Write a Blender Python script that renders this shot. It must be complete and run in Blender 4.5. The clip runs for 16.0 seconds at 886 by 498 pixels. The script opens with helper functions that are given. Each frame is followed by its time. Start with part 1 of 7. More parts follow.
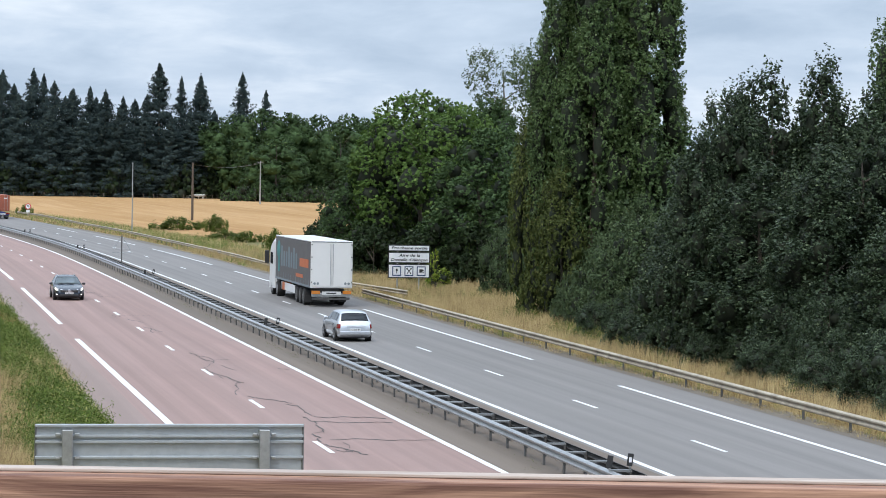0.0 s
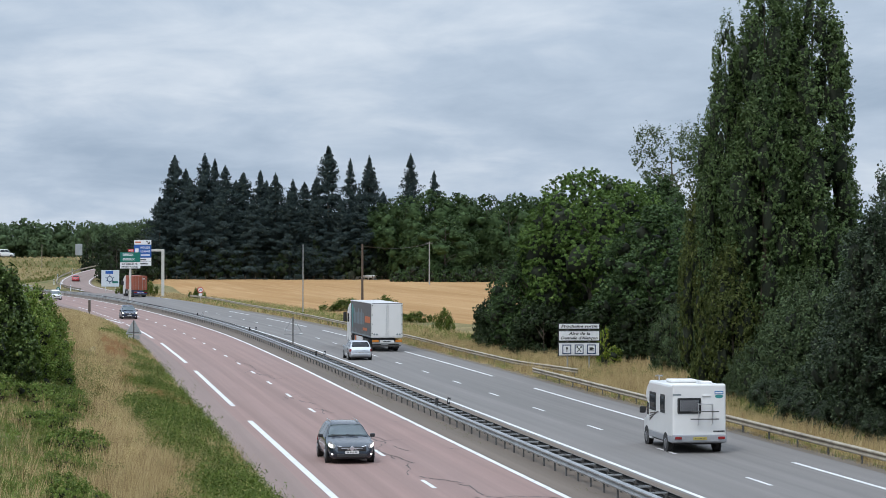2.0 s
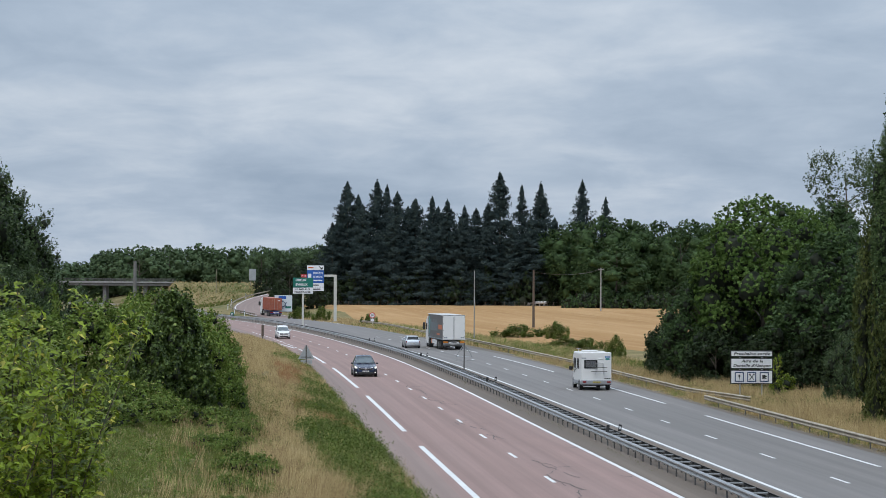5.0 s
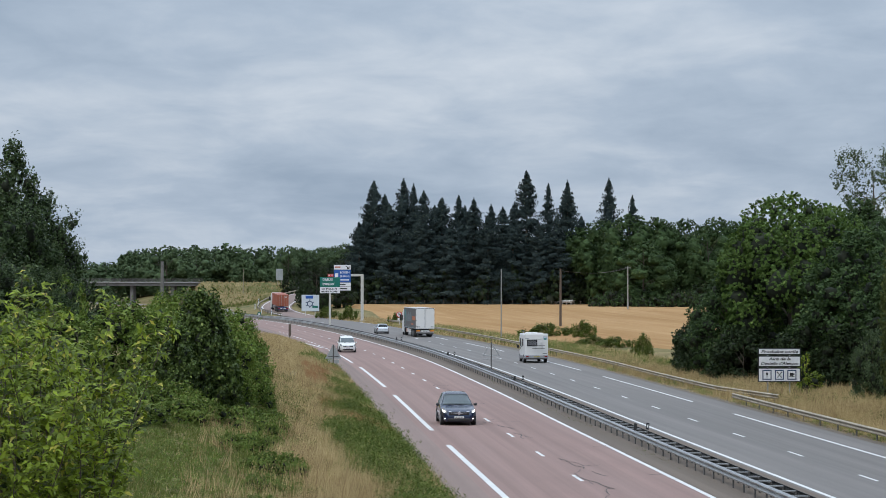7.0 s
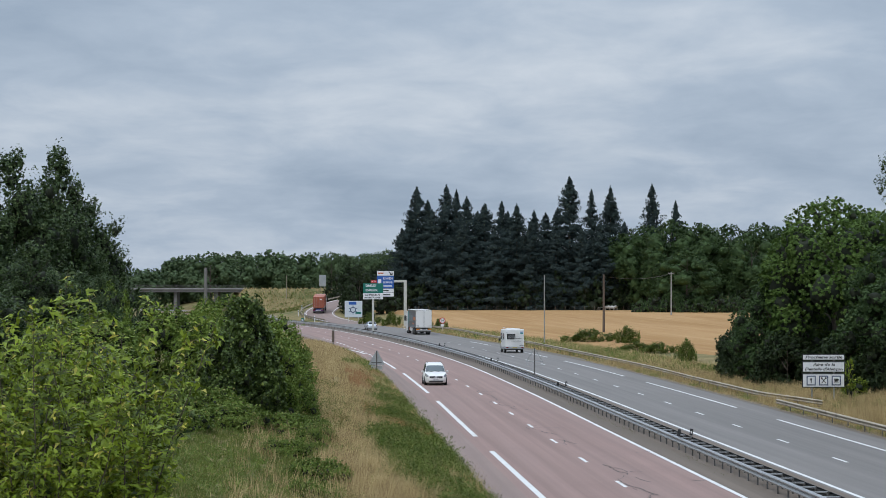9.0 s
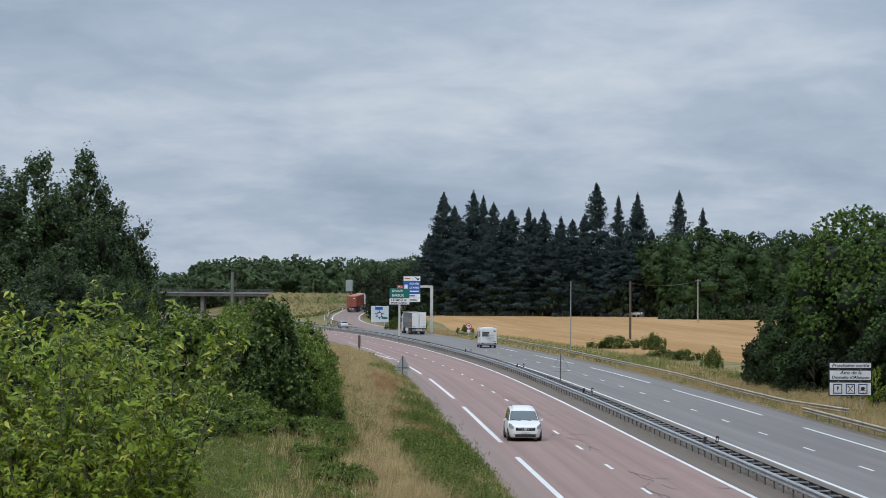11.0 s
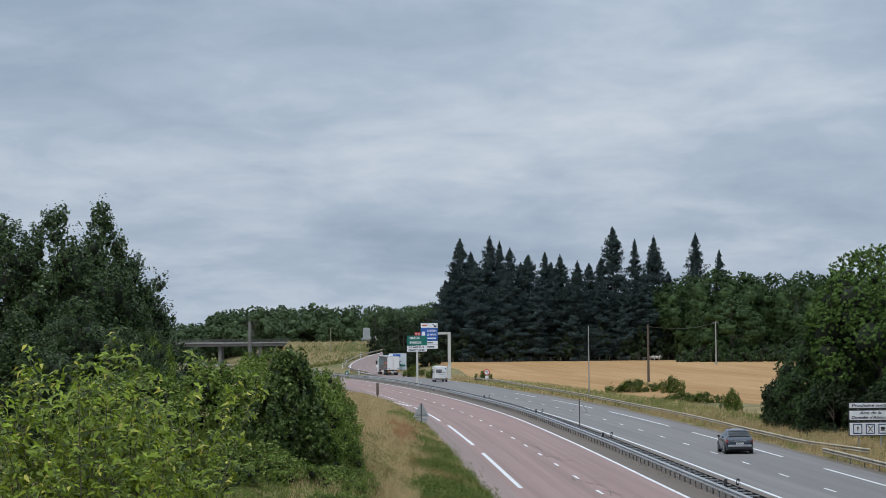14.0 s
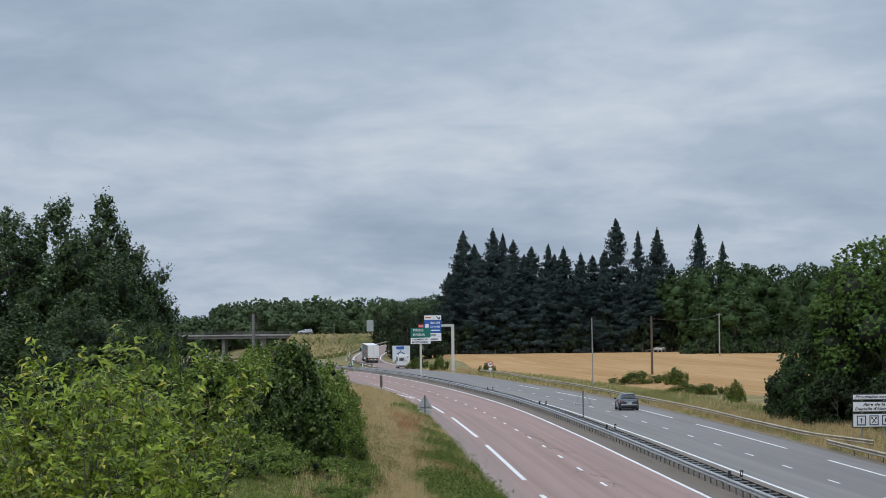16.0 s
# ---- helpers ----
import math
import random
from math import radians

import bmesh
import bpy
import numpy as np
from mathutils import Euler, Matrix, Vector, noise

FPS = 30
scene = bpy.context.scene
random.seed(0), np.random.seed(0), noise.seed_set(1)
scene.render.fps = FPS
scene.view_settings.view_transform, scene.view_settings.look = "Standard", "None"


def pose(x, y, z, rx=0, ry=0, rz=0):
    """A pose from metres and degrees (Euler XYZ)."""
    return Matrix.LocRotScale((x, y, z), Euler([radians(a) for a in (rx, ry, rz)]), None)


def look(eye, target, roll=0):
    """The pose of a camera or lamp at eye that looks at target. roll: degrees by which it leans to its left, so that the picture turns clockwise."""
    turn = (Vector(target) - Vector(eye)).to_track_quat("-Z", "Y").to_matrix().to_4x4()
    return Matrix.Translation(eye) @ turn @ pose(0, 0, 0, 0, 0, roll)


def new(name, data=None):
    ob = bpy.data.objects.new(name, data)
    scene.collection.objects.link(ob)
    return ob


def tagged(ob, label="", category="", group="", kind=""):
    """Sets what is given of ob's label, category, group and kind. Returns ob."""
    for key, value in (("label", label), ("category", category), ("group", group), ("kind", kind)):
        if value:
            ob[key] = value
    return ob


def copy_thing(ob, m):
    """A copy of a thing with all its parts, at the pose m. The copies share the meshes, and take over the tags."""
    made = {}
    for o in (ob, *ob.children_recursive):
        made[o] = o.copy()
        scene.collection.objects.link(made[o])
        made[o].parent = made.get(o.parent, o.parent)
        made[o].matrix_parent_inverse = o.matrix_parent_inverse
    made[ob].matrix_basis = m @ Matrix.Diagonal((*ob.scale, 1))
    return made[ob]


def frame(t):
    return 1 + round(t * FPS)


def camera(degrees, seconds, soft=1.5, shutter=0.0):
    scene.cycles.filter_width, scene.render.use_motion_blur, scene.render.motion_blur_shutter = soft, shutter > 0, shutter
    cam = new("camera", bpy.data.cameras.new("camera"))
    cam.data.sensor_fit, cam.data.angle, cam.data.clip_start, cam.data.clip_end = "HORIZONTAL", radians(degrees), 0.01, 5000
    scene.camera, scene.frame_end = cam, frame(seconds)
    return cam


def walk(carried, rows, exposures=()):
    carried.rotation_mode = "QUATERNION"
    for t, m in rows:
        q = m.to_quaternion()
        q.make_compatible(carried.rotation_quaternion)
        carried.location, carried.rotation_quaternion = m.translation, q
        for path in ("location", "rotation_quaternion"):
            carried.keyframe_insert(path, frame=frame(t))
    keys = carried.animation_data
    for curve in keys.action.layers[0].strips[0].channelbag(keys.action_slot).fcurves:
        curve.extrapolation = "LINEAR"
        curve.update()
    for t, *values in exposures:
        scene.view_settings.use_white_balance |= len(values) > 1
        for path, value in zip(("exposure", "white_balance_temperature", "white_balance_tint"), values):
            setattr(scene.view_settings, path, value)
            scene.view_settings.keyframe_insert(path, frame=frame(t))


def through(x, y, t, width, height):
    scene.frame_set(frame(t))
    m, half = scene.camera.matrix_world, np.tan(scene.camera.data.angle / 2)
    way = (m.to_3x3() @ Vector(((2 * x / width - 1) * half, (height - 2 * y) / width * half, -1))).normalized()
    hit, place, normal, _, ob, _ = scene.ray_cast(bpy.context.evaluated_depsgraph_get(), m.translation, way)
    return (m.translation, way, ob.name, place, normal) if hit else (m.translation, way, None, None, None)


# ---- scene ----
cam = camera(21.15, 16.0, soft=0.45)
# seconds and the turn of the lens: a hand-held pan from one standpoint on the bridge
TURNS = [
    (0, 88.276, -0.979, -9.892), (0.5, 89.142, -0.755, -9.001), (1, 89.582, -0.131, -7.914),
    (1.5, 89.863, 0.050, -6.819), (2, 90.140, -0.108, -5.821), (2.5, 90.434, -0.154, -4.631),
    (3, 90.598, -0.260, -3.753), (3.5, 90.671, -1.005, -3.027), (4, 90.772, -0.848, -2.433),
    (4.5, 90.767, -0.533, -1.990), (7, 90.730, -0.087, -1.039), (7.5, 90.740, -0.135, -0.843),
    (8, 90.745, -0.005, -0.536), (8.5, 90.774, -0.086, -0.300), (9, 90.873, -0.000, 0.000),
    (11.5, 91.066, -0.321, 0.769), (12, 91.151, -0.081, 0.890), (12.5, 91.229, 0.048, 0.815),
    (13, 91.563, 0.085, 1.029), (13.5, 91.850, 0.212, 0.990), (14, 92.130, 0.572, 1.060),
    (14.5, 92.146, 0.790, 1.017), (15, 92.124, 0.908, 1.198), (15.5, 92.025, 0.882, 1.321),
    (16, 91.941, 0.657, 1.145)]
EYE = (0.0, 0.0, 7.9)
walk(cam, [(t, pose(*EYE, rx, ry, rz)) for t, rx, ry, rz in TURNS], exposures=[(0, 0.49), (0.5, 0.28), (1, 0.19), (2, 0.17), (3.5, 0.12), (4.5, 0.0), (7, -0.03), (9, -0.07), (16, -0.09)])

# ------------------------------------------------------------------ world and sun
SUN_UP, SUN_ROUND = 52.0, 215.0


def make_world():
    w = bpy.data.worlds.new("overcast")
    scene.world = w
    w.use_nodes = True
    nt = w.node_tree
    nt.nodes.clear()
    n, l = nt.nodes.new, nt.links.new
    out, bg = n("ShaderNodeOutputWorld"), n("ShaderNodeBackground")
    sky = n("ShaderNodeTexSky")
    sky.sky_type, sky.sun_disc = "NISHITA", False
    sky.sun_elevation, sky.sun_rotation = radians(SUN_UP), radians(SUN_ROUND)
    sky.dust_density = 4.0
    co = n("ShaderNodeTexCoord")
    sep = n("ShaderNodeSeparateXYZ")
    l(co.outputs["Generated"], sep.inputs[0])

    def m(op, a, b=None, clamp=False):
        k = n("ShaderNodeMath")
        k.operation, k.use_clamp = op, clamp
        for i, v in enumerate((a, b)):
            if v is None:
                continue
            if isinstance(v, (int, float)):
                k.inputs[i].default_value = v
            else:
                l(v, k.inputs[i])
        return k.outputs[0]

    up = m("MAXIMUM", sep.outputs[2], 0.0)
    flat = m("ADD", up, 0.15)
    comb = n("ShaderNodeCombineXYZ")
    l(m("DIVIDE", sep.outputs[0], flat), comb.inputs[0])
    l(m("DIVIDE", sep.outputs[1], flat), comb.inputs[1])

    def cloud(scale, detail, stretch, shift, rough=0.55):
        mp = n("ShaderNodeMapping")
        mp.inputs["Scale"].default_value = stretch
        mp.inputs["Location"].default_value = shift
        l(comb.outputs[0], mp.inputs[0])
        t = n("ShaderNodeTexNoise")
        t.inputs["Scale"].default_value, t.inputs["Detail"].default_value = scale, detail
        t.inputs["Roughness"].default_value, t.inputs["Distortion"].default_value = rough, 0.35
        l(mp.outputs[0], t.inputs["Vector"])
        return t.outputs["Fac"]

    big = cloud(1.05, 5.0, (1.15, 0.9, 1), (3.1, 0.4, 0), 0.5)
    fine = cloud(3.4, 7.0, (1.25, 0.9, 1), (7.7, 2.0, 0), 0.58)
    mixv = m("ADD", m("MULTIPLY", big, 0.66), m("MULTIPLY", fine, 0.34))
    ramp = n("ShaderNodeValToRGB")
    el = ramp.color_ramp.elements
    el[0].position, el[0].color = 0.36, (0.325, 0.412, 0.530, 1)
    el[1].position, el[1].color = 0.66, (0.620, 0.688, 0.775, 1)
    e = el.new(0.50)
    e.color = (0.43, 0.518, 0.636, 1)
    l(mixv, ramp.inputs[0])
    # an overcast dome: brighter overhead than at its rim
    lift = m("ADD", m("MULTIPLY", m("POWER", up, 2.2), 2.7), 0.96)
    sc = n("ShaderNodeVectorMath")
    sc.operation = "SCALE"
    l(ramp.outputs[0], sc.inputs[0])
    l(lift, sc.inputs["Scale"])
    sky_s = n("ShaderNodeVectorMath")
    sky_s.operation = "SCALE"
    sky_s.inputs["Scale"].default_value = 0.006
    l(sky.outputs[0], sky_s.inputs[0])
    add = n("ShaderNodeVectorMath")
    add.operation = "ADD"
    l(sc.outputs[0], add.inputs[0])
    l(sky_s.outputs[0], add.inputs[1])
    l(add.outputs[0], bg.inputs["Color"])
    bg.inputs["Strength"].default_value = 1.0
    l(bg.outputs[0], out.inputs[0])


make_world()
sun = new("sun", bpy.data.lights.new("sun", "SUN"))
sun.data.energy, sun.data.angle, sun.data.color = 1.1, radians(15), (1.0, 0.96, 0.9)
_a, _e = radians(SUN_ROUND), radians(SUN_UP)
sun.matrix_world = look((math.sin(_a) * math.cos(_e) * 90, math.cos(_a) * math.cos(_e) * 90, math.sin(_e) * 90), (0, 0, 0))


# ------------------------------------------------------------------ materials
def nodes_of(name):
    mt = bpy.data.materials.new(name)
    mt.use_nodes = True
    nt = mt.node_tree
    return mt, nt, nt.nodes["Principled BSDF"]


def noise_node(nt, vec, scale, detail=4.0, rough=0.55):
    t = nt.nodes.new("ShaderNodeTexNoise")
    t.inputs["Scale"].default_value, t.inputs["Detail"].default_value = scale, detail
    t.inputs["Roughness"].default_value = rough
    nt.links.new(vec, t.inputs["Vector"])
    return t.outputs["Fac"]


def mixed(nt, fac, a, b, kind="MIX"):
    k = nt.nodes.new("ShaderNodeMix")
    k.data_type, k.blend_type = "RGBA", kind
    for s, v in ((k.inputs[0], fac), (k.inputs[6], a), (k.inputs[7], b)):
        if isinstance(v, (int, float)):
            s.default_value = v
        elif isinstance(v, tuple):
            s.default_value = (*v, 1)
        else:
            nt.links.new(v, s)
    return k.outputs[2]


def ranged(nt, v, a, b, c=0.0, d=1.0):
    k = nt.nodes.new("ShaderNodeMapRange")
    for i, q in ((1, a), (2, b), (3, c), (4, d)):
        k.inputs[i].default_value = q
    nt.links.new(v, k.inputs[0])
    return k.outputs[0]


def bumped(nt, bsdf, h, strength, dist=0.02):
    b = nt.nodes.new("ShaderNodeBump")
    b.inputs["Strength"].default_value, b.inputs["Distance"].default_value = strength, dist
    nt.links.new(h, b.inputs["Height"])
    nt.links.new(b.outputs[0], bsdf.inputs["Normal"])


def mat(name, a, b=None, rough=0.6, metal=0.0, scale=2.0, fine=30.0, bump=0.0, coat=0.0, spec=0.5, dirt=0.0, grain=0.5):
    """A plain surface whose colour wanders between a and b, at two scales."""
    mt, nt, s = nodes_of(name)
    b = b or tuple(c * 0.86 for c in a)
    co = nt.nodes.new("ShaderNodeTexCoord").outputs["Object"]
    n1, n2 = noise_node(nt, co, scale), noise_node(nt, co, fine, 3.0)
    c = mixed(nt, ranged(nt, n1, 0.3, 0.7), a, b)
    c = mixed(nt, ranged(nt, n2, 0.35, 0.75, 0, grain), c, tuple(x * 0.8 for x in b))
    if dirt:
        n3 = noise_node(nt, co, scale * 1.7, 6.0, 0.7)
        c = mixed(nt, ranged(nt, n3, 0.52, 0.75, 0, dirt), c, (0.10, 0.085, 0.07))
    nt.links.new(c, s.inputs["Base Color"])
    s.inputs["Roughness"].default_value, s.inputs["Metallic"].default_value = rough, metal
    s.inputs["Coat Weight"].default_value = coat
    s.inputs["Specular IOR Level"].default_value = spec
    if bump:
        bumped(nt, s, n2, bump)
    return mt


def leaf_mat(name, dark, light, odd, odd_share=0.06, rough=0.6, through=0.16, shine=0.12, upward=0.0, vary=0.62):
    """Foliage: each leaf has a shade of its own, some light comes through it."""
    mt, nt, s = nodes_of(name)
    g = nt.nodes.new("ShaderNodeNewGeometry")
    co = nt.nodes.new("ShaderNodeTexCoord").outputs["Object"]
    r = g.outputs["Random Per Island"]
    big = noise_node(nt, co, 0.8, 3.0, 0.65)
    k = nt.nodes.new("ShaderNodeMath")
    k.operation = "MULTIPLY_ADD"
    nt.links.new(r, k.inputs[0])
    k.inputs[1].default_value = vary
    nt.links.new(ranged(nt, big, 0.35, 0.65, 0.26 - vary / 2, 0.71 - vary / 2), k.inputs[2])
    c = mixed(nt, k.outputs[0], dark, light)
    c = mixed(nt, ranged(nt, r, 1 - odd_share, 1 - odd_share + 0.005), c, odd)
    nt.links.new(c, s.inputs["Base Color"])
    s.inputs["Roughness"].default_value = rough
    s.inputs["Specular IOR Level"].default_value = shine
    tr = nt.nodes.new("ShaderNodeBsdfTranslucent")
    nt.links.new(c, tr.inputs["Color"])
    if upward:
        # blades lit as a soft mass rather than one by one
        sc = nt.nodes.new("ShaderNodeVectorMath")
        sc.operation = "MULTIPLY_ADD"
        nt.links.new(g.outputs["Normal"], sc.inputs[0])
        sc.inputs[1].default_value = (1 - upward,) * 3
        sc.inputs[2].default_value = (0, 0, upward)
        nm = nt.nodes.new("ShaderNodeVectorMath")
        nm.operation = "NORMALIZE"
        nt.links.new(sc.outputs[0], nm.inputs[0])
        nt.links.new(nm.outputs[0], s.inputs["Normal"])
    mx = nt.nodes.new("ShaderNodeMixShader")
    mx.inputs[0].default_value = through
    nt.links.new(s.outputs[0], mx.inputs[1])
    nt.links.new(tr.outputs[0], mx.inputs[2])
    nt.links.new(mx.outputs[0], nt.nodes["Material Output"].inputs[0])
    return mt


def road_mat(name, a, b, patch, dark_centre):
    """Worn asphalt in road coordinates: across in u, along in v, both in metres."""
    mt, nt, s = nodes_of(name)
    uv = nt.nodes.new("ShaderNodeTexCoord").outputs["UV"]

    def at(sx, sy):
        mp = nt.nodes.new("ShaderNodeMapping")
        mp.inputs["Scale"].default_value = (sx, sy, 1)
        nt.links.new(uv, mp.inputs[0])
        return mp.outputs[0]

    broad = noise_node(nt, at(0.5, 0.02), 1.0, 4.0)
    streak = noise_node(nt, at(1.6, 0.012), 1.0, 3.0)
    mott = noise_node(nt, at(0.35, 0.12), 1.0, 6.0, 0.65)
    grain = noise_node(nt, at(1, 1), 45.0, 2.0)
    c = mixed(nt, ranged(nt, streak, 0.35, 0.65), tuple(x * 1.07 for x in a), tuple(x * 0.93 for x in b))
    c = mixed(nt, ranged(nt, broad, 0.45, 0.7, 0, 0.55), c, patch)
    c = mixed(nt, ranged(nt, mott, 0.5, 0.8, 0, 0.4), c, dark_centre)
    c = mixed(nt, ranged(nt, grain, 0.35, 0.7, 0, 0.35), c, tuple(x * 0.7 for x in b))
    nt.links.new(c, s.inputs["Base Color"])
    s.inputs["Roughness"].default_value = 0.82
    s.inputs["Specular IOR Level"].default_value = 0.35
    bumped(nt, s, grain, 0.25, 0.01)
    return mt


def ground_mat(name, cols, scales, bump=0.6):
    mt, nt, s = nodes_of(name)
    co = nt.nodes.new("ShaderNodeTexCoord").outputs["Object"]
    c = mixed(nt, ranged(nt, noise_node(nt, co, scales[0], 5.0, 0.6), 0.38, 0.62), cols[0], cols[1])
    c = mixed(nt, ranged(nt, noise_node(nt, co, scales[1], 5.0, 0.65), 0.42, 0.66), c, cols[2])
    f = noise_node(nt, co, scales[2], 4.0, 0.7)
    c = mixed(nt, ranged(nt, f, 0.4, 0.75, 0, 0.7), c, cols[3])
    nt.links.new(c, s.inputs["Base Color"])
    s.inputs["Roughness"].default_value = 0.95
    s.inputs["Specular IOR Level"].default_value = 0.15
    bumped(nt, s, f, bump, 0.12)
    return mt


def field_mat():
    """Cut stubble: straw rows that run with the harvester, and paler wheel lines."""
    mt, nt, s = nodes_of("stubble_field")
    co = nt.nodes.new("ShaderNodeTexCoord").outputs["Object"]
    mp = nt.nodes.new("ShaderNodeMapping")
    mp.inputs["Rotation"].default_value = (0, 0, radians(-6))
    nt.links.new(co, mp.inputs[0])
    st = nt.nodes.new("ShaderNodeMapping")
    st.inputs["Scale"].default_value = (0.12, 0.004, 1)
    nt.links.new(mp.outputs[0], st.inputs[0])
    rows = noise_node(nt, st.outputs[0], 1.0, 3.0)
    st2 = nt.nodes.new("ShaderNodeMapping")
    st2.inputs["Scale"].default_value = (0.7, 0.02, 1)
    nt.links.new(mp.outputs[0], st2.inputs[0])
    thin = noise_node(nt, st2.outputs[0], 1.0, 2.0)
    c = mixed(nt, ranged(nt, rows, 0.35, 0.65), (0.305, 0.174, 0.072), (0.389, 0.238, 0.111))
    c = mixed(nt, ranged(nt, thin, 0.5, 0.75, 0, 0.5), c, (0.495, 0.319, 0.165))
    c = mixed(nt, ranged(nt, noise_node(nt, co, 0.03, 5.0), 0.5, 0.75, 0, 0.5), c, (0.318, 0.174, 0.069))
    g = noise_node(nt, co, 6.0, 3.0, 0.7)
    c = mixed(nt, ranged(nt, g, 0.45, 0.8, 0, 0.6), c, (0.265, 0.153, 0.065))
    nt.links.new(c, s.inputs["Base Color"])
    s.inputs["Roughness"].default_value = 0.95
    s.inputs["Specular IOR Level"].default_value = 0.1
    bumped(nt, s, g, 0.5, 0.1)
    return mt


def wood_mat(name, a, b, axis_scale=(1.2, 30, 30)):
    mt, nt, s = nodes_of(name)
    co = nt.nodes.new("ShaderNodeTexCoord").outputs["Object"]
    mp = nt.nodes.new("ShaderNodeMapping")
    mp.inputs["Scale"].default_value = axis_scale
    nt.links.new(co, mp.inputs[0])
    sway = nt.nodes.new("ShaderNodeTexNoise")
    sway.inputs["Scale"].default_value, sway.inputs["Detail"].default_value = 2.2, 2.0
    nt.links.new(co, sway.inputs["Vector"])
    bent = nt.nodes.new("ShaderNodeVectorMath")
    bent.operation = "MULTIPLY_ADD"
    nt.links.new(sway.outputs["Color"], bent.inputs[0])
    bent.inputs[1].default_value = (0.0, axis_scale[1] * 0.07, axis_scale[2] * 0.07)
    nt.links.new(mp.outputs[0], bent.inputs[2])
    w = noise_node(nt, bent.outputs[0], 1.6, 5.0, 0.6)
    mp2 = nt.nodes.new("ShaderNodeMapping")
    mp2.inputs["Scale"].default_value = (2, 160, 160)
    nt.links.new(co, mp2.inputs[0])
    f = noise_node(nt, mp2.outputs[0], 2.0, 3.0)
    c = mixed(nt, ranged(nt, w, 0.40, 0.62), a, b)
    c = mixed(nt, ranged(nt, f, 0.45, 0.75, 0, 0.5), c, tuple(x * 0.5 for x in b))
    nt.links.new(c, s.inputs["Base Color"])
    s.inputs["Roughness"].default_value = 0.75
    bumped(nt, s, f, 0.5, 0.003)
    return mt


def glass_mat(name, tint=(0.02, 0.025, 0.03)):
    mt, nt, s = nodes_of(name)
    s.inputs["Base Color"].default_value = (*tint, 1)
    s.inputs["Roughness"].default_value = 0.06
    s.inputs["Specular IOR Level"].default_value = 0.7
    return mt


def glow_mat(name, c, strength):
    mt, nt, s = nodes_of(name)
    s.inputs["Base Color"].default_value = (*c, 1)
    s.inputs["Emission Color"].default_value = (*c, 1)
    s.inputs["Emission Strength"].default_value = strength
    s.inputs["Roughness"].default_value = 0.15
    return mt


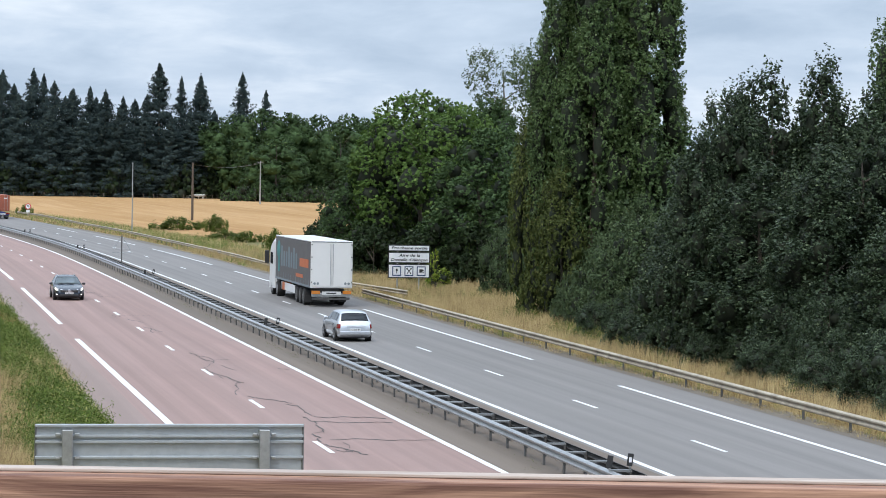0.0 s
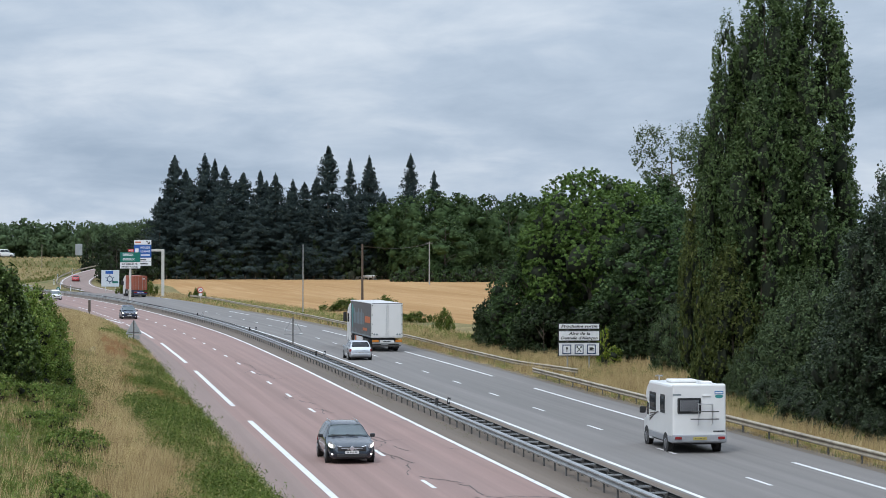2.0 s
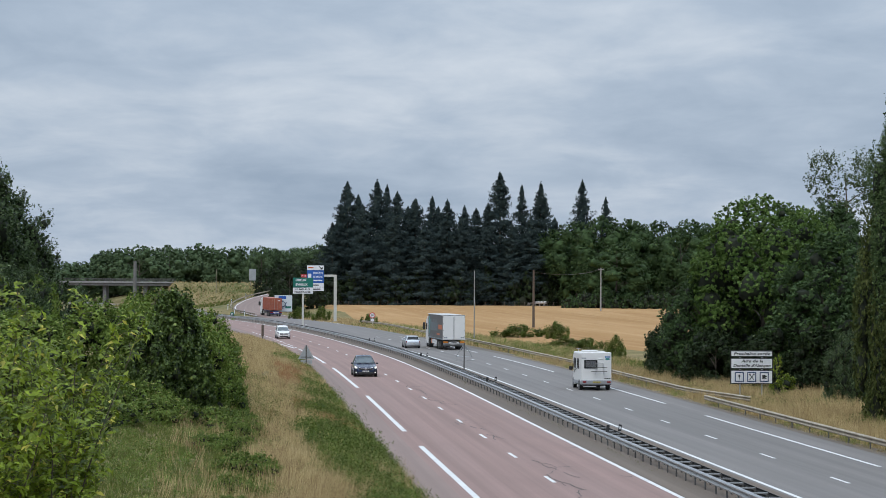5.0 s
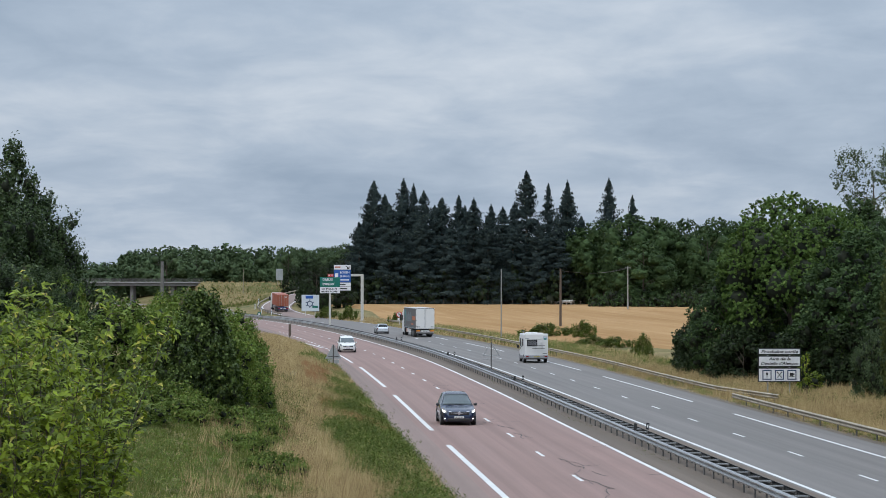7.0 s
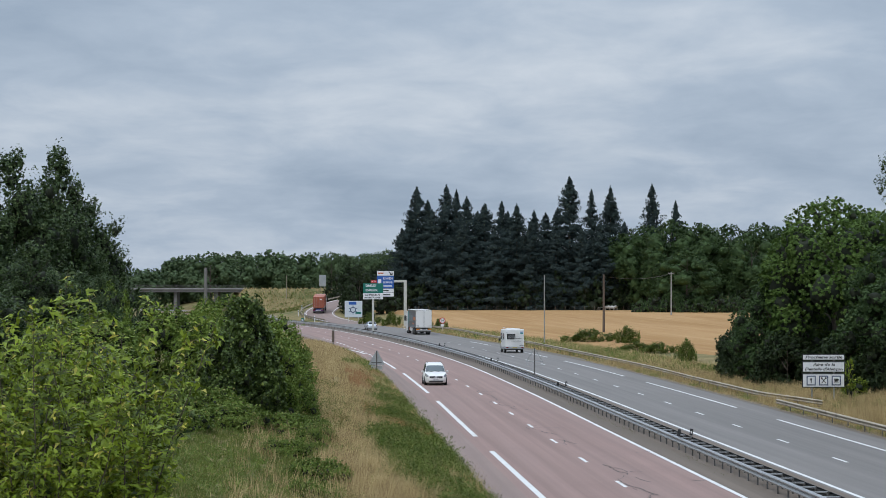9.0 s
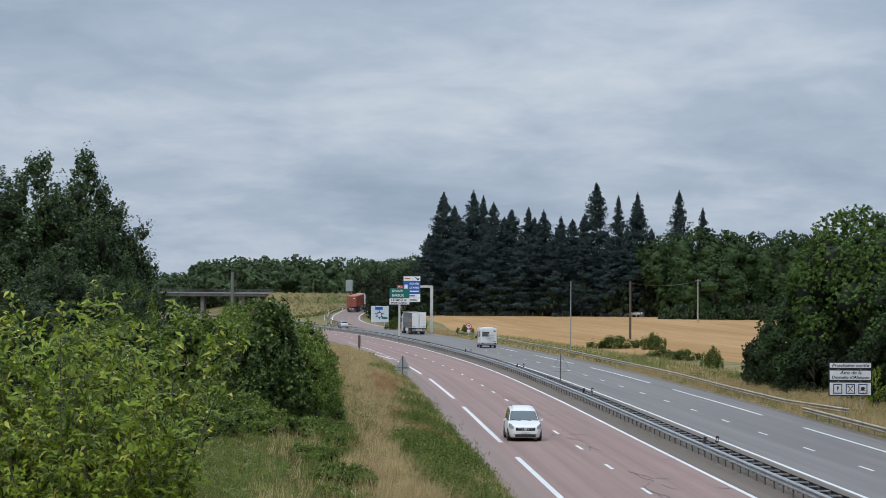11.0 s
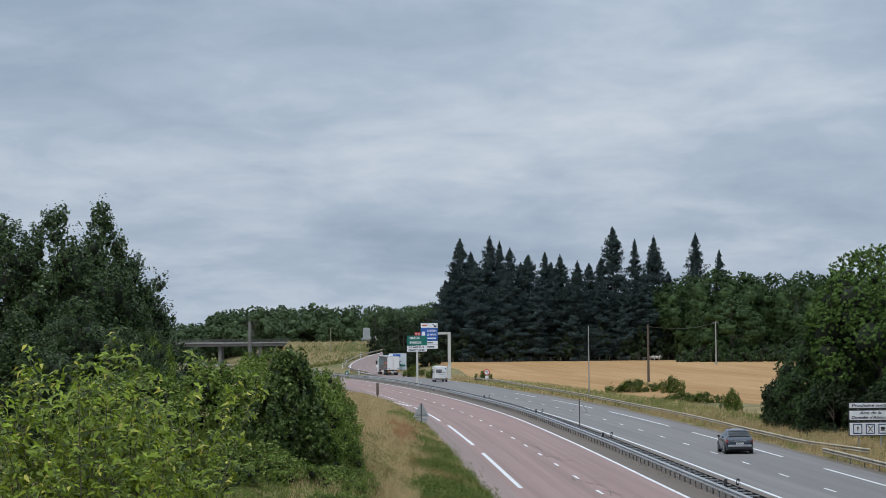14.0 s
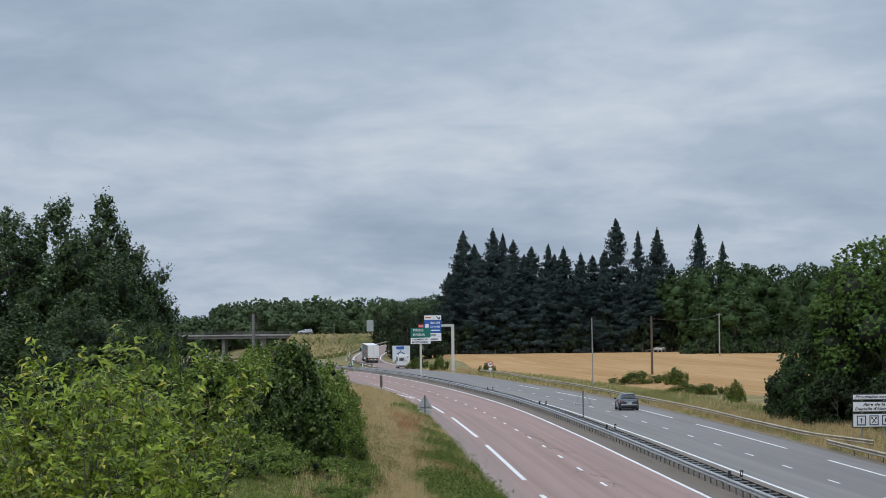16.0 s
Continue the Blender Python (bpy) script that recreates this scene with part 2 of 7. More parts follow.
M = dict(
    red_road=road_mat("red_asphalt", (0.286, 0.186, 0.161), (0.244, 0.160, 0.137), (0.262, 0.181, 0.160), (0.204, 0.133, 0.118)),
    grey_road=road_mat("grey_asphalt", (0.193, 0.176, 0.164), (0.165, 0.152, 0.141), (0.176, 0.160, 0.147), (0.140, 0.127, 0.116)),
    shoulder=road_mat("grey_brown_shoulder", (0.252, 0.181, 0.157), (0.215, 0.157, 0.137), (0.224, 0.164, 0.139), (0.168, 0.125, 0.105)),
    median=road_mat("median_asphalt", (0.158, 0.123, 0.095), (0.130, 0.102, 0.080), (0.152, 0.116, 0.083), (0.106, 0.081, 0.064)),
    line=mat("white_road_paint", (0.72, 0.72, 0.70), (0.60, 0.60, 0.585), 0.7, scale=0.8, fine=9.0, dirt=0.35),
    sand=mat("sandy_grit", (0.40, 0.34, 0.26), (0.27, 0.22, 0.16), 0.95, scale=0.6, fine=9, bump=0.3, dirt=0.5),
    hide=mat("pale_hide", (0.615, 0.608, 0.585), (0.555, 0.547, 0.525), 0.8, scale=2.0),
    pale_post=mat("pale_painted_steel", (0.58, 0.57, 0.53), (0.48, 0.47, 0.43), 0.6, scale=0.6, fine=4, dirt=0.3),
    dirt=mat("roadside_dirt", (0.17, 0.140, 0.108), (0.115, 0.095, 0.072), 0.95, scale=0.5, fine=7, bump=0.3, dirt=0.4),
    # Steel darkened for the shade between the two beams, with dirt over it.
    steel_shaded=mat("dirty_shaded_steel", (0.085, 0.083, 0.078), (0.05, 0.048, 0.045), 0.75, 0.2, 1.0, 10, 0.1, dirt=0.4),
    crack=mat("tar_crack", (0.075, 0.065, 0.06), None, 0.8),
    verge=ground_mat("verge_grass", ((0.095, 0.105, 0.035), (0.23, 0.175, 0.08), (0.28, 0.215, 0.105), (0.075, 0.07, 0.03)), (0.045, 0.16, 2.4)),
    field=field_mat(),
    steel=mat("galvanised_steel", (0.50, 0.505, 0.50), (0.38, 0.38, 0.375), 0.42, 0.88, 1.2, 14, 0.05, dirt=0.35),
    steel_dull=mat("weathered_steel", (0.43, 0.375, 0.29), (0.28, 0.235, 0.175), 0.8, 0.1, 0.7, 7, 0.15, dirt=0.75),
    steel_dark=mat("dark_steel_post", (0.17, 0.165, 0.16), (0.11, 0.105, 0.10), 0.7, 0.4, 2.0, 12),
    sign_back=mat("bare_aluminium", (0.46, 0.48, 0.49), (0.38, 0.40, 0.415), 0.5, 0.5, 0.9, 8, 0.03, dirt=0.15),
    sign_white=mat("sign_white", (0.80, 0.81, 0.82), (0.72, 0.73, 0.75), 0.4, scale=1.0, fine=6),
    sign_pale=mat("sign_pale_blue", (0.60, 0.66, 0.70), (0.54, 0.60, 0.64), 0.4),
    sign_black=mat("sign_black", (0.02, 0.02, 0.022), None, 0.5),
    sign_blue=mat("sign_blue", (0.015, 0.11, 0.42), (0.015, 0.09, 0.36), 0.4),
    sign_darkblue=mat("sign_dark_blue", (0.03, 0.06, 0.14), None, 0.4),
    sign_green=mat("sign_green", (0.0, 0.16, 0.12), (0.0, 0.13, 0.10), 0.4),
    sign_red=mat("sign_red", (0.55, 0.03, 0.04), None, 0.4),
    wood_pole=wood_mat("weathered_pole", (0.13, 0.095, 0.07), (0.075, 0.058, 0.045), (30, 30, 1.2)),
    wood_rail=wood_mat("stained_timber", (0.40, 0.215, 0.135), (0.135, 0.056, 0.034), (0.6, 40, 34)),
    wood_pale=wood_mat("pale_timber", (0.47, 0.38, 0.32), (0.36, 0.28, 0.23)),
    concrete=mat("concrete", (0.36, 0.355, 0.34), (0.27, 0.265, 0.25), 0.9, scale=0.7, fine=6, bump=0.2, dirt=0.4),
    concrete_dark=mat("stained_concrete", (0.20, 0.195, 0.185), (0.13, 0.125, 0.12), 0.9, scale=0.5, fine=5, dirt=0.5),
    bark=wood_mat("bark", (0.12, 0.095, 0.07), (0.06, 0.048, 0.036), (12, 12, 2)),
    # Near-black tone for crown fillers: shade between leaves put into the colour.
    crown_shade=mat("crown_shade_tone", (0.024, 0.032, 0.014), (0.013, 0.018, 0.009), 0.9, scale=2.0, fine=12),
    tyre=mat("rubber_tyre", (0.02, 0.02, 0.021), (0.032, 0.03, 0.028), 0.85),
    rim=mat("alloy_rim", (0.35, 0.35, 0.36), None, 0.35, 0.9),
    glass=glass_mat("dark_glass"),
    # Lighter blue-grey base colour stands for the sky reflected in windscreens.
    glass_sky=glass_mat("sky_toned_glass", (0.20, 0.245, 0.265)),
    black=mat("black_plastic", (0.022, 0.022, 0.024), (0.03, 0.03, 0.03), 0.6),
    chrome=mat("chrome_trim", (0.78, 0.78, 0.80), None, 0.28, 1.0),
    lamp_red=mat("red_lens", (0.27, 0.012, 0.014), (0.2, 0.010, 0.010), 0.2, coat=0.5),
    lamp_orange=mat("orange_lens", (0.65, 0.22, 0.03), None, 0.25, coat=0.5),
    head_on=glow_mat("lit_headlight", (1.0, 0.98, 0.92), 2.0),
    lens=mat("clear_lens", (0.62, 0.64, 0.67), (0.42, 0.44, 0.47), 0.12, 0.3, scale=9, coat=0.8),
    plate=mat("white_plate", (0.75, 0.75, 0.74), None, 0.4),
    plate_yellow=mat("yellow_plate", (0.46, 0.38, 0.10), None, 0.4),
    white=mat("white_paint", (0.72, 0.715, 0.70), (0.70, 0.695, 0.68), 0.35, scale=0.5, fine=2.0, coat=0.2, grain=0.12),
    silver=mat("silver_paint", (0.55, 0.57, 0.60), (0.48, 0.50, 0.53), 0.32, 0.6, scale=0.8, coat=0.6),
    navy=mat("dark_blue_grey_paint", (0.016, 0.026, 0.042), (0.013, 0.021, 0.034), 0.2, 0.1, scale=0.8, coat=0.6, grain=0.1),
    navy2=mat("midnight_blue_paint", (0.010, 0.022, 0.060), (0.008, 0.018, 0.050), 0.2, 0.1, scale=0.8, coat=0.6, grain=0.1),
    charcoal=mat("charcoal_paint", (0.012, 0.017, 0.030), (0.010, 0.014, 0.025), 0.2, 0.1, scale=0.8, coat=0.6, grain=0.1),
    red_paint=mat("red_paint", (0.42, 0.03, 0.035), None, 0.3, 0.1, coat=0.8),
    curtain=mat("grey_curtain", (0.105, 0.098, 0.096), (0.085, 0.080, 0.079), 0.55, scale=0.9, fine=5, bump=0.15),
    teal=mat("teal_print", (0.04, 0.26, 0.25), None, 0.5),
    orange=mat("orange_print", (0.55, 0.13, 0.03), None, 0.5),
    print_dim=mat("faded_print", (0.15, 0.20, 0.22), None, 0.5),
    curtain_dim=mat("dim_curtain", (0.34, 0.34, 0.36), None, 0.8),
    letter_grey=mat("grey_print", (0.22, 0.26, 0.28), None, 0.5),
    container=mat("rust_red_container", (0.40, 0.115, 0.06), (0.30, 0.085, 0.05), 0.55, scale=0.8, fine=6, dirt=0.4),
    blue_frame=mat("blue_chassis", (0.03, 0.05, 0.22), None, 0.5),
    decal_blue=mat("blue_decal", (0.02, 0.16, 0.42), None, 0.4),
    lower_grey=mat("grey_skirt", (0.33, 0.34, 0.36), None, 0.5),
    fir=leaf_mat("fir_needles", (0.016, 0.026, 0.027), (0.054, 0.078, 0.072), (0.085, 0.105, 0.074), 0.04, 0.6, 0.2, 0.12, 0.0, 0.35),
    oak=leaf_mat("oak_leaves", (0.030, 0.054, 0.020), (0.084, 0.138, 0.050), (0.130, 0.180, 0.060), 0.04, vary=0.45),
    lime=leaf_mat("lime_leaves", (0.042, 0.080, 0.018), (0.132, 0.210, 0.048), (0.19, 0.26, 0.07), 0.05, vary=0.45),
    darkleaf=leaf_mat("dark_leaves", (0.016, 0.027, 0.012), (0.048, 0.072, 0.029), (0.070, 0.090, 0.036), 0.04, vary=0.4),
    poplar=leaf_mat("poplar_leaves", (0.027, 0.053, 0.017), (0.130, 0.194, 0.066), (0.20, 0.25, 0.12), 0.05, 0.5, 0.2, 0.2),
    poplar_yellow=leaf_mat("yellowing_poplar_leaves", (0.024, 0.036, 0.010), (0.125, 0.150, 0.042), (0.16, 0.17, 0.06), 0.05),
    willow=leaf_mat("willow_leaves", (0.032, 0.052, 0.022), (0.105, 0.146, 0.066), (0.15, 0.185, 0.085), 0.05),
    bank_maple=leaf_mat("bank_maple_leaves", (0.018, 0.034, 0.012), (0.094, 0.143, 0.050), (0.1650, 0.2070, 0.0900), 0.04, 0.5, 0.16, 0.2),
    maple=leaf_mat("maple_leaves", (0.012, 0.022, 0.010), (0.066, 0.096, 0.047), (0.130, 0.165, 0.088), 0.05, 0.5, 0.16, 0.2),
    bright=leaf_mat("bright_leaves", (0.014, 0.030, 0.003), (0.320, 0.420, 0.040), (0.48, 0.44, 0.08), 0.06, 0.45, 0.28, 0.2, vary=0.8),
    scrub=leaf_mat("scrub_leaves", (0.050, 0.090, 0.014), (0.220, 0.300, 0.058), (0.28, 0.29, 0.09), 0.07),
    ivy=leaf_mat("ivy_leaves", (0.014, 0.028, 0.007), (0.120, 0.180, 0.038), (0.22, 0.28, 0.07), 0.06, 0.5, 0.18, 0.25),
    bramble=leaf_mat("bramble_leaves", (0.060, 0.098, 0.017), (0.205, 0.275, 0.058), (0.28, 0.26, 0.09), 0.07),
    # Paler, bluer, flatter leaf tones put the haze of distance into the colour.
    wood_far=leaf_mat("hazed_wood_leaves", (0.062, 0.100, 0.050), (0.125, 0.180, 0.080), (0.150, 0.190, 0.090), 0.03, vary=0.3),
    dry=leaf_mat("dry_grass", (0.170, 0.112, 0.044), (0.740, 0.580, 0.300), (0.150, 0.088, 0.040), 0.16, 0.7, 0.22, 0.1, 0.38),
    green_grass=leaf_mat("green_grass", (0.060, 0.098, 0.016), (0.200, 0.265, 0.060), (0.50, 0.44, 0.20), 0.12, 0.6, 0.25, 0.08, 0.35),
    olive_grass=leaf_mat("olive_grass", (0.058, 0.078, 0.014), (0.168, 0.194, 0.042), (0.36, 0.31, 0.13), 0.10, 0.6, 0.25, 0.08, 0.6),
    weed=leaf_mat("weed_leaves", (0.030, 0.050, 0.008), (0.135, 0.180, 0.032), (0.30, 0.28, 0.10), 0.07, 0.6, 0.22, 0.08, 0.15),
    rust_grass=leaf_mat("sorrel_stalks", (0.24, 0.105, 0.045), (0.38, 0.20, 0.095), (0.42, 0.30, 0.14), 0.1, 0.7, 0.2, 0.1, 0.6),
)


# ------------------------------------------------------------------ building helpers
def mesh_from(name, verts, faces, smooth=False):
    me = bpy.data.meshes.new(name)
    me.from_pydata([tuple(v) for v in verts], [], [tuple(f) for f in faces])
    if smooth:
        me.polygons.foreach_set("use_smooth", [True] * len(me.polygons))
    me.update()
    return me


def add_mesh(name, me, material, parent=None, label="", m=None):
    if not me.materials:
        me.materials.append(material)
    ob = new(name, me)
    if parent is not None:
        ob.parent = parent
    if m is not None:
        ob.matrix_basis = m
    if label:
        tagged(ob, label=label)
    return ob


def part(name, bm, material, parent=None, label="", m=None, smooth=False):
    me = bpy.data.meshes.new(name)
    bm.normal_update()
    bm.to_mesh(me)
    bm.free()
    if smooth:
        me.polygons.foreach_set("use_smooth", [True] * len(me.polygons))
    return add_mesh(name, me, material, parent, label, m)


def box(sx, sy, sz, at=(0, 0, 0), bevel=0.0, bm=None, turn=None):
    """A box with its middle at at, edges rounded by bevel."""
    b = bmesh.new()
    bmesh.ops.create_cube(b, size=1.0)
    bmesh.ops.scale(b, vec=(sx, sy, sz), verts=b.verts)
    if bevel:
        bmesh.ops.bevel(b, geom=b.edges[:], offset=bevel, segments=2, affect="EDGES", profile=0.5)
    if turn is not None:
        bmesh.ops.transform(b, matrix=turn, verts=b.verts)
    bmesh.ops.translate(b, vec=at, verts=b.verts)
    if bm is None:
        return b
    me = bpy.data.meshes.new("tmp")
    b.to_mesh(me)
    b.free()
    bm.from_mesh(me)
    bpy.data.meshes.remove(me)
    return bm


def rod(a, b, r, sides=8, r2=None, bm=None):
    """A tapered rod from a to b."""
    a, b = Vector(a), Vector(b)
    d = b - a
    k = bm or bmesh.new()
    m = Matrix.Translation((a + b) / 2) @ d.to_track_quat("Z", "Y").to_matrix().to_4x4()
    bmesh.ops.create_cone(k, cap_ends=True, segments=sides, radius1=r, radius2=r if r2 is None else r2, depth=d.length, matrix=m)
    return k


def disc(r, depth, axis="X", sides=20, at=(0, 0, 0), bm=None):
    k = bm or bmesh.new()
    turn = {"X": Euler((0, radians(90), 0)), "Y": Euler((radians(90), 0, 0)), "Z": Euler((0, 0, 0))}[axis].to_matrix().to_4x4()
    bmesh.ops.create_cone(k, cap_ends=True, segments=sides, radius1=r, radius2=r, depth=depth, matrix=Matrix.Translation(at) @ turn)
    return k


def plate_of(points, thick, normal, bm=None):
    """A flat plate through the points, with thickness along normal."""
    k = bm or bmesh.new()
    n = Vector(normal).normalized() * thick
    a = [k.verts.new(Vector(p)) for p in points]
    b = [k.verts.new(Vector(p) + n) for p in points]
    k.faces.new(b)
    k.faces.new(a[::-1])
    for i in range(len(a)):
        j = (i + 1) % len(a)
        k.faces.new((a[i], a[j], b[j], b[i]))
    bmesh.ops.recalc_face_normals(k, faces=k.faces)
    return k


def text_mesh(words, size, shear=0.0, bold=0.0):
    cu = bpy.data.curves.new("letters", "FONT")
    cu.body, cu.size, cu.shear, cu.offset = words, size, shear, bold
    cu.align_x, cu.align_y, cu.extrude, cu.resolution_u = "CENTER", "CENTER", 0.004, 2
    ob = bpy.data.objects.new("letters", cu)
    scene.collection.objects.link(ob)
    bpy.context.view_layer.update()
    me = bpy.data.meshes.new_from_object(ob.evaluated_get(bpy.context.evaluated_depsgraph_get()))
    bpy.data.objects.remove(ob)
    bpy.data.curves.remove(cu)
    me.name = "lettering"
    return me


FACE_US = Matrix.Rotation(radians(90), 4, "X")   # lettering upright, read from the south


def letters(words, size, at, parent, material, shear=0.0, width=None, bold=0.0):
    me = text_mesh(words, size, shear, bold)
    sx = 1.0
    if width:
        xs = [v.co.x for v in me.vertices]
        sx = width / (max(xs) - min(xs))
    me.transform(FACE_US @ Matrix.Diagonal((sx, 1, 1, 1)))
    # one object for each letter: loose pieces that overlap across belong together
    k = bmesh.new()
    k.from_mesh(me)
    bpy.data.meshes.remove(me)
    left, runs = set(k.verts), []
    while left:
        todo, isle = [left.pop()], []
        while todo:
            v = todo.pop()
            isle.append(v)
            for e in v.link_edges:
                o = e.other_vert(v)
                if o in left:
                    left.discard(o)
                    todo.append(o)
        lo = min(v.co.x - v.co.z * shear for v in isle)
        hi = max(v.co.x - v.co.z * shear for v in isle)
        runs.append([lo, hi, isle])
    runs.sort(key=lambda r: r[0])
    glyphs = []
    for r in runs:
        if glyphs and r[0] < glyphs[-1][1] - 0.25 * (r[1] - r[0]):
            glyphs[-1][1] = max(glyphs[-1][1], r[1])
            glyphs[-1][2] += r[2]
        else:
            glyphs.append(r)
    for lo, hi, vs in glyphs:
        q = bmesh.new()
        made = {v: q.verts.new(v.co) for v in vs}
        for f in {f for v in vs for f in v.link_faces}:
            q.faces.new([made[v] for v in f.verts])
        part("letter", q, material, parent, m=Matrix.Translation(at))
    k.free()


# ------------------------------------------------------------------ the lie of the land
KNOTS = [(0, 18.32), (60, 14.93), (120, 11.56), (180, 8.19), (240, 4.08), (300, -1.73), (360, -8.9), (420, -17.62),
         (480, -28.69), (560, -43.17), (640, -61.53), (720, -83.96), (800, -110.44)]


def curve_at(knots, y):
    """A smooth curve through the knots, straight beyond its ends."""
    if y <= knots[0][0]:
        (a, p), (b, q) = knots[:2]
        return p + (y - a) * (q - p) / (b - a)
    if y >= knots[-1][0]:
        (a, p), (b, q) = knots[-2:]
        return q + (y - b) * (q - p) / (b - a)
    i = max(k for k in range(len(knots) - 1) if knots[k][0] <= y)
    (a, p), (b, q) = knots[i], knots[i + 1]

    def slope(j):
        l, r = knots[max(j - 1, 0)], knots[min(j + 1, len(knots) - 1)]
        return (r[1] - l[1]) / (r[0] - l[0])
    h, u = b - a, (y - a) / (b - a)
    return ((2 * u**3 - 3 * u * u + 1) * p + (u**3 - 2 * u * u + u) * h * slope(i)
            + (3 * u * u - 2 * u**3) * q + (u**3 - u * u) * h * slope(i + 1))


def mid(y):
    """x of the middle of the central reservation."""
    return curve_at(KNOTS, y)


# the slip road on the right that climbs to the bridge: y, x, z
RAMP = [(330, mid(330) + 7.6, 0.0), (370, mid(370) + 8.3, 0.0), (400, mid(400) + 9.0, 0.0), (440, -11.2, 0.0), (470, -15.9, 0.02),
        (490, -18.9, 0.06), (510, -22.4, 0.2), (530, -26.2, 0.6), (545, -28.3, 1.1), (560, -28.9, 1.8), (580, -27.8, 2.8),
        (600, -25.0, 3.8), (630, -18.4, 5.2), (660, -8.5, 6.4), (690, 1.0, 7.0)]
RAMP_X = [(y, x) for y, x, z in RAMP]
RAMP_Z = [(y, z) for y, x, z in RAMP]


def sstep(a, b, v):
    u = min(1.0, max(0.0, (v - a) / (b - a)))
    return u * u * (3 - 2 * u)


CROSS_Y, CROSS_Z = 703.0, 7.0


def land(x, y):
    """Height of the ground."""
    o = x - mid(y)
    wide = 3.6 * sstep(262, 350, y) * (1 - sstep(480, 520, y))
    if o < -11.7 - wide:
        d = -o - 11.7 - wide
        tall = 4.3 - 3.3 * sstep(170, 330, y) + 2.2 * (1 - sstep(10, 45, y))
        z = tall * (1 - math.exp(-0.34 * d / tall * 1.15)) - 0.03
        z += 0.35 * (noise.noise((x * 0.11, y * 0.07, 0.3))) * sstep(1, 6, d)
    elif o > 11.6:
        d = o - 11.6
        z = -0.05 - 0.25 * sstep(0.5, 4, d) + 0.25 * sstep(9, 18, d)
        z += max(0.0, y - 330) * 0.0062 * sstep(14, 40, o)
        z += 0.12 * noise.noise((x * 0.15, y * 0.1, 2.0)) * sstep(1, 5, d)
    else:
        z = -0.10
    # bank of the slip road
    if 450 < y < 695 and o > 6:
        rx, rz = curve_at(RAMP_X, y), curve_at(RAMP_Z, y)
        d = abs(x - rx)
        side = (rz - 0.12) - max(0.0, d - 4.2) * 0.33
        z = max(z, side) if d > 4.2 else max(z if rz < 0.3 else -9, rz - 0.12)
    # bank of the road across, open where it bridges the main road
    top = CROSS_Z - 0.15 - max(0.0, abs(y - CROSS_Y) - 6.0) * 0.42
    if top > z and abs(o) > 14.0:
        z = z + (top - z) * sstep(14.0, 19.0, abs(o))
    return z


def sheet(name, offs, ys, lift, material, over=None, parent=None, uv=True):
    """A strip or sheet: a grid across the road (offs from its middle) and along it."""
    verts, faces = [], []
    for y in ys:
        c = mid(y) if over is None else over(y)
        for o in offs:
            verts.append((c + o, y, lift(c + o, y)))
    w = len(offs)
    for j in range(len(ys) - 1):
        for i in range(w - 1):
            k = j * w + i
            faces.append((k, k + 1, k + 1 + w, k + w))
    me = mesh_from(name, verts, faces, True)
    if uv:
        lay = me.uv_layers.new(name="road")
        vi = np.empty(len(me.loops), dtype=np.int32)
        me.loops.foreach_get("vertex_index", vi)
        grid = np.array([(o, y) for y in ys for o in offs], dtype=np.float32)
        lay.data.foreach_set("uv", grid[vi].ravel())
    return add_mesh(name, me, material, parent)


def spread(a, b, step):
    n = max(1, round((b - a) / step))
    return [a + (b - a) * i / n for i in range(n + 1)]


def build_ground():
    offs = ([-4200, -2600, -1500, -900, -560, -360, -250, -180, -140, -110, -90, -76, -64, -54, -46, -40, -35, -31]
            + spread(-28, -12.2, 0.9) + [-11.75, -11.4, -8, -3, 3, 8, 11.3, 11.6, 12.0] + spread(12.8, 30, 1.2)
            + [33, 37, 42, 48, 56, 66, 80, 96, 116, 140, 180, 240, 330, 480, 800, 1500, 2600, 4200])
    ys = ([-900, -500, -300, -200, -120, -70, -40] + spread(-20, 330, 4) + spread(336, 680, 6) + spread(683, 724, 2.0)
          + [730, 740, 755, 780, 820, 880, 960, 1100, 1400, 2000, 3000, 4400])
    g = sheet("ground", offs, ys, land, M["verge"], uv=False)
    tagged(g, "grassy ground, green and dry straw patches beside the road", "ground", kind="structure")


CRACK_RUNS = [(-5.4, 104.5, 68.0), (-5.5, 134.0, 128.0), (-5.7, 178.0, 152.0), (-5.6, 122.0, 119.0)]


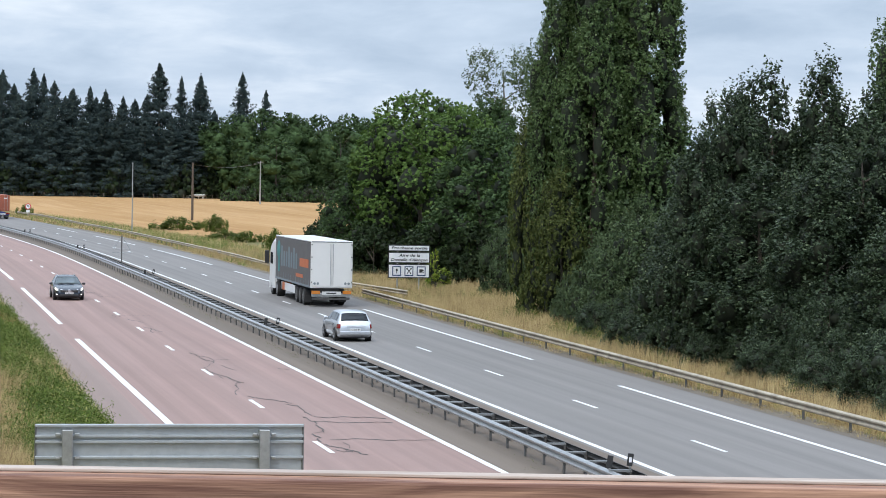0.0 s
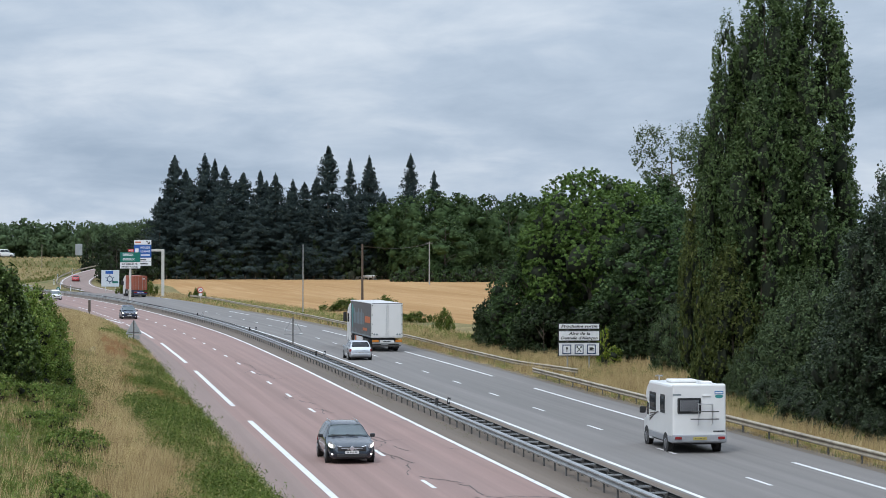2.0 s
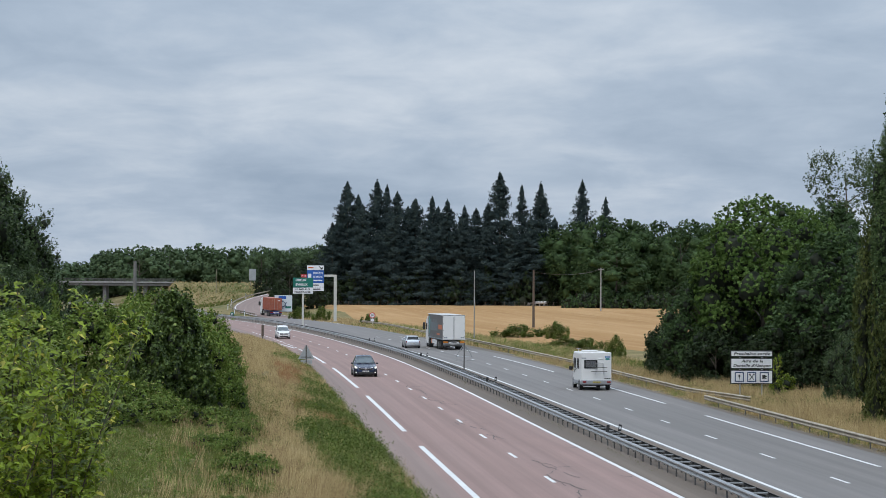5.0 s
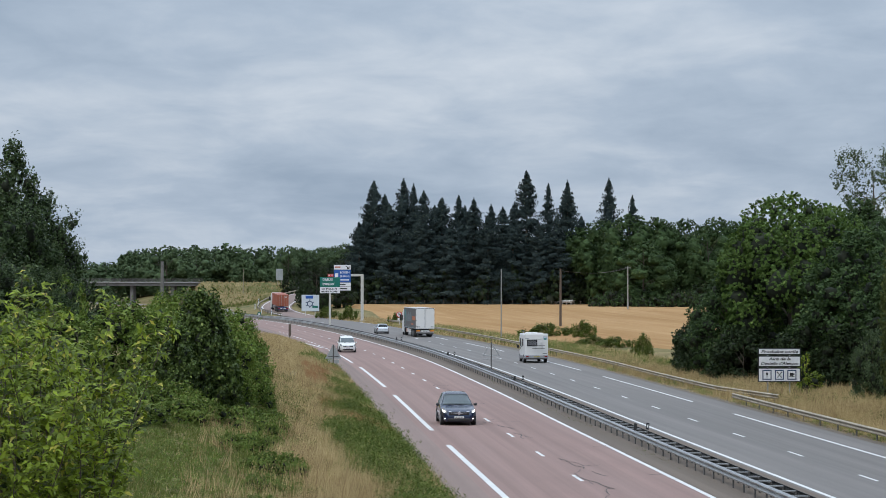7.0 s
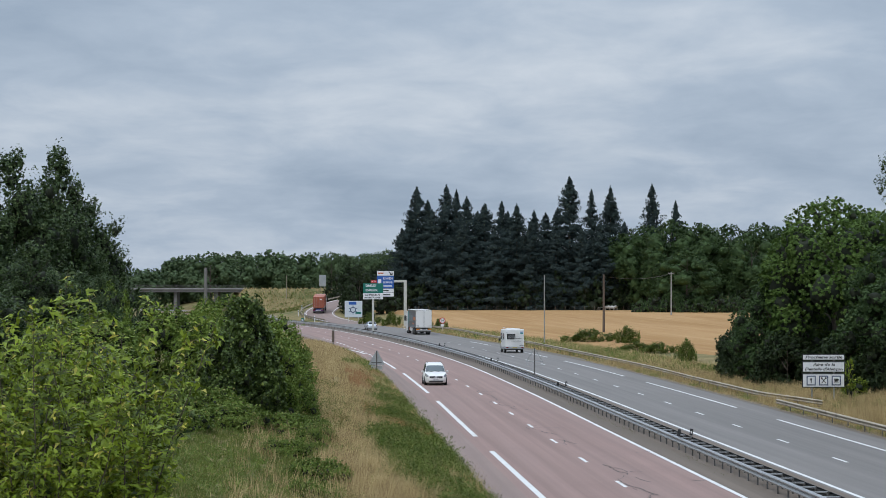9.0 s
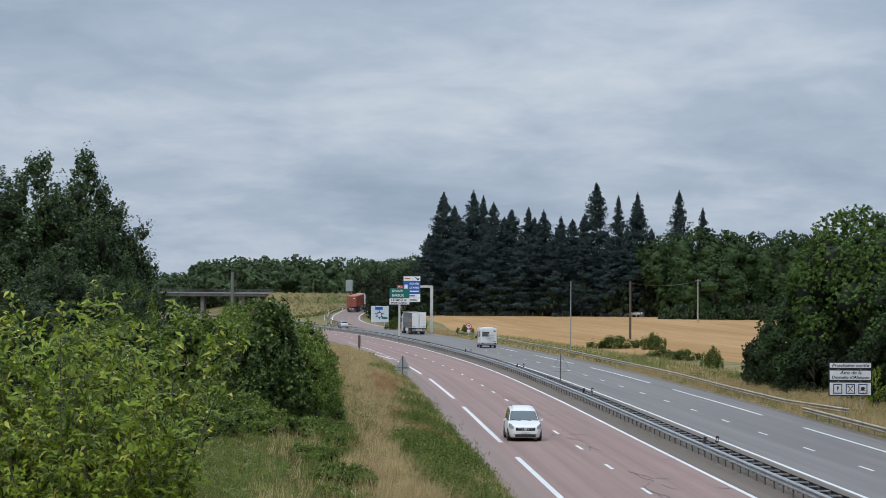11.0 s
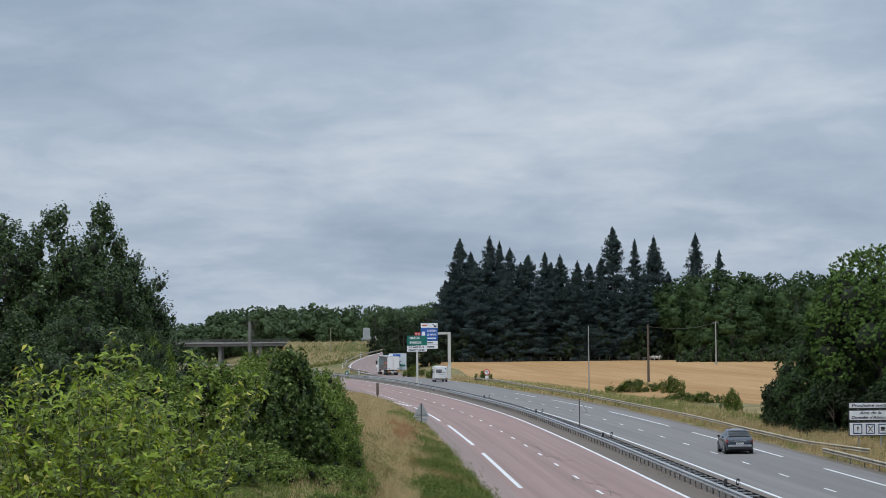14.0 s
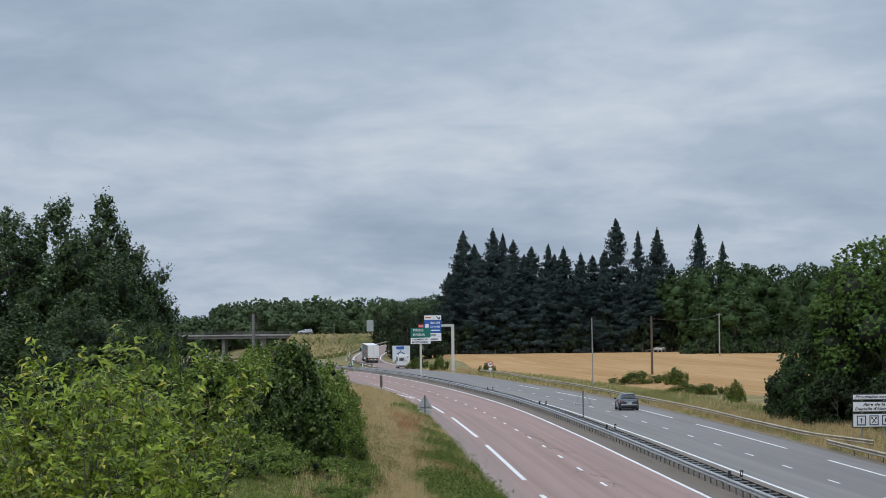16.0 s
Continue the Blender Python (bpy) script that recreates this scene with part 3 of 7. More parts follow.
def build_roads():
    ys = spread(-60, 470, 5) + spread(476, 900, 6)
    flat = lambda z: (lambda x, y: z)
    left = sheet("road_left", [-10.2, -7.8, -5.9, -4, -2.0], ys, flat(0.0), M["red_road"])
    tagged(left, "worn reddish asphalt carriageway with tar-sealed cracks", "road", kind="structure")
    sh = sheet("pavement_left", [-11.75, -11.0, -10.2], ys, flat(0.0), M["shoulder"])
    tagged(sh, "narrow grey-brown hard shoulder beside dry grass", "road shoulder", kind="structure")
    sand = sheet("pavement_edge", [-12.3, -12.0, -11.75, -11.5], spread(-60, 330, 3), lambda x, y: 0.006 + 0.02 * noise.noise((x * 0.9, y * 0.35, 7.0)) - (0.03 if x - mid(y) > -11.6 else 0.0), M["sand"])
    tagged(sand, "pale sandy crumbling edge between asphalt and grass", "road shoulder", kind="structure")
    medi = sheet("pavement_median", [-2.0, -1, 0, 1, 2.0], ys, flat(0.0), M["median"])
    tagged(medi, "dirty brown asphalt strip under the central barrier", "central reservation", kind="structure")
    right = sheet("road_right", [2.0, 4, 5.7, 7.5, 9.4, 11.45], ys, flat(0.0), M["grey_road"])
    tagged(right, "smooth grey asphalt carriageway", "road", kind="structure")
    edge = sheet("pavement_right", [11.05, 11.2, 11.6, 12.15], spread(-60, 330, 5), flat(0.004), M["dirt"])
    tagged(edge, "dirty brown strip between the asphalt and the crash barrier", "road shoulder", kind="structure")
    on_ramp = lambda x, y: curve_at(RAMP_Z, y) + 0.008
    ramp_x = lambda y: curve_at(RAMP_X, y)
    ramp = sheet("road_ramp", [-3.6, -1.5, 1.5, 3.6], spread(335, 480, 5), on_ramp, M["grey_road"], over=ramp_x)
    tagged(ramp, "grey asphalt exit lane leaving the carriageway", "slip road", kind="structure")
    climb = sheet("road_ramp", [-3.6, -1.5, 1.5, 3.6], spread(480, 690, 5), on_ramp, M["shoulder"], over=ramp_x)
    tagged(climb, "brown-grey asphalt slip road climbing to the overpass", "slip road", kind="structure")
    crys = [CROSS_Y - 4.0, CROSS_Y, CROSS_Y + 4.0]
    vs, fs = [], []
    xs = spread(-400, 400, 20)
    for x in xs:
        for y in crys:
            vs.append((x, y, CROSS_Z))
    for i in range(len(xs) - 1):
        for j in range(2):
            k = i * 3 + j
            fs.append((k, k + 3, k + 4, k + 1))
    cr = add_mesh("road_across", mesh_from("road_across", vs, fs), M["median"])
    tagged(cr, "grey asphalt road along the top of the bank", "road", kind="structure")

    # painted lines
    def stripe(parent, o, w, a, b, over=mid, z=lambda y: 0.0, group=""):
        yy = spread(a, b, 4.5)
        ob = sheet("road_line", [o - w / 2, o + w / 2], yy, lambda x, y: z(y) + 0.006, M["line"], over=over, parent=parent, uv=False)
        return ob
    stripe(left, -2.12, 0.21, -50, 880)
    stripe(right, 2.24, 0.20, -50, 880)
    for y in [68.4 + 13 * k for k in range(-8, 40)]:
        stripe(left, -5.92, 0.16, y - 1.5, y + 1.5)
        stripe(right, 5.69, 0.15, y - 1.5, y + 1.5)
    for a, b in ((-28, 11), (23, 62), (73.5, 113), (124, 162), (173.9, 212.9), (224.4, 265.5)):
        stripe(left, -9.64 - 0.006 * max(0, a - 200), 0.25, a, b)
    taper = lambda y: mid(y) - 10.0 - 3.8 * sstep(268, 350, y)
    stripe(left, 0.0, 0.28, 273, 420, over=taper)
    merge = sheet("pavement_merge", [-1.6, 0.0, 1.6], spread(262, 520, 6), lambda x, y: 0.003, M["red_road"], over=lambda y: mid(y) - 10.3 - 3.4 * sstep(262, 350, y))
    tagged(merge, "reddish asphalt merging lane", "road", kind="structure")
    for k in range(14):
        y = 268 + k * 6.5
        stripe(left, -9.7, 0.22, y, y + 3)
    for a, b in ((-2, 37), (50, 88.7), (101.4, 139.6), (153.2, 193), (206, 247.2), (260.5, 295), (311, 332)):
        stripe(right, 9.18, 0.2, a, b)
    rx = lambda y: curve_at(RAMP_X, y)
    rz = lambda y: curve_at(RAMP_Z, y) + 0.008
    stripe(ramp, -3.1, 0.2, 505, 688, rx, rz)
    stripe(ramp, 3.1, 0.2, 420, 500, rx, rz)
    stripe(ramp, 3.1, 0.2, 505, 688, rx, rz)

    # tar-filled cracks
    rng = random.Random(5)

    def crack(o, y, run, drift, w, n, wander=0.095):
        """A tar-sealed crack that wanders towards the bridge, its width uneven."""
        vs, fs = [], []
        h, way = 0.0, 0.0
        for i in range(n):
            ww = w * rng.uniform(0.35, 1.0)
            vs += [(mid(y) + o + h - ww, y, 0.009), (mid(y) + o + h + ww, y + 0.10, 0.009)]
            if i:
                k = 2 * i
                fs.append((k - 2, k - 1, k + 1, k))
            y -= run / n * rng.uniform(-0.3, 2.3) if run > 1 else rng.uniform(-0.22, 0.26)
            way = 0.55 * way + rng.uniform(-wander, wander)
            h += drift / n + way
        add_mesh("crack", mesh_from("crack", vs, fs), M["crack"], left)
        return o + h, y
    # the long crack beside the lane line, in runs that fork
    for o, y, end in CRACK_RUNS:
        while y > end:
            run = rng.uniform(3.0, 6.0)
            o2, y2 = crack(o, y, run, rng.uniform(-0.15, 0.2), 0.032, 16)
            if rng.random() < 0.6:
                crack(o + 0.1, y - run * rng.uniform(0.2, 0.7), rng.uniform(1.0, 3.0), rng.choice((-0.4, 0.5)), 0.022, 9)
            o, y = min(max(o2, -5.8), -5.0), y2
    # thin cracks across the lane
    for o, y, long in ((-4.7, 77.0, 2.4), (-5.0, 75.5, 3.0), (-5.4, 70.2, 3.6), (-4.9, 100.5, 1.0), (-5.4, 131.5, 1.0), (-2.9, 112.0, 0.6), (-2.8, 96.0, 0.7)):
        crack(o, y, 0.5, long, 0.020, 13, 0.05)


# ------------------------------------------------------------------ barriers
W_BEAM = [(0.0, 0.32), (0.03, 0.335), (0.082, 0.365), (0.082, 0.405), (0.025, 0.45), (0.0, 0.475), (0.025, 0.50), (0.082, 0.545), (0.082, 0.585), (0.03, 0.615), (-0.03, 0.63)]


def beam_mesh(name, a, b, off, side, z=None, over=mid, step=4.0, thick=0.008):
    """One run of W-section rail from y = a to y = b; side is the way its ridges face."""
    ys = spread(a, b, step)
    vs, fs = [], []
    n = len(W_BEAM)
    for y in ys:
        o = off(y) if callable(off) else off
        c = over(y) + o
        zz = 0.0 if z is None else z(y)
        for d, h in W_BEAM:
            vs.append((c + side * d, y, h + zz))
        for d, h in W_BEAM:
            vs.append((c + side * (d - thick), y, h + zz))
    for j in range(len(ys) - 1):
        for i in range(n - 1):
            for base, flip in ((0, 1), (n, -1)):
                k, q = j * 2 * n + base + i, (j + 1) * 2 * n + base + i
                fs.append((k, k + 1, q + 1, q)[::flip])
        for i in (0, n - 1):
            k, q = j * 2 * n + i, (j + 1) * 2 * n + i
            fs.append((k, q, q + n, k + n))
    return mesh_from(name, vs, fs, False)


def post_shape():
    b = box(0.055, 0.11, 0.74, (0, 0, 0.23))
    me = bpy.data.meshes.new("post")
    b.to_mesh(me)
    b.free()
    return me


def build_barriers():
    pm = post_shape()
    pm.materials.append(M["steel_dark"])
    bar = new("guard_rail")
    tagged(bar, "double-sided galvanised steel crash barrier on the central reservation", "crash barrier", "crash barriers", "structure")
    for o, s in ((-0.62, -1), (0.06, 1)):
        for a in range(20, 560, 36):
            # The far beam's darker colour carries the shade in the gap behind the near one.
            add_mesh("rail", beam_mesh("rail", a, a + 36, o, s), M["steel" if s < 0 else "steel_shaded"], bar)
    bm = box(0.64, 0.11, 0.05, (-0.28, 0, 0.585))
    sp = bpy.data.meshes.new("spacer")
    bm.to_mesh(sp)
    bm.free()
    sp.materials.append(M["steel"])
    y = 50.0
    while y < 330:
        for o in (-0.57, 0.01):
            add_mesh("post", pm, M["steel_dark"], bar, m=Matrix.Translation((mid(y) + o, y, 0)))
        add_mesh("spacer", sp, M["steel"], bar, m=Matrix.Translation((mid(y), y, 0)))
        y += 2.0
    far = bmesh.new()
    y = 332.0
    while y < 560:
        for o in (-0.57, 0.01):
            box(0.055, 0.11, 0.74, (mid(y) + o, y, 0.23), bm=far)
        y += 4.0
    part("far_posts", far, M["steel_dark"], bar)

    near = new("guard_rail")
    tagged(near, "weathered single steel crash barrier beside dry grass", "crash barrier", "crash barriers", "structure")
    on = lambda y: 11.55
    for a in range(24, 152, 32):
        add_mesh("rail", beam_mesh("rail", a, min(a + 32, 152), on, -1), M["steel_dull"], near)
    for k in range(26):
        y = 52 + 4.0 * k
        if y < 152:
            add_mesh("post", pm, M["steel_dark"], near, m=Matrix.Translation((mid(y) + on(y) + 0.06, y, land(mid(y) + on(y), y))))
    far_rail = new("guard_rail")
    tagged(far_rail, "weathered single steel crash barrier with a flared end", "crash barrier", "crash barriers", "structure")
    of = lambda y: 12.4 + 1.9 * (1 - sstep(146, 165, y)) + 0.35 * sstep(185, 215, y) + 1.2 * sstep(240, 330, y) + 3.0 * sstep(330, 420, y)
    for a in range(150, 430, 35):
        add_mesh("rail", beam_mesh("rail", a, a + 35, of, -1), M["steel_dull"], far_rail)
    for k in range(70):
        y = 151 + 4.0 * k
        add_mesh("post", pm, M["steel_dark"], far_rail, m=Matrix.Translation((mid(y) + of(y) + 0.06, y, land(mid(y) + of(y), y))))
    curb = new("guard_rail")
    tagged(curb, "steel crash barrier round the outside of the slip road", "crash barrier", "crash barriers", "structure")
    rz = lambda y: curve_at(RAMP_Z, y)
    for a in range(500, 680, 30):
        add_mesh("rail", beam_mesh("rail", a, a + 30, -4.3, 1, z=rz, over=lambda y: curve_at(RAMP_X, y)), M["steel_dull"], curb)
    for k in range(44):
        y = 502 + 4.0 * k
        add_mesh("post", pm, M["steel_dark"], curb, m=Matrix.Translation((curve_at(RAMP_X, y) - 4.34, y, rz(y) - 0.1)))

    # reflectors on the barrier
    def reflector(o, y, plate):
        r = new("reflector")
        tagged(r, "small dark post reflector clamped on the crash barrier", "reflector", "barrier reflectors")
        r.matrix_basis = Matrix.Translation((mid(y) + o, y, 0.60))
        part("stem", box(0.05, 0.03, 0.30, (0, 0, 0.12)), M["steel"], r)
        part("head", box(0.15, 0.03, 0.32, (0, -0.02, 0.24), 0.008, turn=Matrix.Rotation(0.12, 4, "Y")), M["black"], r)
        if plate:
            part("reflex", box(0.07, 0.012, 0.13, (0, -0.042, 0.24)), M["sign_white"], r, "white reflective strip")
    for y in (58, 114, 170, 226, 282):
        reflector(-0.6, y - 0.2, False)
        reflector(0.05, y + 0.2, True)


# ------------------------------------------------------------------ signs, masts, poles
def service_sign():
    s = new("road_sign")
    tagged(s, "white services sign in black frames on two posts, in dry grass", "road sign", "road signs")
    s.matrix_basis = Matrix.Translation((25.64, 160.0, 0)) @ Matrix.Rotation(radians(2), 4, "Z")
    g = land(25.6, 160)
    for x in (-0.78, 0.72):
        part("post", box(0.09, 0.12, 3.2 - g, (x, 0.09, (3.2 + g) / 2), 0.01), M["steel"], s)
    for nm, lo, hi in (("panel", 2.83, 3.26), ("panel", 2.02, 2.76), ("panel", 1.0, 1.95)):
        p = part(nm, box(2.92, 0.05, hi - lo, (0, 0, (lo + hi) / 2), 0.02), M["sign_black"], s, "black-edged white panel")
        part("face", box(2.78, 0.012, hi - lo - 0.12, (0, -0.032, (lo + hi) / 2)), M["sign_white"], p)
    letters("Prochaine sortie", 0.27, (0, -0.042, 3.045), s, M["sign_black"], 0.25, 2.5, 0.006)
    letters("Aire de la", 0.27, (0.02, -0.042, 2.545), s, M["sign_black"], 0.25, 1.5, 0.006)
    letters("Dentelle d'Alençon", 0.27, (0, -0.042, 2.24), s, M["sign_black"], 0.25, 2.55, 0.006)
    for i, x in enumerate((-0.85, 0.0, 0.85)):
        ic = part("pictogram", box(0.62, 0.012, 0.66, (x, -0.046, 1.475)), M["sign_darkblue"], s, "dark blue pictogram frame")
        part("field", box(0.48, 0.012, 0.52, (x, -0.056, 1.475)), M["sign_white"], ic)
        k = bmesh.new()
        if i == 0:
            box(0.12, 0.012, 0.16, (x, -0.066, 1.55), bm=k)
            box(0.05, 0.012, 0.22, (x, -0.066, 1.42), bm=k)
        elif i == 1:
            for a in (38, -38):
                box(0.05, 0.012, 0.46, (x, -0.066 - 0.001 * (a > 0), 1.475), bm=k, turn=Matrix.Rotation(radians(a), 4, "Y"))
                box(0.10, 0.012, 0.10, (x + (0.14 if a > 0 else -0.14), -0.068, 1.64), bm=k)
        else:
            box(0.22, 0.012, 0.2, (x - 0.02, -0.066, 1.51), 0.0, bm=k)
            box(0.08, 0.012, 0.10, (x + 0.13, -0.066, 1.52), bm=k)
            box(0.34, 0.012, 0.04, (x, -0.066, 1.37), bm=k)
        part("symbol", k, M["sign_black"], ic)


def gantry():
    g = new("sign_gantry")
    tagged(g, "grey steel cantilever mast carrying blue and white exit signs", "sign gantry")
    g.matrix_basis = Matrix.Translation((-6.95, 437.0, 0))
    part("mast", box(0.55, 0.45, 8.9, (0, 0, 4.35), 0.04), M["pale_post"], g)
    part("arm", box(3.3, 0.4, 0.42, (-1.5, 0, 8.62), 0.03), M["pale_post"], g)
    part("foot", box(1.1, 0.9, 0.4, (0, 0, 0.1), 0.03), M["concrete"], g)
    for nm, m, lo, hi in (("panel", "sign_white", 9.65, 10.5), ("panel", "sign_blue", 7.3, 9.6), ("panel", "sign_white", 6.55, 7.25), ("panel", "sign_white", 5.8, 6.5)):
        part(nm, box(3.1, 0.08, hi - lo, (-3.65, -0.26, (lo + hi) / 2), 0.03), M[m], g, "white panel" if m == "sign_white" else "blue motorway panel")
    letters("ROUEN", 0.55, (-3.2, -0.31, 9.1), g, M["sign_white"], width=1.7, bold=0.012)
    letters("LE MANS", 0.5, (-3.2, -0.31, 8.4), g, M["sign_white"], width=1.7, bold=0.012)
    part("bar", box(1.6, 0.02, 0.22, (-3.2, -0.31, 7.75)), M["sign_white"], g)
    part("shield", box(0.62, 0.02, 0.75, (-4.72, -0.31, 8.6), 0.0), M["sign_white"], g, "white motorway symbol")
    part("bar", box(1.3, 0.02, 0.2, (-3.7, -0.31, 6.9)), M["sign_black"], g)
    part("bar", box(1.9, 0.02, 0.2, (-3.7, -0.31, 6.15)), M["sign_black"], g)
    part("bar", box(1.0, 0.02, 0.22, (-4.5, -0.31, 10.1)), M["orange"], g)
    k = box(0.75, 0.02, 0.14, (-2.75, -0.31, 10.1), turn=Matrix.Rotation(radians(40), 4, "Y"))
    box(0.42, 0.02, 0.14, (-2.55, -0.31, 9.85), bm=k)
    box(0.14, 0.02, 0.42, (-2.41, -0.312, 10.0), bm=k)
    part("arrow", k, M["sign_black"], g, "black arrow")

    s = new("road_sign")
    tagged(s, "green and white direction sign on one post in the central reservation", "road sign", "road signs")
    s.matrix_basis = Matrix.Translation((-11.55, 392.0, 0))
    part("post", box(0.34, 0.3, 8.2, (0.0, 0.2, 4.1), 0.03), M["pale_post"], s)
    part("panel", box(3.3, 0.08, 1.62, (0, 0, 7.4), 0.03), M["sign_green"], s, "green panel")
    part("panel", box(3.3, 0.08, 0.98, (0, 0, 6.06), 0.03), M["sign_white"], s, "white panel")
    letters("DREUX", 0.52, (-0.35, -0.05, 7.8), s, M["sign_white"], width=1.75, bold=0.012)
    letters("EVREUX", 0.52, (-0.25, -0.05, 7.05), s, M["sign_white"], width=1.95, bold=0.012)
    letters("LE MELE /S", 0.36, (-0.1, -0.05, 6.28), s, M["sign_black"], width=2.5, bold=0.012)
    letters("MORTAGNE", 0.36, (-0.1, -0.05, 5.83), s, M["sign_black"], width=2.6, bold=0.012)
    tag = part("number_tag", box(0.95, 0.08, 0.5, (0.1, 0, 8.5), 0.02), M["sign_red"], s, "small red road number tag")
    letters("N 12", 0.34, (0.1, -0.05, 8.5), tag, M["sign_white"], bold=0.01)

    r = new("road_sign")
    tagged(r, "white roundabout sign with a blue tag, beside the slip road", "road sign", "road signs")
    gz = land(-18.85, 500)
    r.matrix_basis = Matrix.Translation((-18.85, 500.0, 0))
    for x in (-1.0, 1.0):
        part("post", box(0.12, 0.12, 4.4 - gz, (x, 0.1, (4.4 + gz) / 2)), M["pale_post"], r)
    part("panel", box(3.7, 0.07, 3.45, (0, 0, 2.85), 0.04), M["sign_pale"], r, "pale panel")
    part("tag", box(1.6, 0.03, 0.62, (-0.2, -0.05, 4.1)), M["sign_blue"], r, "blue tag")
    k = bmesh.new()
    for i in range(14):
        a0, a1 = math.tau * i / 14, math.tau * (i + 1) / 14
        plate_of([(math.cos(a) * q - 0.1, -0.045, 2.7 + math.sin(a) * q) for a, q in ((a0, 0.45), (a1, 0.45), (a1, 0.62), (a0, 0.62))], 0.02, (0, -1, 0), k)
    for a in (20, 90, 160, 210, 270, 330):
        c, d = math.cos(radians(a)), math.sin(radians(a))
        box(0.34, 0.02, 0.15, (-0.1 + c * 0.78, -0.056, 2.7 + d * 0.78), bm=k, turn=Matrix.Rotation(-radians(a), 4, "Y"))
    part("diagram", k, M["sign_darkblue"], r, "ring of arrows")
    part("bar", box(1.2, 0.03, 0.42, (1.0, -0.05, 2.05)), M["sign_green"], r)

    sp = new("road_sign")
    tagged(sp, "round red-rimmed speed limit sign on a thin post", "road sign", "road signs")
    sp.matrix_basis = Matrix.Translation((-0.1, 412.0, 0))
    gz = land(-0.1, 412)
    part("post", rod((0, 0.05, gz - 0.1), (0, 0.05, 2.1), 0.05), M["pale_post"], sp)
    part("rim", disc(0.52, 0.04, "Y", 24, (0, 0, 1.75)), M["sign_red"], sp, "red rim")
    part("face", disc(0.38, 0.05, "Y", 24, (0, 0, 1.75)), M["sign_white"], sp, "white disc")
    letters("70", 0.5, (0, -0.03, 1.75), sp, M["sign_black"], bold=0.01)
    part("lower_plate", box(0.6, 0.04, 0.42, (0, 0, 0.95), 0.02), M["sign_white"], sp, "small white plate")


def small_signs():
    for x, y, top, hollow in ((-5.8, 207.6, 2.15, False), (7.85, 203.7, 2.5, True)):
        s = new("warning_sign")
        tagged(s, "triangular warning sign seen from its bare grey back" if not hollow else "bare grey triangular sign on a post in the central barrier", "road sign", "road signs")
        s.matrix_basis = Matrix.Translation((x, y, 0))
        gz = land(x, y) if not hollow else 0.0
        part("post", box(0.11, 0.08, top - gz + 0.05, (0, -0.065, (top + gz) / 2), 0.01), M["steel_dark"], s)
        if hollow:
            k = rod((-0.7, 0, top - 1.15), (0.7, 0, top - 1.15), 0.025, 6)
            rod((-0.7, 0, top - 1.15), (0, 0, top), 0.025, 6, bm=k)
            rod((0.7, 0, top - 1.15), (0, 0, top), 0.025, 6, bm=k)
            rod((-0.8, 0, top - 1.45), (0.8, 0, top - 1.45), 0.02, 6, bm=k)
            part("triangle", k, M["steel"], s, "thin grey triangular frame")
        else:
            part("triangle", plate_of([(-0.72, 0, top - 1.2), (0.72, 0, top - 1.2), (0.06, 0, top), (-0.06, 0, top)], 0.03, (0, -1, 0)), M["sign_back"], s, "grey aluminium back")
            part("plate", box(1.0, 0.03, 0.34, (0, 0, top - 1.45), 0.02), M["sign_back"], s)
            part("clamp", box(0.9, 0.04, 0.07, (0, -0.035, top - 1.02)), M["steel_dark"], s)
    s = new("marker_post")
    tagged(s, "slim brown sign post seen edge on", "marker post")
    s.matrix_basis = Matrix.Translation((-14.1, 304.6, 0))
    gz = land(-14.1, 304.6)
    part("post", box(0.12, 0.12, 2.1 - gz, (0, 0, (2.1 + gz) / 2)), M["steel_dark"], s)
    part("blade", box(0.30, 0.9, 1.5, (0, 0.1, 1.35), 0.02), M["wood_pole"], s)

    b = new("direction_board")
    tagged(b, "back of a large bare aluminium direction sign on two steel posts", "road sign", "road signs")
    b.matrix_basis = Matrix.Translation((2.28, 38.0, 0)) @ Matrix.Rotation(radians(-0.6), 4, "Z")
    part("panel", box(4.27, 0.03, 2.2, (0, 0.10, 2.78), 0.006), M["sign_back"], b, "grey aluminium sheet")
    for z in (3.86, 3.69, 3.60, 3.35, 2.95, 2.55, 2.1, 1.72):
        part("stiffener", box(4.27, 0.07, 0.045, (0, 0.055, z), 0.008), M["sign_back"], b)
    part("edge", box(0.03, 0.06, 2.2, (-2.13, 0.08, 2.78)), M["steel_dark"], b)
    part("edge", box(0.03, 0.06, 2.2, (2.13, 0.08, 2.78)), M["steel_dark"], b)
    gz = land(2.3, 38)
    for x in (-1.63, 1.50):
        p = part("post", box(0.17, 0.14, 3.80 - gz, (x, -0.02, (3.80 + gz) / 2), 0.012), M["steel"], b)
        for z in (3.72, 3.35, 2.6, 2.0):
            for sx in (-0.15, 0.15):
                part("clamp", box(0.08, 0.08, 0.05, (x + sx, 0.0, z), 0.012), M["steel"], p)

    f = new("road_board")
    tagged(f, "grey back of a large sign standing on the far bank", "road sign", "road signs")
    f.matrix_basis = Matrix.Translation((-35.2, 694.0, 0))
    part("panel", box(2.0, 0.08, 3.3, (0, 0, 9.2), 0.03), M["sign_back"], f)
    for x in (-0.6, 0.6):
        part("post", box(0.12, 0.12, 3.6, (x, 0.1, 7.9)), M["steel_dull"], f)


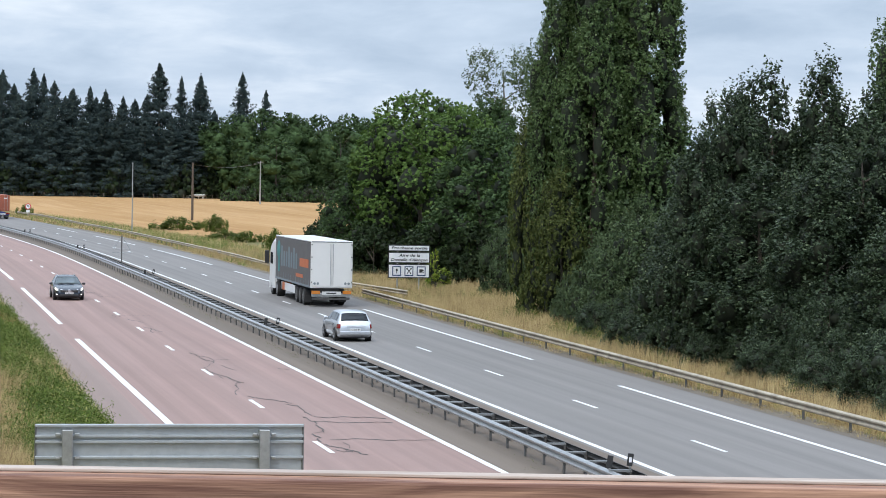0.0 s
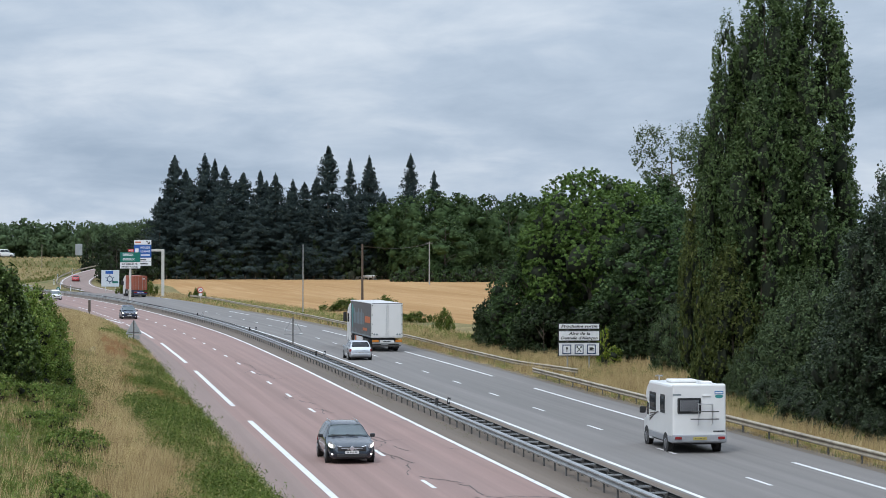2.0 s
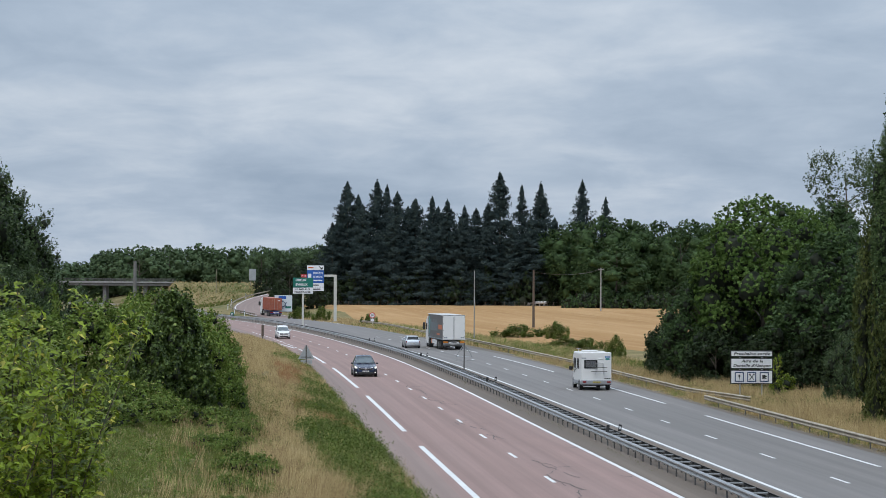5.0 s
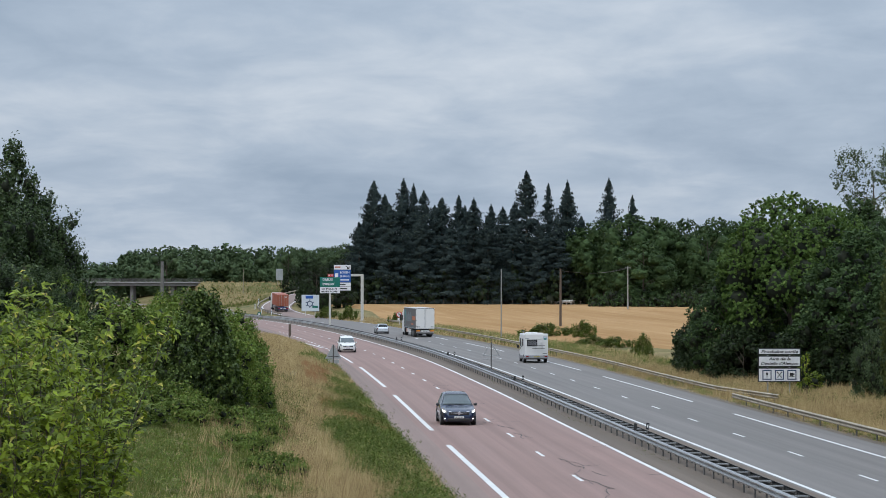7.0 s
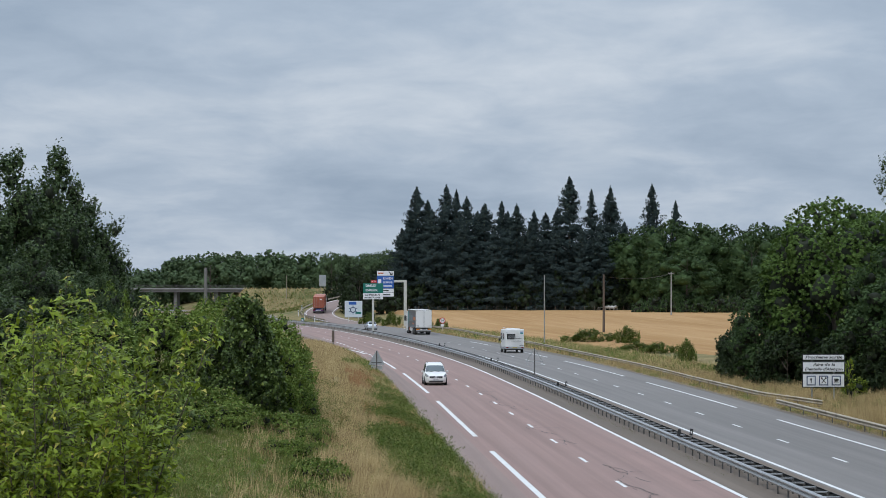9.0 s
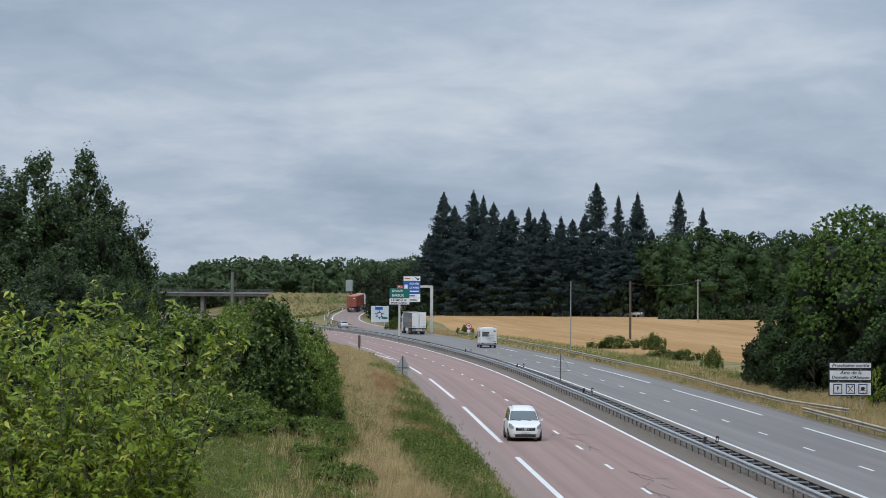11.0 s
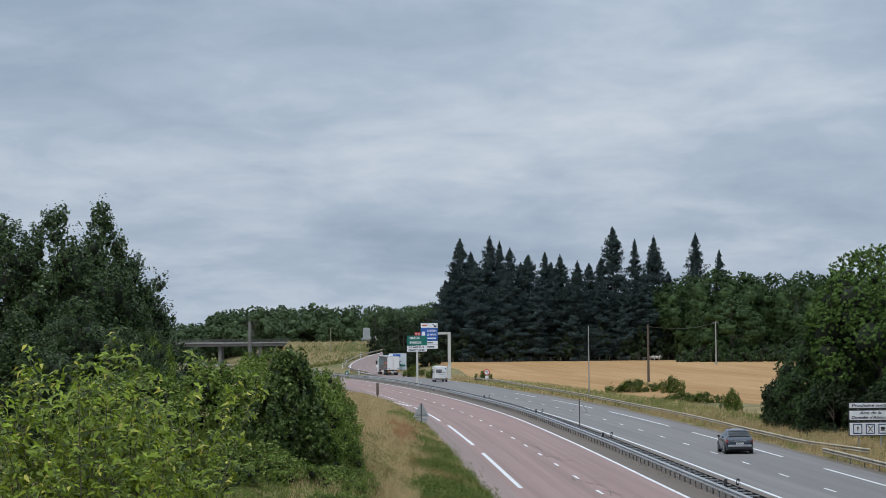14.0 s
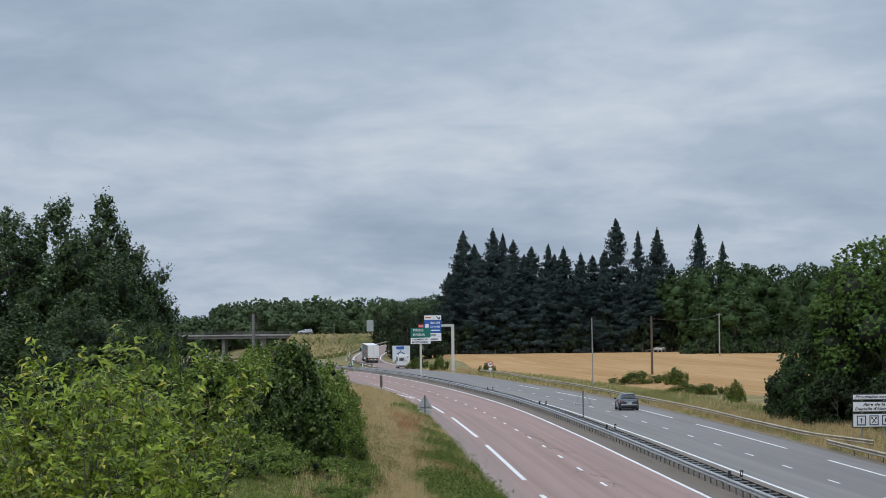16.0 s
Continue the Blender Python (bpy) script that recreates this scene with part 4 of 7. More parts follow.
def pole(x, y, top, r, material, label, arm=0.0, taper=0.7):
    p = new("utility_pole")
    tagged(p, label, "pole", "poles")
    g = land(x, y)
    p.matrix_basis = Matrix.Translation((x, y, g))
    part("shaft", rod((0, 0, -0.3), (0, 0, top - g), r, 10, r * taper), M[material], p)
    if arm:
        part("crossarm", box(arm, 0.1, 0.12, (0, 0, top - g - 0.35), 0.01), M[material], p)
        for s in (-0.45, 0, 0.45):
            part("insulator", rod((s * arm, 0, top - g - 0.29), (s * arm, 0, top - g - 0.05), 0.05, 8), M["steel_dark"], p)
    return p


def build_poles():
    pole(13.75, 322, 9.25, 0.09, "steel", "thin grey steel pole at the edge of the stubble field")
    pole(25.6, 378, 9.6, 0.22, "wood_pole", "dark wooden electricity pole in shrubs by the field")
    pole(50.0, 520, 10.8, 0.17, "concrete", "slim pale grey electricity pole at the far edge of the field", 1.3)
    pole(-21.0, 210, 9.45, 0.19, "concrete_dark", "weathered concrete pole among bushes")
    pole(-45.5, 690, 10.8, 0.10, "steel_dull", "thin grey pole on the far bank")
    # wires
    k = bmesh.new()
    for dx in (-0.5, 0.0, 0.5):
        last = None
        for i in range(13):
            u = i / 12
            p = Vector((25.6 + (50.0 - 25.6) * u + dx * u, 378 + 142 * u, 9.3 + 1.2 * u - 3.0 * u * (1 - u)))
            if last is not None:
                rod(last, p, 0.012, 4, bm=k)
            last = p
    w = part("power_line", k, M["steel_dark"])
    tagged(w, "thin dark overhead wires between the poles", "power line")


def build_bridge():
    b = new("overpass")
    tagged(b, "distant concrete road bridge with a grey steel parapet", "bridge", kind="structure")
    c = mid(CROSS_Y)
    x0, x1 = c - 26, c + 21
    part("deck", box(x1 - x0, 9.0, 1.05, ((x0 + x1) / 2, CROSS_Y, 6.35), 0.05), M["concrete_dark"], b)
    part("edge_beam", box(x1 - x0, 0.5, 0.42, ((x0 + x1) / 2, CROSS_Y - 4.6, 6.85), 0.03), M["concrete"], b, "pale concrete edge")
    k = bmesh.new()
    for z in (7.35, 7.65, 7.9):
        box(x1 - x0, 0.06, 0.10, ((x0 + x1) / 2, CROSS_Y - 4.6, z), bm=k)
    part("parapet_rail", k, M["steel_dark"], b)
    for i in range(24):
        x = x0 + 1 + i * (x1 - x0 - 2) / 23
        part("parapet_post", box(0.09, 0.09, 0.95, (x, CROSS_Y - 4.6, 7.48)), M["steel_dark"], b)
    for x in (c - 14.5, c + 12.0):
        part("pier", box(1.2, 7.0, 6.2, (x, CROSS_Y, 2.8), 0.05), M["concrete_dark"], b)
    part("pier", box(1.0, 7.0, 6.2, (c, CROSS_Y, 2.8), 0.05), M["concrete_dark"], b)
    for x in (x0 + 1.0, x1 - 1.0):
        part("abutment", box(2.4, 9.0, 6.2, (x, CROSS_Y, 2.9), 0.05), M["concrete_dark"], b)


def build_own_bridge():
    """The overpass on which the camera stands: its deck edge and timber handrail."""
    yaw = radians(-9.9)
    turn = Matrix.Translation((0, 0, 0)) @ Matrix.Rotation(yaw, 4, "Z")
    d = part("deck", box(60, 9.0, 0.9, (0, -2.2, 5.85), 0.03), M["concrete"], None, m=turn)
    d.name = "bridge_deck"
    tagged(d, "concrete deck of the bridge underfoot", "bridge deck", kind="structure")
    r = new("handrail")
    tagged(r, "brown stained timber handrail with a pale top edge", "handrail")
    r.matrix_basis = turn
    part("beam", box(9.0, 0.045, 0.16, (0.5, 1.985, 7.567), 0.003), M["wood_rail"], r)
    # Thin paler strip along the far top edge of the beam.
    part("cap", box(9.0, 0.020, 0.003, (0.5, 1.999, 7.6486), 0.001), M["wood_pale"], r, "pale top edge")
    rng = random.Random(71)
    for x, z, long in ((0.15, 7.505, 0.9), (-0.7, 7.49, 0.5), (0.9, 7.53, 0.6)):
        k = bmesh.new()
        n = 14
        for i in range(n):
            u = i / (n - 1)
            e = 0.0022 * math.sin(math.pi * u) + 0.0003
            zz = z + 0.010 * math.sin(u * 2.6) + rng.uniform(-0.0012, 0.0012)
            k.verts.new((x + u * long, 1.9622, zz - e)), k.verts.new((x + u * long, 1.9622, zz + e))
        k.verts.ensure_lookup_table()
        for i in range(n - 1):
            k.faces.new([k.verts[2 * i + q] for q in (0, 2, 3, 1)])
        part("split", k, M["black"], r, "dark drying split in the timber")
    for i in range(6):
        part("post", box(0.1, 0.1, 1.3, (-3.6 + 1.7 * i, 2.06, 6.93), 0.006), M["wood_rail"], r)


def build_field():
    offs = spread(19, 150, 5)
    ys = spread(236, 588, 6)
    vs, fs = [], []

    def edge_l(y):
        return mid(y) + 21.0 + 9.0 * (1 - sstep(250, 330, y)) + 9 * sstep(440, 560, y)
    n = 26
    for y in ys:
        a = edge_l(y)
        b = 46.0 + 0.10 * y
        for i in range(n):
            x = a + (b - a) * i / (n - 1)
            vs.append((x, y, land(x, y) + (0.22 if 0 < i < n - 1 and y > ys[0] else -0.15)))
    for j in range(len(ys) - 1):
        for i in range(n - 1):
            k = j * n + i
            fs.append((k, k + 1, k + 1 + n, k + n))
    f = add_mesh("field", mesh_from("field", vs, fs, True), M["field"])
    tagged(f, "golden cut stubble field with harvester lines", "field", kind="structure")
    # fence at the far edge
    fe = new("fence")
    tagged(fe, "low weathered post and wire fence before dark trees", "fence")
    pm = bpy.data.meshes.new("fence_post")
    b = box(0.15, 0.15, 1.25, (0, 0, 0.55))
    b.to_mesh(pm)
    b.free()
    pm.materials.append(M["wood_pole"])
    rng = random.Random(9)
    for i in range(46):
        x = -18 + i * 2.4
        y = 583 + rng.uniform(-0.5, 0.5)
        add_mesh("fence_post", pm, M["wood_pole"], fe, m=Matrix.Translation((x, y, land(x, y))) @ Matrix.Rotation(rng.uniform(-0.08, 0.08), 4, "Y"))
    for z in (0.6, 1.1):
        for i in range(9):
            xa, xb = -18 + i * 12.0, -18 + (i + 1) * 12.0
            part("wire", rod((xa, 583, land(xa, 583) + z), (xb, 583, land(xb, 583) + z), 0.008, 4), M["steel_dark"], fe)


def cow(x, y, turn, size, lying):
    """A pale cow at the edge of the field."""
    c = new("cow")
    tagged(c, "small white cow at the far edge of the stubble field", "cow", "cows by the field")
    c.matrix_basis = Matrix.Translation((x, y, land(x, y) + 0.2)) @ Matrix.Rotation(turn, 4, "Z") @ Matrix.Scale(size, 4)
    up = 0.42 if lying else 0.95
    k = bmesh.new()
    bmesh.ops.create_icosphere(k, subdivisions=2, radius=0.5)
    bmesh.ops.scale(k, vec=(1.9, 0.72, 0.8), verts=k.verts)
    for v in k.verts:
        v.co.z *= 1.12 if v.co.x > 0.2 else 1.0
        v.co.z += up
    part("body", k, M["hide"], c, smooth=True)
    k = rod((0.75, 0, up + 0.2), (1.12, 0, up + 0.38), 0.2, 8, 0.14)
    rod((1.05, 0, up + 0.42), (1.42, 0, up + 0.2), 0.15, 8, 0.09, k)
    part("head", k, M["hide"], c, smooth=True)
    for lx in (-0.65, 0.62):
        for ly in (-0.2, 0.2):
            part("leg", rod((lx, ly, up - 0.1), (lx, ly, 0 if not lying else up - 0.3), 0.09, 6, 0.06), M["hide"], c)
    part("tail", rod((-0.92, 0, up + 0.2), (-1.0, 0, up - 0.35), 0.03, 5, 0.02), M["hide"], c)


def build_details():
    for x, y, t, z, l in ((36.0, 582.5, 1.4, 0.85, False), (38.2, 582.5, 0.1, 1.25, True), (40.6, 580.5, 3.0, 1.2, False), (41.6, 580.5, 2.6, 1.2, False), (42.6, 581.5, 0.9, 1.25, False)):
        cow(x, y + 4.5, t, z * 0.72, l)
    # marker at the nose of the slip road
    b = new("nose_marker")
    tagged(b, "green rounded marker bollard with white arrows at the fork", "bollard")
    b.matrix_basis = Matrix.Translation((-29.6, 500, 0.0)) @ Matrix.Scale(0.75, 4)
    k = disc(0.5, 0.18, "Y", 20, (0, 0, 0.85))
    box(1.0, 0.18, 0.85, (0, 0, 0.43), bm=k)
    part("body", k, M["sign_green"], b)
    for q in (-1, 1):
        part("arrow", plate_of([(0, -0.1, 0.75 + 0.14 * q), (0.3, -0.1, 0.55 + 0.14 * q), (0.3, -0.1, 0.68 + 0.14 * q), (0, -0.1, 0.92 + 0.14 * q), (-0.3, -0.1, 0.68 + 0.14 * q), (-0.3, -0.1, 0.55 + 0.14 * q)], 0.006, (0, -1, 0)), M["sign_white"], b)
    # white delineator posts round the slip road
    for y in (512, 528, 546, 566, 590, 618):
        p = new("delineator_post")
        tagged(p, "slim white roadside post with a dark reflector band", "delineator", "delineator posts")
        x = curve_at(RAMP_X, y) - 4.9
        p.matrix_basis = Matrix.Translation((x, y, max(land(x, y), curve_at(RAMP_Z, y) - 0.3)))
        part("post", rod((0, 0, -0.2), (0, 0, 1.35), 0.1, 10, 0.085), M["sign_white"], p)
        part("band", rod((0, 0, 0.95), (0, 0, 1.1), 0.105, 10), M["sign_darkblue"], p)


build_ground()
build_roads()
build_barriers()
service_sign()
gantry()
small_signs()
build_poles()
build_bridge()
build_own_bridge()
build_field()
build_details()


# ------------------------------------------------------------------ vehicles: +y is forward, origin on the road under the middle
def mesh_loft(stations, ring, close=True):
    """Skin over rings of points; stations give (y, scale data) to ring()."""
    k = bmesh.new()
    rows = [[k.verts.new(p) for p in ring(*s)] for s in stations]
    for a, b in zip(rows, rows[1:]):
        n = len(a)
        for i in range(n if close else n - 1):
            k.faces.new((a[i], a[(i + 1) % n], b[(i + 1) % n], b[i]))
    k.faces.new(rows[0][::-1])
    k.faces.new(rows[-1])
    bmesh.ops.recalc_face_normals(k, faces=k.faces)
    return k


def wheel(parent, x, y, r, w, name="wheel", rim="rim"):
    h = new(name)
    h.parent = parent
    h.matrix_basis = Matrix.Translation((x, y, r))
    k = disc(r, w, "X", 22)
    bmesh.ops.bevel(k, geom=[e for e in k.edges if e.calc_face_angle(0) > 1], offset=0.03, segments=2, affect="EDGES")
    part("tyre", k, M["tyre"], h)
    s = 1 if x > 0 else -1
    k = disc(r * 0.62, 0.02, "X", 18, (s * w * 0.5, 0, 0))
    for i in range(5):
        a = math.tau * i / 5
        box(0.03, r * 0.16, r * 0.5, (s * (w * 0.5 + 0.012), -math.sin(a) * r * 0.3, math.cos(a) * r * 0.3), bm=k, turn=Matrix.Rotation(a, 4, "X"))
    part("rim", k, M[rim], h, "grey wheel rim")
    return h


def quad_on(p, inset=(0.06, 0.08), push=0.012, thick=0.006):
    """A thin pane laid on the four-cornered face p (bottom left, bottom right, top right, top left), drawn in from its edges."""
    a, b, c, d = [Vector(v) for v in p]
    n = (b - a).cross(d - a).normalized()

    def q(u, v):
        return a.lerp(b, u).lerp(d.lerp(c, u), v)
    u, v = inset
    pts = [q(u, v) + n * push, q(1 - u, v) + n * push, q(1 - u, 1 - v) + n * push, q(u, 1 - v) + n * push]
    return plate_of(pts, thick, n)


def plate_number(parent, at, face, material="plate", w=0.52):
    s = -1 if face == "rear" else 1
    p = part("number_plate", box(w, 0.02, 0.115, at, 0.004), M[material], parent, "plate with unreadable dark bars")
    for dx in (-0.17, -0.12, -0.04, 0.01, 0.06, 0.14, 0.18):
        part("bar", box(0.022, 0.008, 0.055, (at[0] + dx * w / 0.52, at[1] + s * 0.013, at[2])), M["black"], p)


def strip(lower, upper, thick, out):
    """A curved band between two rows of points, thickened along out(point)."""
    k = bmesh.new()
    o = [[k.verts.new(Vector(p) + out(Vector(p)) * thick) for p in row] for row in (lower, upper)]
    i = [[k.verts.new(Vector(p) - out(Vector(p)) * thick) for p in row] for row in (lower, upper)]
    n = len(lower)
    for j in range(n - 1):
        k.faces.new((o[0][j], o[0][j + 1], o[1][j + 1], o[1][j]))
        k.faces.new((i[0][j], i[1][j], i[1][j + 1], i[0][j + 1]))
        for r in (0, 1):
            k.faces.new((o[r][j], i[r][j], i[r][j + 1], o[r][j + 1]))
    for j in (0, n - 1):
        k.faces.new((o[0][j], o[1][j], i[1][j], i[0][j]))
    bmesh.ops.recalc_face_normals(k, faces=k.faces)
    return k


def car(name, label, paint, L=4.3, W=1.8, Hh=1.5, hood=0.98, belt=0.98, nose=0.72, wheel_r=0.32, front=0.28, rear=0.02, rake_f=0.42, rake_r=0.25,
        lit=False, rails="", roof=0.72, rise=0.065, lower=False, tail="lamp_red", rear_plate=False, category="car"):
    """front: the windscreen's foot as a share of the length; rake: how far the panes lean."""
    c = new(name)
    tagged(c, label, category, "vehicles on the road")
    h, hw = L / 2, W / 2
    yc = h - L * front
    y1f = yc - rake_f - 0.35
    y0r = -h + L * rear + 0.06
    y1r = y0r + rake_r
    top = [(-h, belt - 0.34), (-h + 0.04, belt - 0.16), (y0r, belt - 0.02), (y1r, Hh - 0.09), (y1r + 0.25, Hh - 0.035), (y1r * 0.6 + y1f * 0.4, Hh), (y1f - 0.35, Hh - 0.01 - (rise - 0.065) * 0.55), (y1f, Hh - rise),
           (yc, hood + 0.03), (yc + 0.12, hood), (h - 0.62, hood - 0.07), (h - 0.30, nose + 0.06), (h - 0.12, nose - 0.02), (h - 0.03, nose - 0.13), (h, nose - 0.24)]
    plan = [(-h, 0.80), (-h + 0.06, 0.90), (-h + 0.25, 0.96), (-h + 0.8, 1.0), (yc, 1.0), (h - 0.7, 0.985), (h - 0.42, 0.945), (h - 0.22, 0.88), (h - 0.08, 0.77), (h, 0.60)]
    under = [(-h, 0.40), (-h + 0.08, 0.27), (-h + 0.3, 0.20), (h - 0.3, 0.19), (h - 0.08, 0.21), (h, 0.28)]

    def at(rows, y):
        return float(np.interp(y, [r[0] for r in rows], [r[1] for r in rows]))

    def section(y):
        """Half a cross-section, sill to the middle of the roof; points 4 and 6 bound the side glass."""
        w, z1, z0 = at(plan, y) * hw, at(top, y), at(under, y)
        sh = min(belt, z1 - 0.03)
        up = max(0.0, min(1.0, (z1 - belt) / (Hh - belt)))
        wt = w * 0.93 + (hw * roof - w * 0.93) * up if up > 0 else w * 0.90
        m = min(0.60, (z0 + sh) / 2 + 0.02)
        return [(w * 0.88, z0), (w * 0.965, z0 + 0.09), (w, m), (w * 0.985, max(m + 0.02, sh - 0.12)), (w * 0.945, sh), (wt * 0.5 + w * 0.4725, sh * 0.5 + (z1 - 0.05) * 0.5),
                (wt, max(sh, z1 - 0.06)), (wt * 0.93, z1 - 0.018), (wt * 0.62, z1 + 0.004), (0, z1 + 0.012)]
    ys = sorted({round(r[0], 3) for r in top} | {round(r[0], 3) for r in plan} | {round(y1r + (y1f - y1r) * i / 4, 3) for i in range(5)} | {round(y1f + (yc - y1f) * i / 4, 3) for i in range(5)} | {round(y0r + (y1r - y0r) * i / 3, 3) for i in range(4)})

    def ring(y):
        half = section(y)
        return [(-x, y, z) for x, z in half] + [(x, y, z) for x, z in half[-2::-1]]
    part("body", mesh_loft([(y,) for y in ys], ring), M[paint], c, smooth=True)

    def pane(label, ya, yb, lo, hi, material="glass"):
        """Glass over the top of the shell from ya to yb, within a share of its width."""
        rows = [ya + (yb - ya) * i / 5 for i in range(6)]
        k = bmesh.new()
        grid = []
        for y in rows:
            sec = section(y)
            pts = [(sec[6][0] * hi, sec[6][1] + 0.02), sec[7], sec[8], sec[9]]
            pts[1] = (min(pts[1][0], sec[6][0] * hi - 0.02), pts[1][1])
            full = [(-x, z) for x, z in pts] + [(x, z) for x, z in pts[-2::-1]]
            grid.append([k.verts.new((x, y, z + 0.014)) for x, z in full])
        for p, q in zip(grid, grid[1:]):
            for i in range(len(p) - 1):
                k.faces.new((p[i], p[i + 1], q[i + 1], q[i]))
        bmesh.ops.solidify(k, geom=k.faces[:], thickness=0.008)
        bmesh.ops.recalc_face_normals(k, faces=k.faces)
        part(label, k, M[material], c, "windscreen in glass toned with sky reflection" if label == "windscreen" else "dark rear window", smooth=True)
    pane("windscreen", yc - 0.05, y1f + 0.06, 0, 0.95, "glass_sky")
    pane("rear_window", y0r + 0.10 * rake_r + 0.02, y1r - 0.06 * rake_r, 0, 0.90)
    posts = [y1r + 0.06, y1r + (yc - y1r) * 0.27, y1r + (yc - y1r) * 0.60, yc - 0.12]
    for s in (-1, 1):
        for a, b in zip(posts, posts[1:]):
            low, high = [], []
            for i in range(5):
                y = a + 0.03 + (b - a - 0.06) * i / 4
                sec = section(y)
                A, B = Vector((s * sec[4][0], y, sec[4][1])), Vector((s * sec[6][0], y, sec[6][1]))
                low.append(A.lerp(B, 0.10) + Vector((s * 0.012, 0, 0)))
                high.append(A.lerp(B, 0.93) + Vector((s * 0.012, 0, 0)))
            part("side_window", strip(low, high, 0.006, lambda p: Vector((s, 0, 0.3)).normalized()), M["glass"], c)
        part("mirror", box(0.19, 0.11, 0.13, (s * (hw + 0.09), yc - 0.50, belt + 0.05), 0.035), M["black" if paint in ("navy", "navy2", "charcoal") else paint], c)
        # headlight wraps the corner, slanting up and back
        path = [(h - 0.46, 0.085, 0.070), (h - 0.34, 0.065, 0.105), (h - 0.24, 0.035, 0.115), (h - 0.15, 0.010, 0.110), (h - 0.09, -0.015, 0.090), (h - 0.045, -0.035, 0.060)]
        mids = [(s * (at(plan, y) * hw + 0.004), y, nose - 0.02 + dz) for y, dz, e in path]
        low = [(x, y, z - e) for (x, y, z), (_, _, e) in zip(mids, path)]
        high = [(x * 0.985, y, z + e) for (x, y, z), (_, _, e) in zip(mids, path)]
        outw = Vector((s * 0.6, 0.8, 0.1)).normalized()
        hl = part("headlight", strip(low, high, 0.012, lambda p: outw), M["lens"], c, "clear headlight")
        if lit:
            ds = [(x, y, z + 0.03) for x, y, z in low[1:5]]
            part("lamp", strip(ds, [(x, y, z + 0.105) for x, y, z in ds], 0.018, lambda p: outw), M["head_on"], hl, "lit daytime lamp")
            part("lamp", box(0.26, 0.03, 0.05, (s * hw * 0.72, h - 0.10, 0.37), 0.012, turn=Matrix.Rotation(-s * 0.42, 4, "Z")), M["head_on"], hl, "lit fog lamp")
        part("wing_trim", rod((s * 0.12, h + 0.02, nose - 0.15), (s * hw * 0.60, h - 0.06, nose - 0.03), 0.022, 6), M["chrome"], c, "chrome strip beside the grille")
        tl = [(-h + 0.34, 0.0), (-h + 0.20, 0.0), (-h + 0.09, 0.0), (-h + 0.02, 0.0)]
        low = [(s * (at(plan, y) * hw + 0.006), y - 0.01, belt - 0.30) for y, _ in tl]
        high = [(s * (at(plan, y) * hw * 0.975 + 0.004), y + 0.02, belt - 0.10) for y, _ in tl]
        part("tail_light", strip(low, high, 0.014, lambda p: Vector((s * 0.7, -0.7, 0.1)).normalized()), M[tail], c, "red tail light")
        part("fog_lamp", box(0.15, 0.05, 0.11, (s * hw * 0.66, h - 0.065, 0.37), 0.03, turn=Matrix.Rotation(-s * 0.5, 4, "Z")), M["black"], c)
        part("wiper", rod((s * 0.28 - 0.1, yc - 0.0, hood + 0.06), (s * 0.28 + 0.35, yc - 0.10, hood + 0.12), 0.012, 4), M["black"], c)
        part("door_line", rod((s * hw * 1.002, posts[1], 0.40), (s * hw * 0.99, posts[1], belt - 0.1), 0.006, 4), M["black"], c)
        part("door_handle", box(0.02, 0.16, 0.03, (s * hw * 1.0, posts[1] - 0.2, belt - 0.14), 0.006), M["black"], c)
    part("grille", box(W * 0.58, 0.06, 0.16, (0, h - 0.01, nose - 0.14), 0.03), M["black"], c)
    part("chrome_strip", box(W * 0.46, 0.02, 0.018, (0, h + 0.022, nose - 0.12), 0.005), M["chrome"], c)
    part("badge", box(0.16, 0.03, 0.16, (0, h + 0.028, nose - 0.12), 0.012, turn=Matrix.Rotation(math.pi / 4, 4, "Y")), M["chrome"], c, "chrome badge on the grille")
    part("air_intake", box(W * 0.62, 0.06, 0.15, (0, h - 0.010, 0.32), 0.03), M["black"], c)
    part("rear_bumper", box(W * 0.86, 0.14, 0.20, (0, -h + 0.03, 0.42), 0.05), M["black" if lower else paint], c)
    part("trim", box(W * 0.50, 0.03, 0.03, (0, -h - 0.03, belt - 0.20), 0.01), M["chrome"], c)
    if rear_plate:
        part("bumper_insert", box(W * 0.84, 0.05, 0.13, (0, -h - 0.035, 0.56), 0.02), M["silver"], c, "silver bumper insert")
    plate_number(c, (0, h + 0.025, 0.45), "front")
    plate_number(c, (0, -h - 0.012, belt - 0.36), "rear")
    if lower:
        part("sill", box(W * 1.005, L * 0.80, 0.13, (0, 0, 0.27), 0.03), M["black"], c, "black plastic sill")
    if rails:
        for s in (-1, 1):
            part("roof_rail", rod((s * hw * roof * 0.88, y1r + 0.2, Hh + 0.015), (s * hw * roof * 0.88, y1f - 0.3, Hh + 0.02), 0.022, 6), M[rails], c)
    part("underbody", box(W * 0.8, L * 0.88, 0.1, (0, 0, 0.22)), M["black"], c)
    for s in (-1, 1):
        for yy in (h - 0.86, -h + 0.82):
            k = disc(wheel_r * 1.14, 0.03, "X", 20, (s * (hw - 0.008), yy, wheel_r))
            part("wheel_arch", k, M["black"], c)
            wheel(c, s * (hw - 0.10), yy, wheel_r, 0.24)
    return c


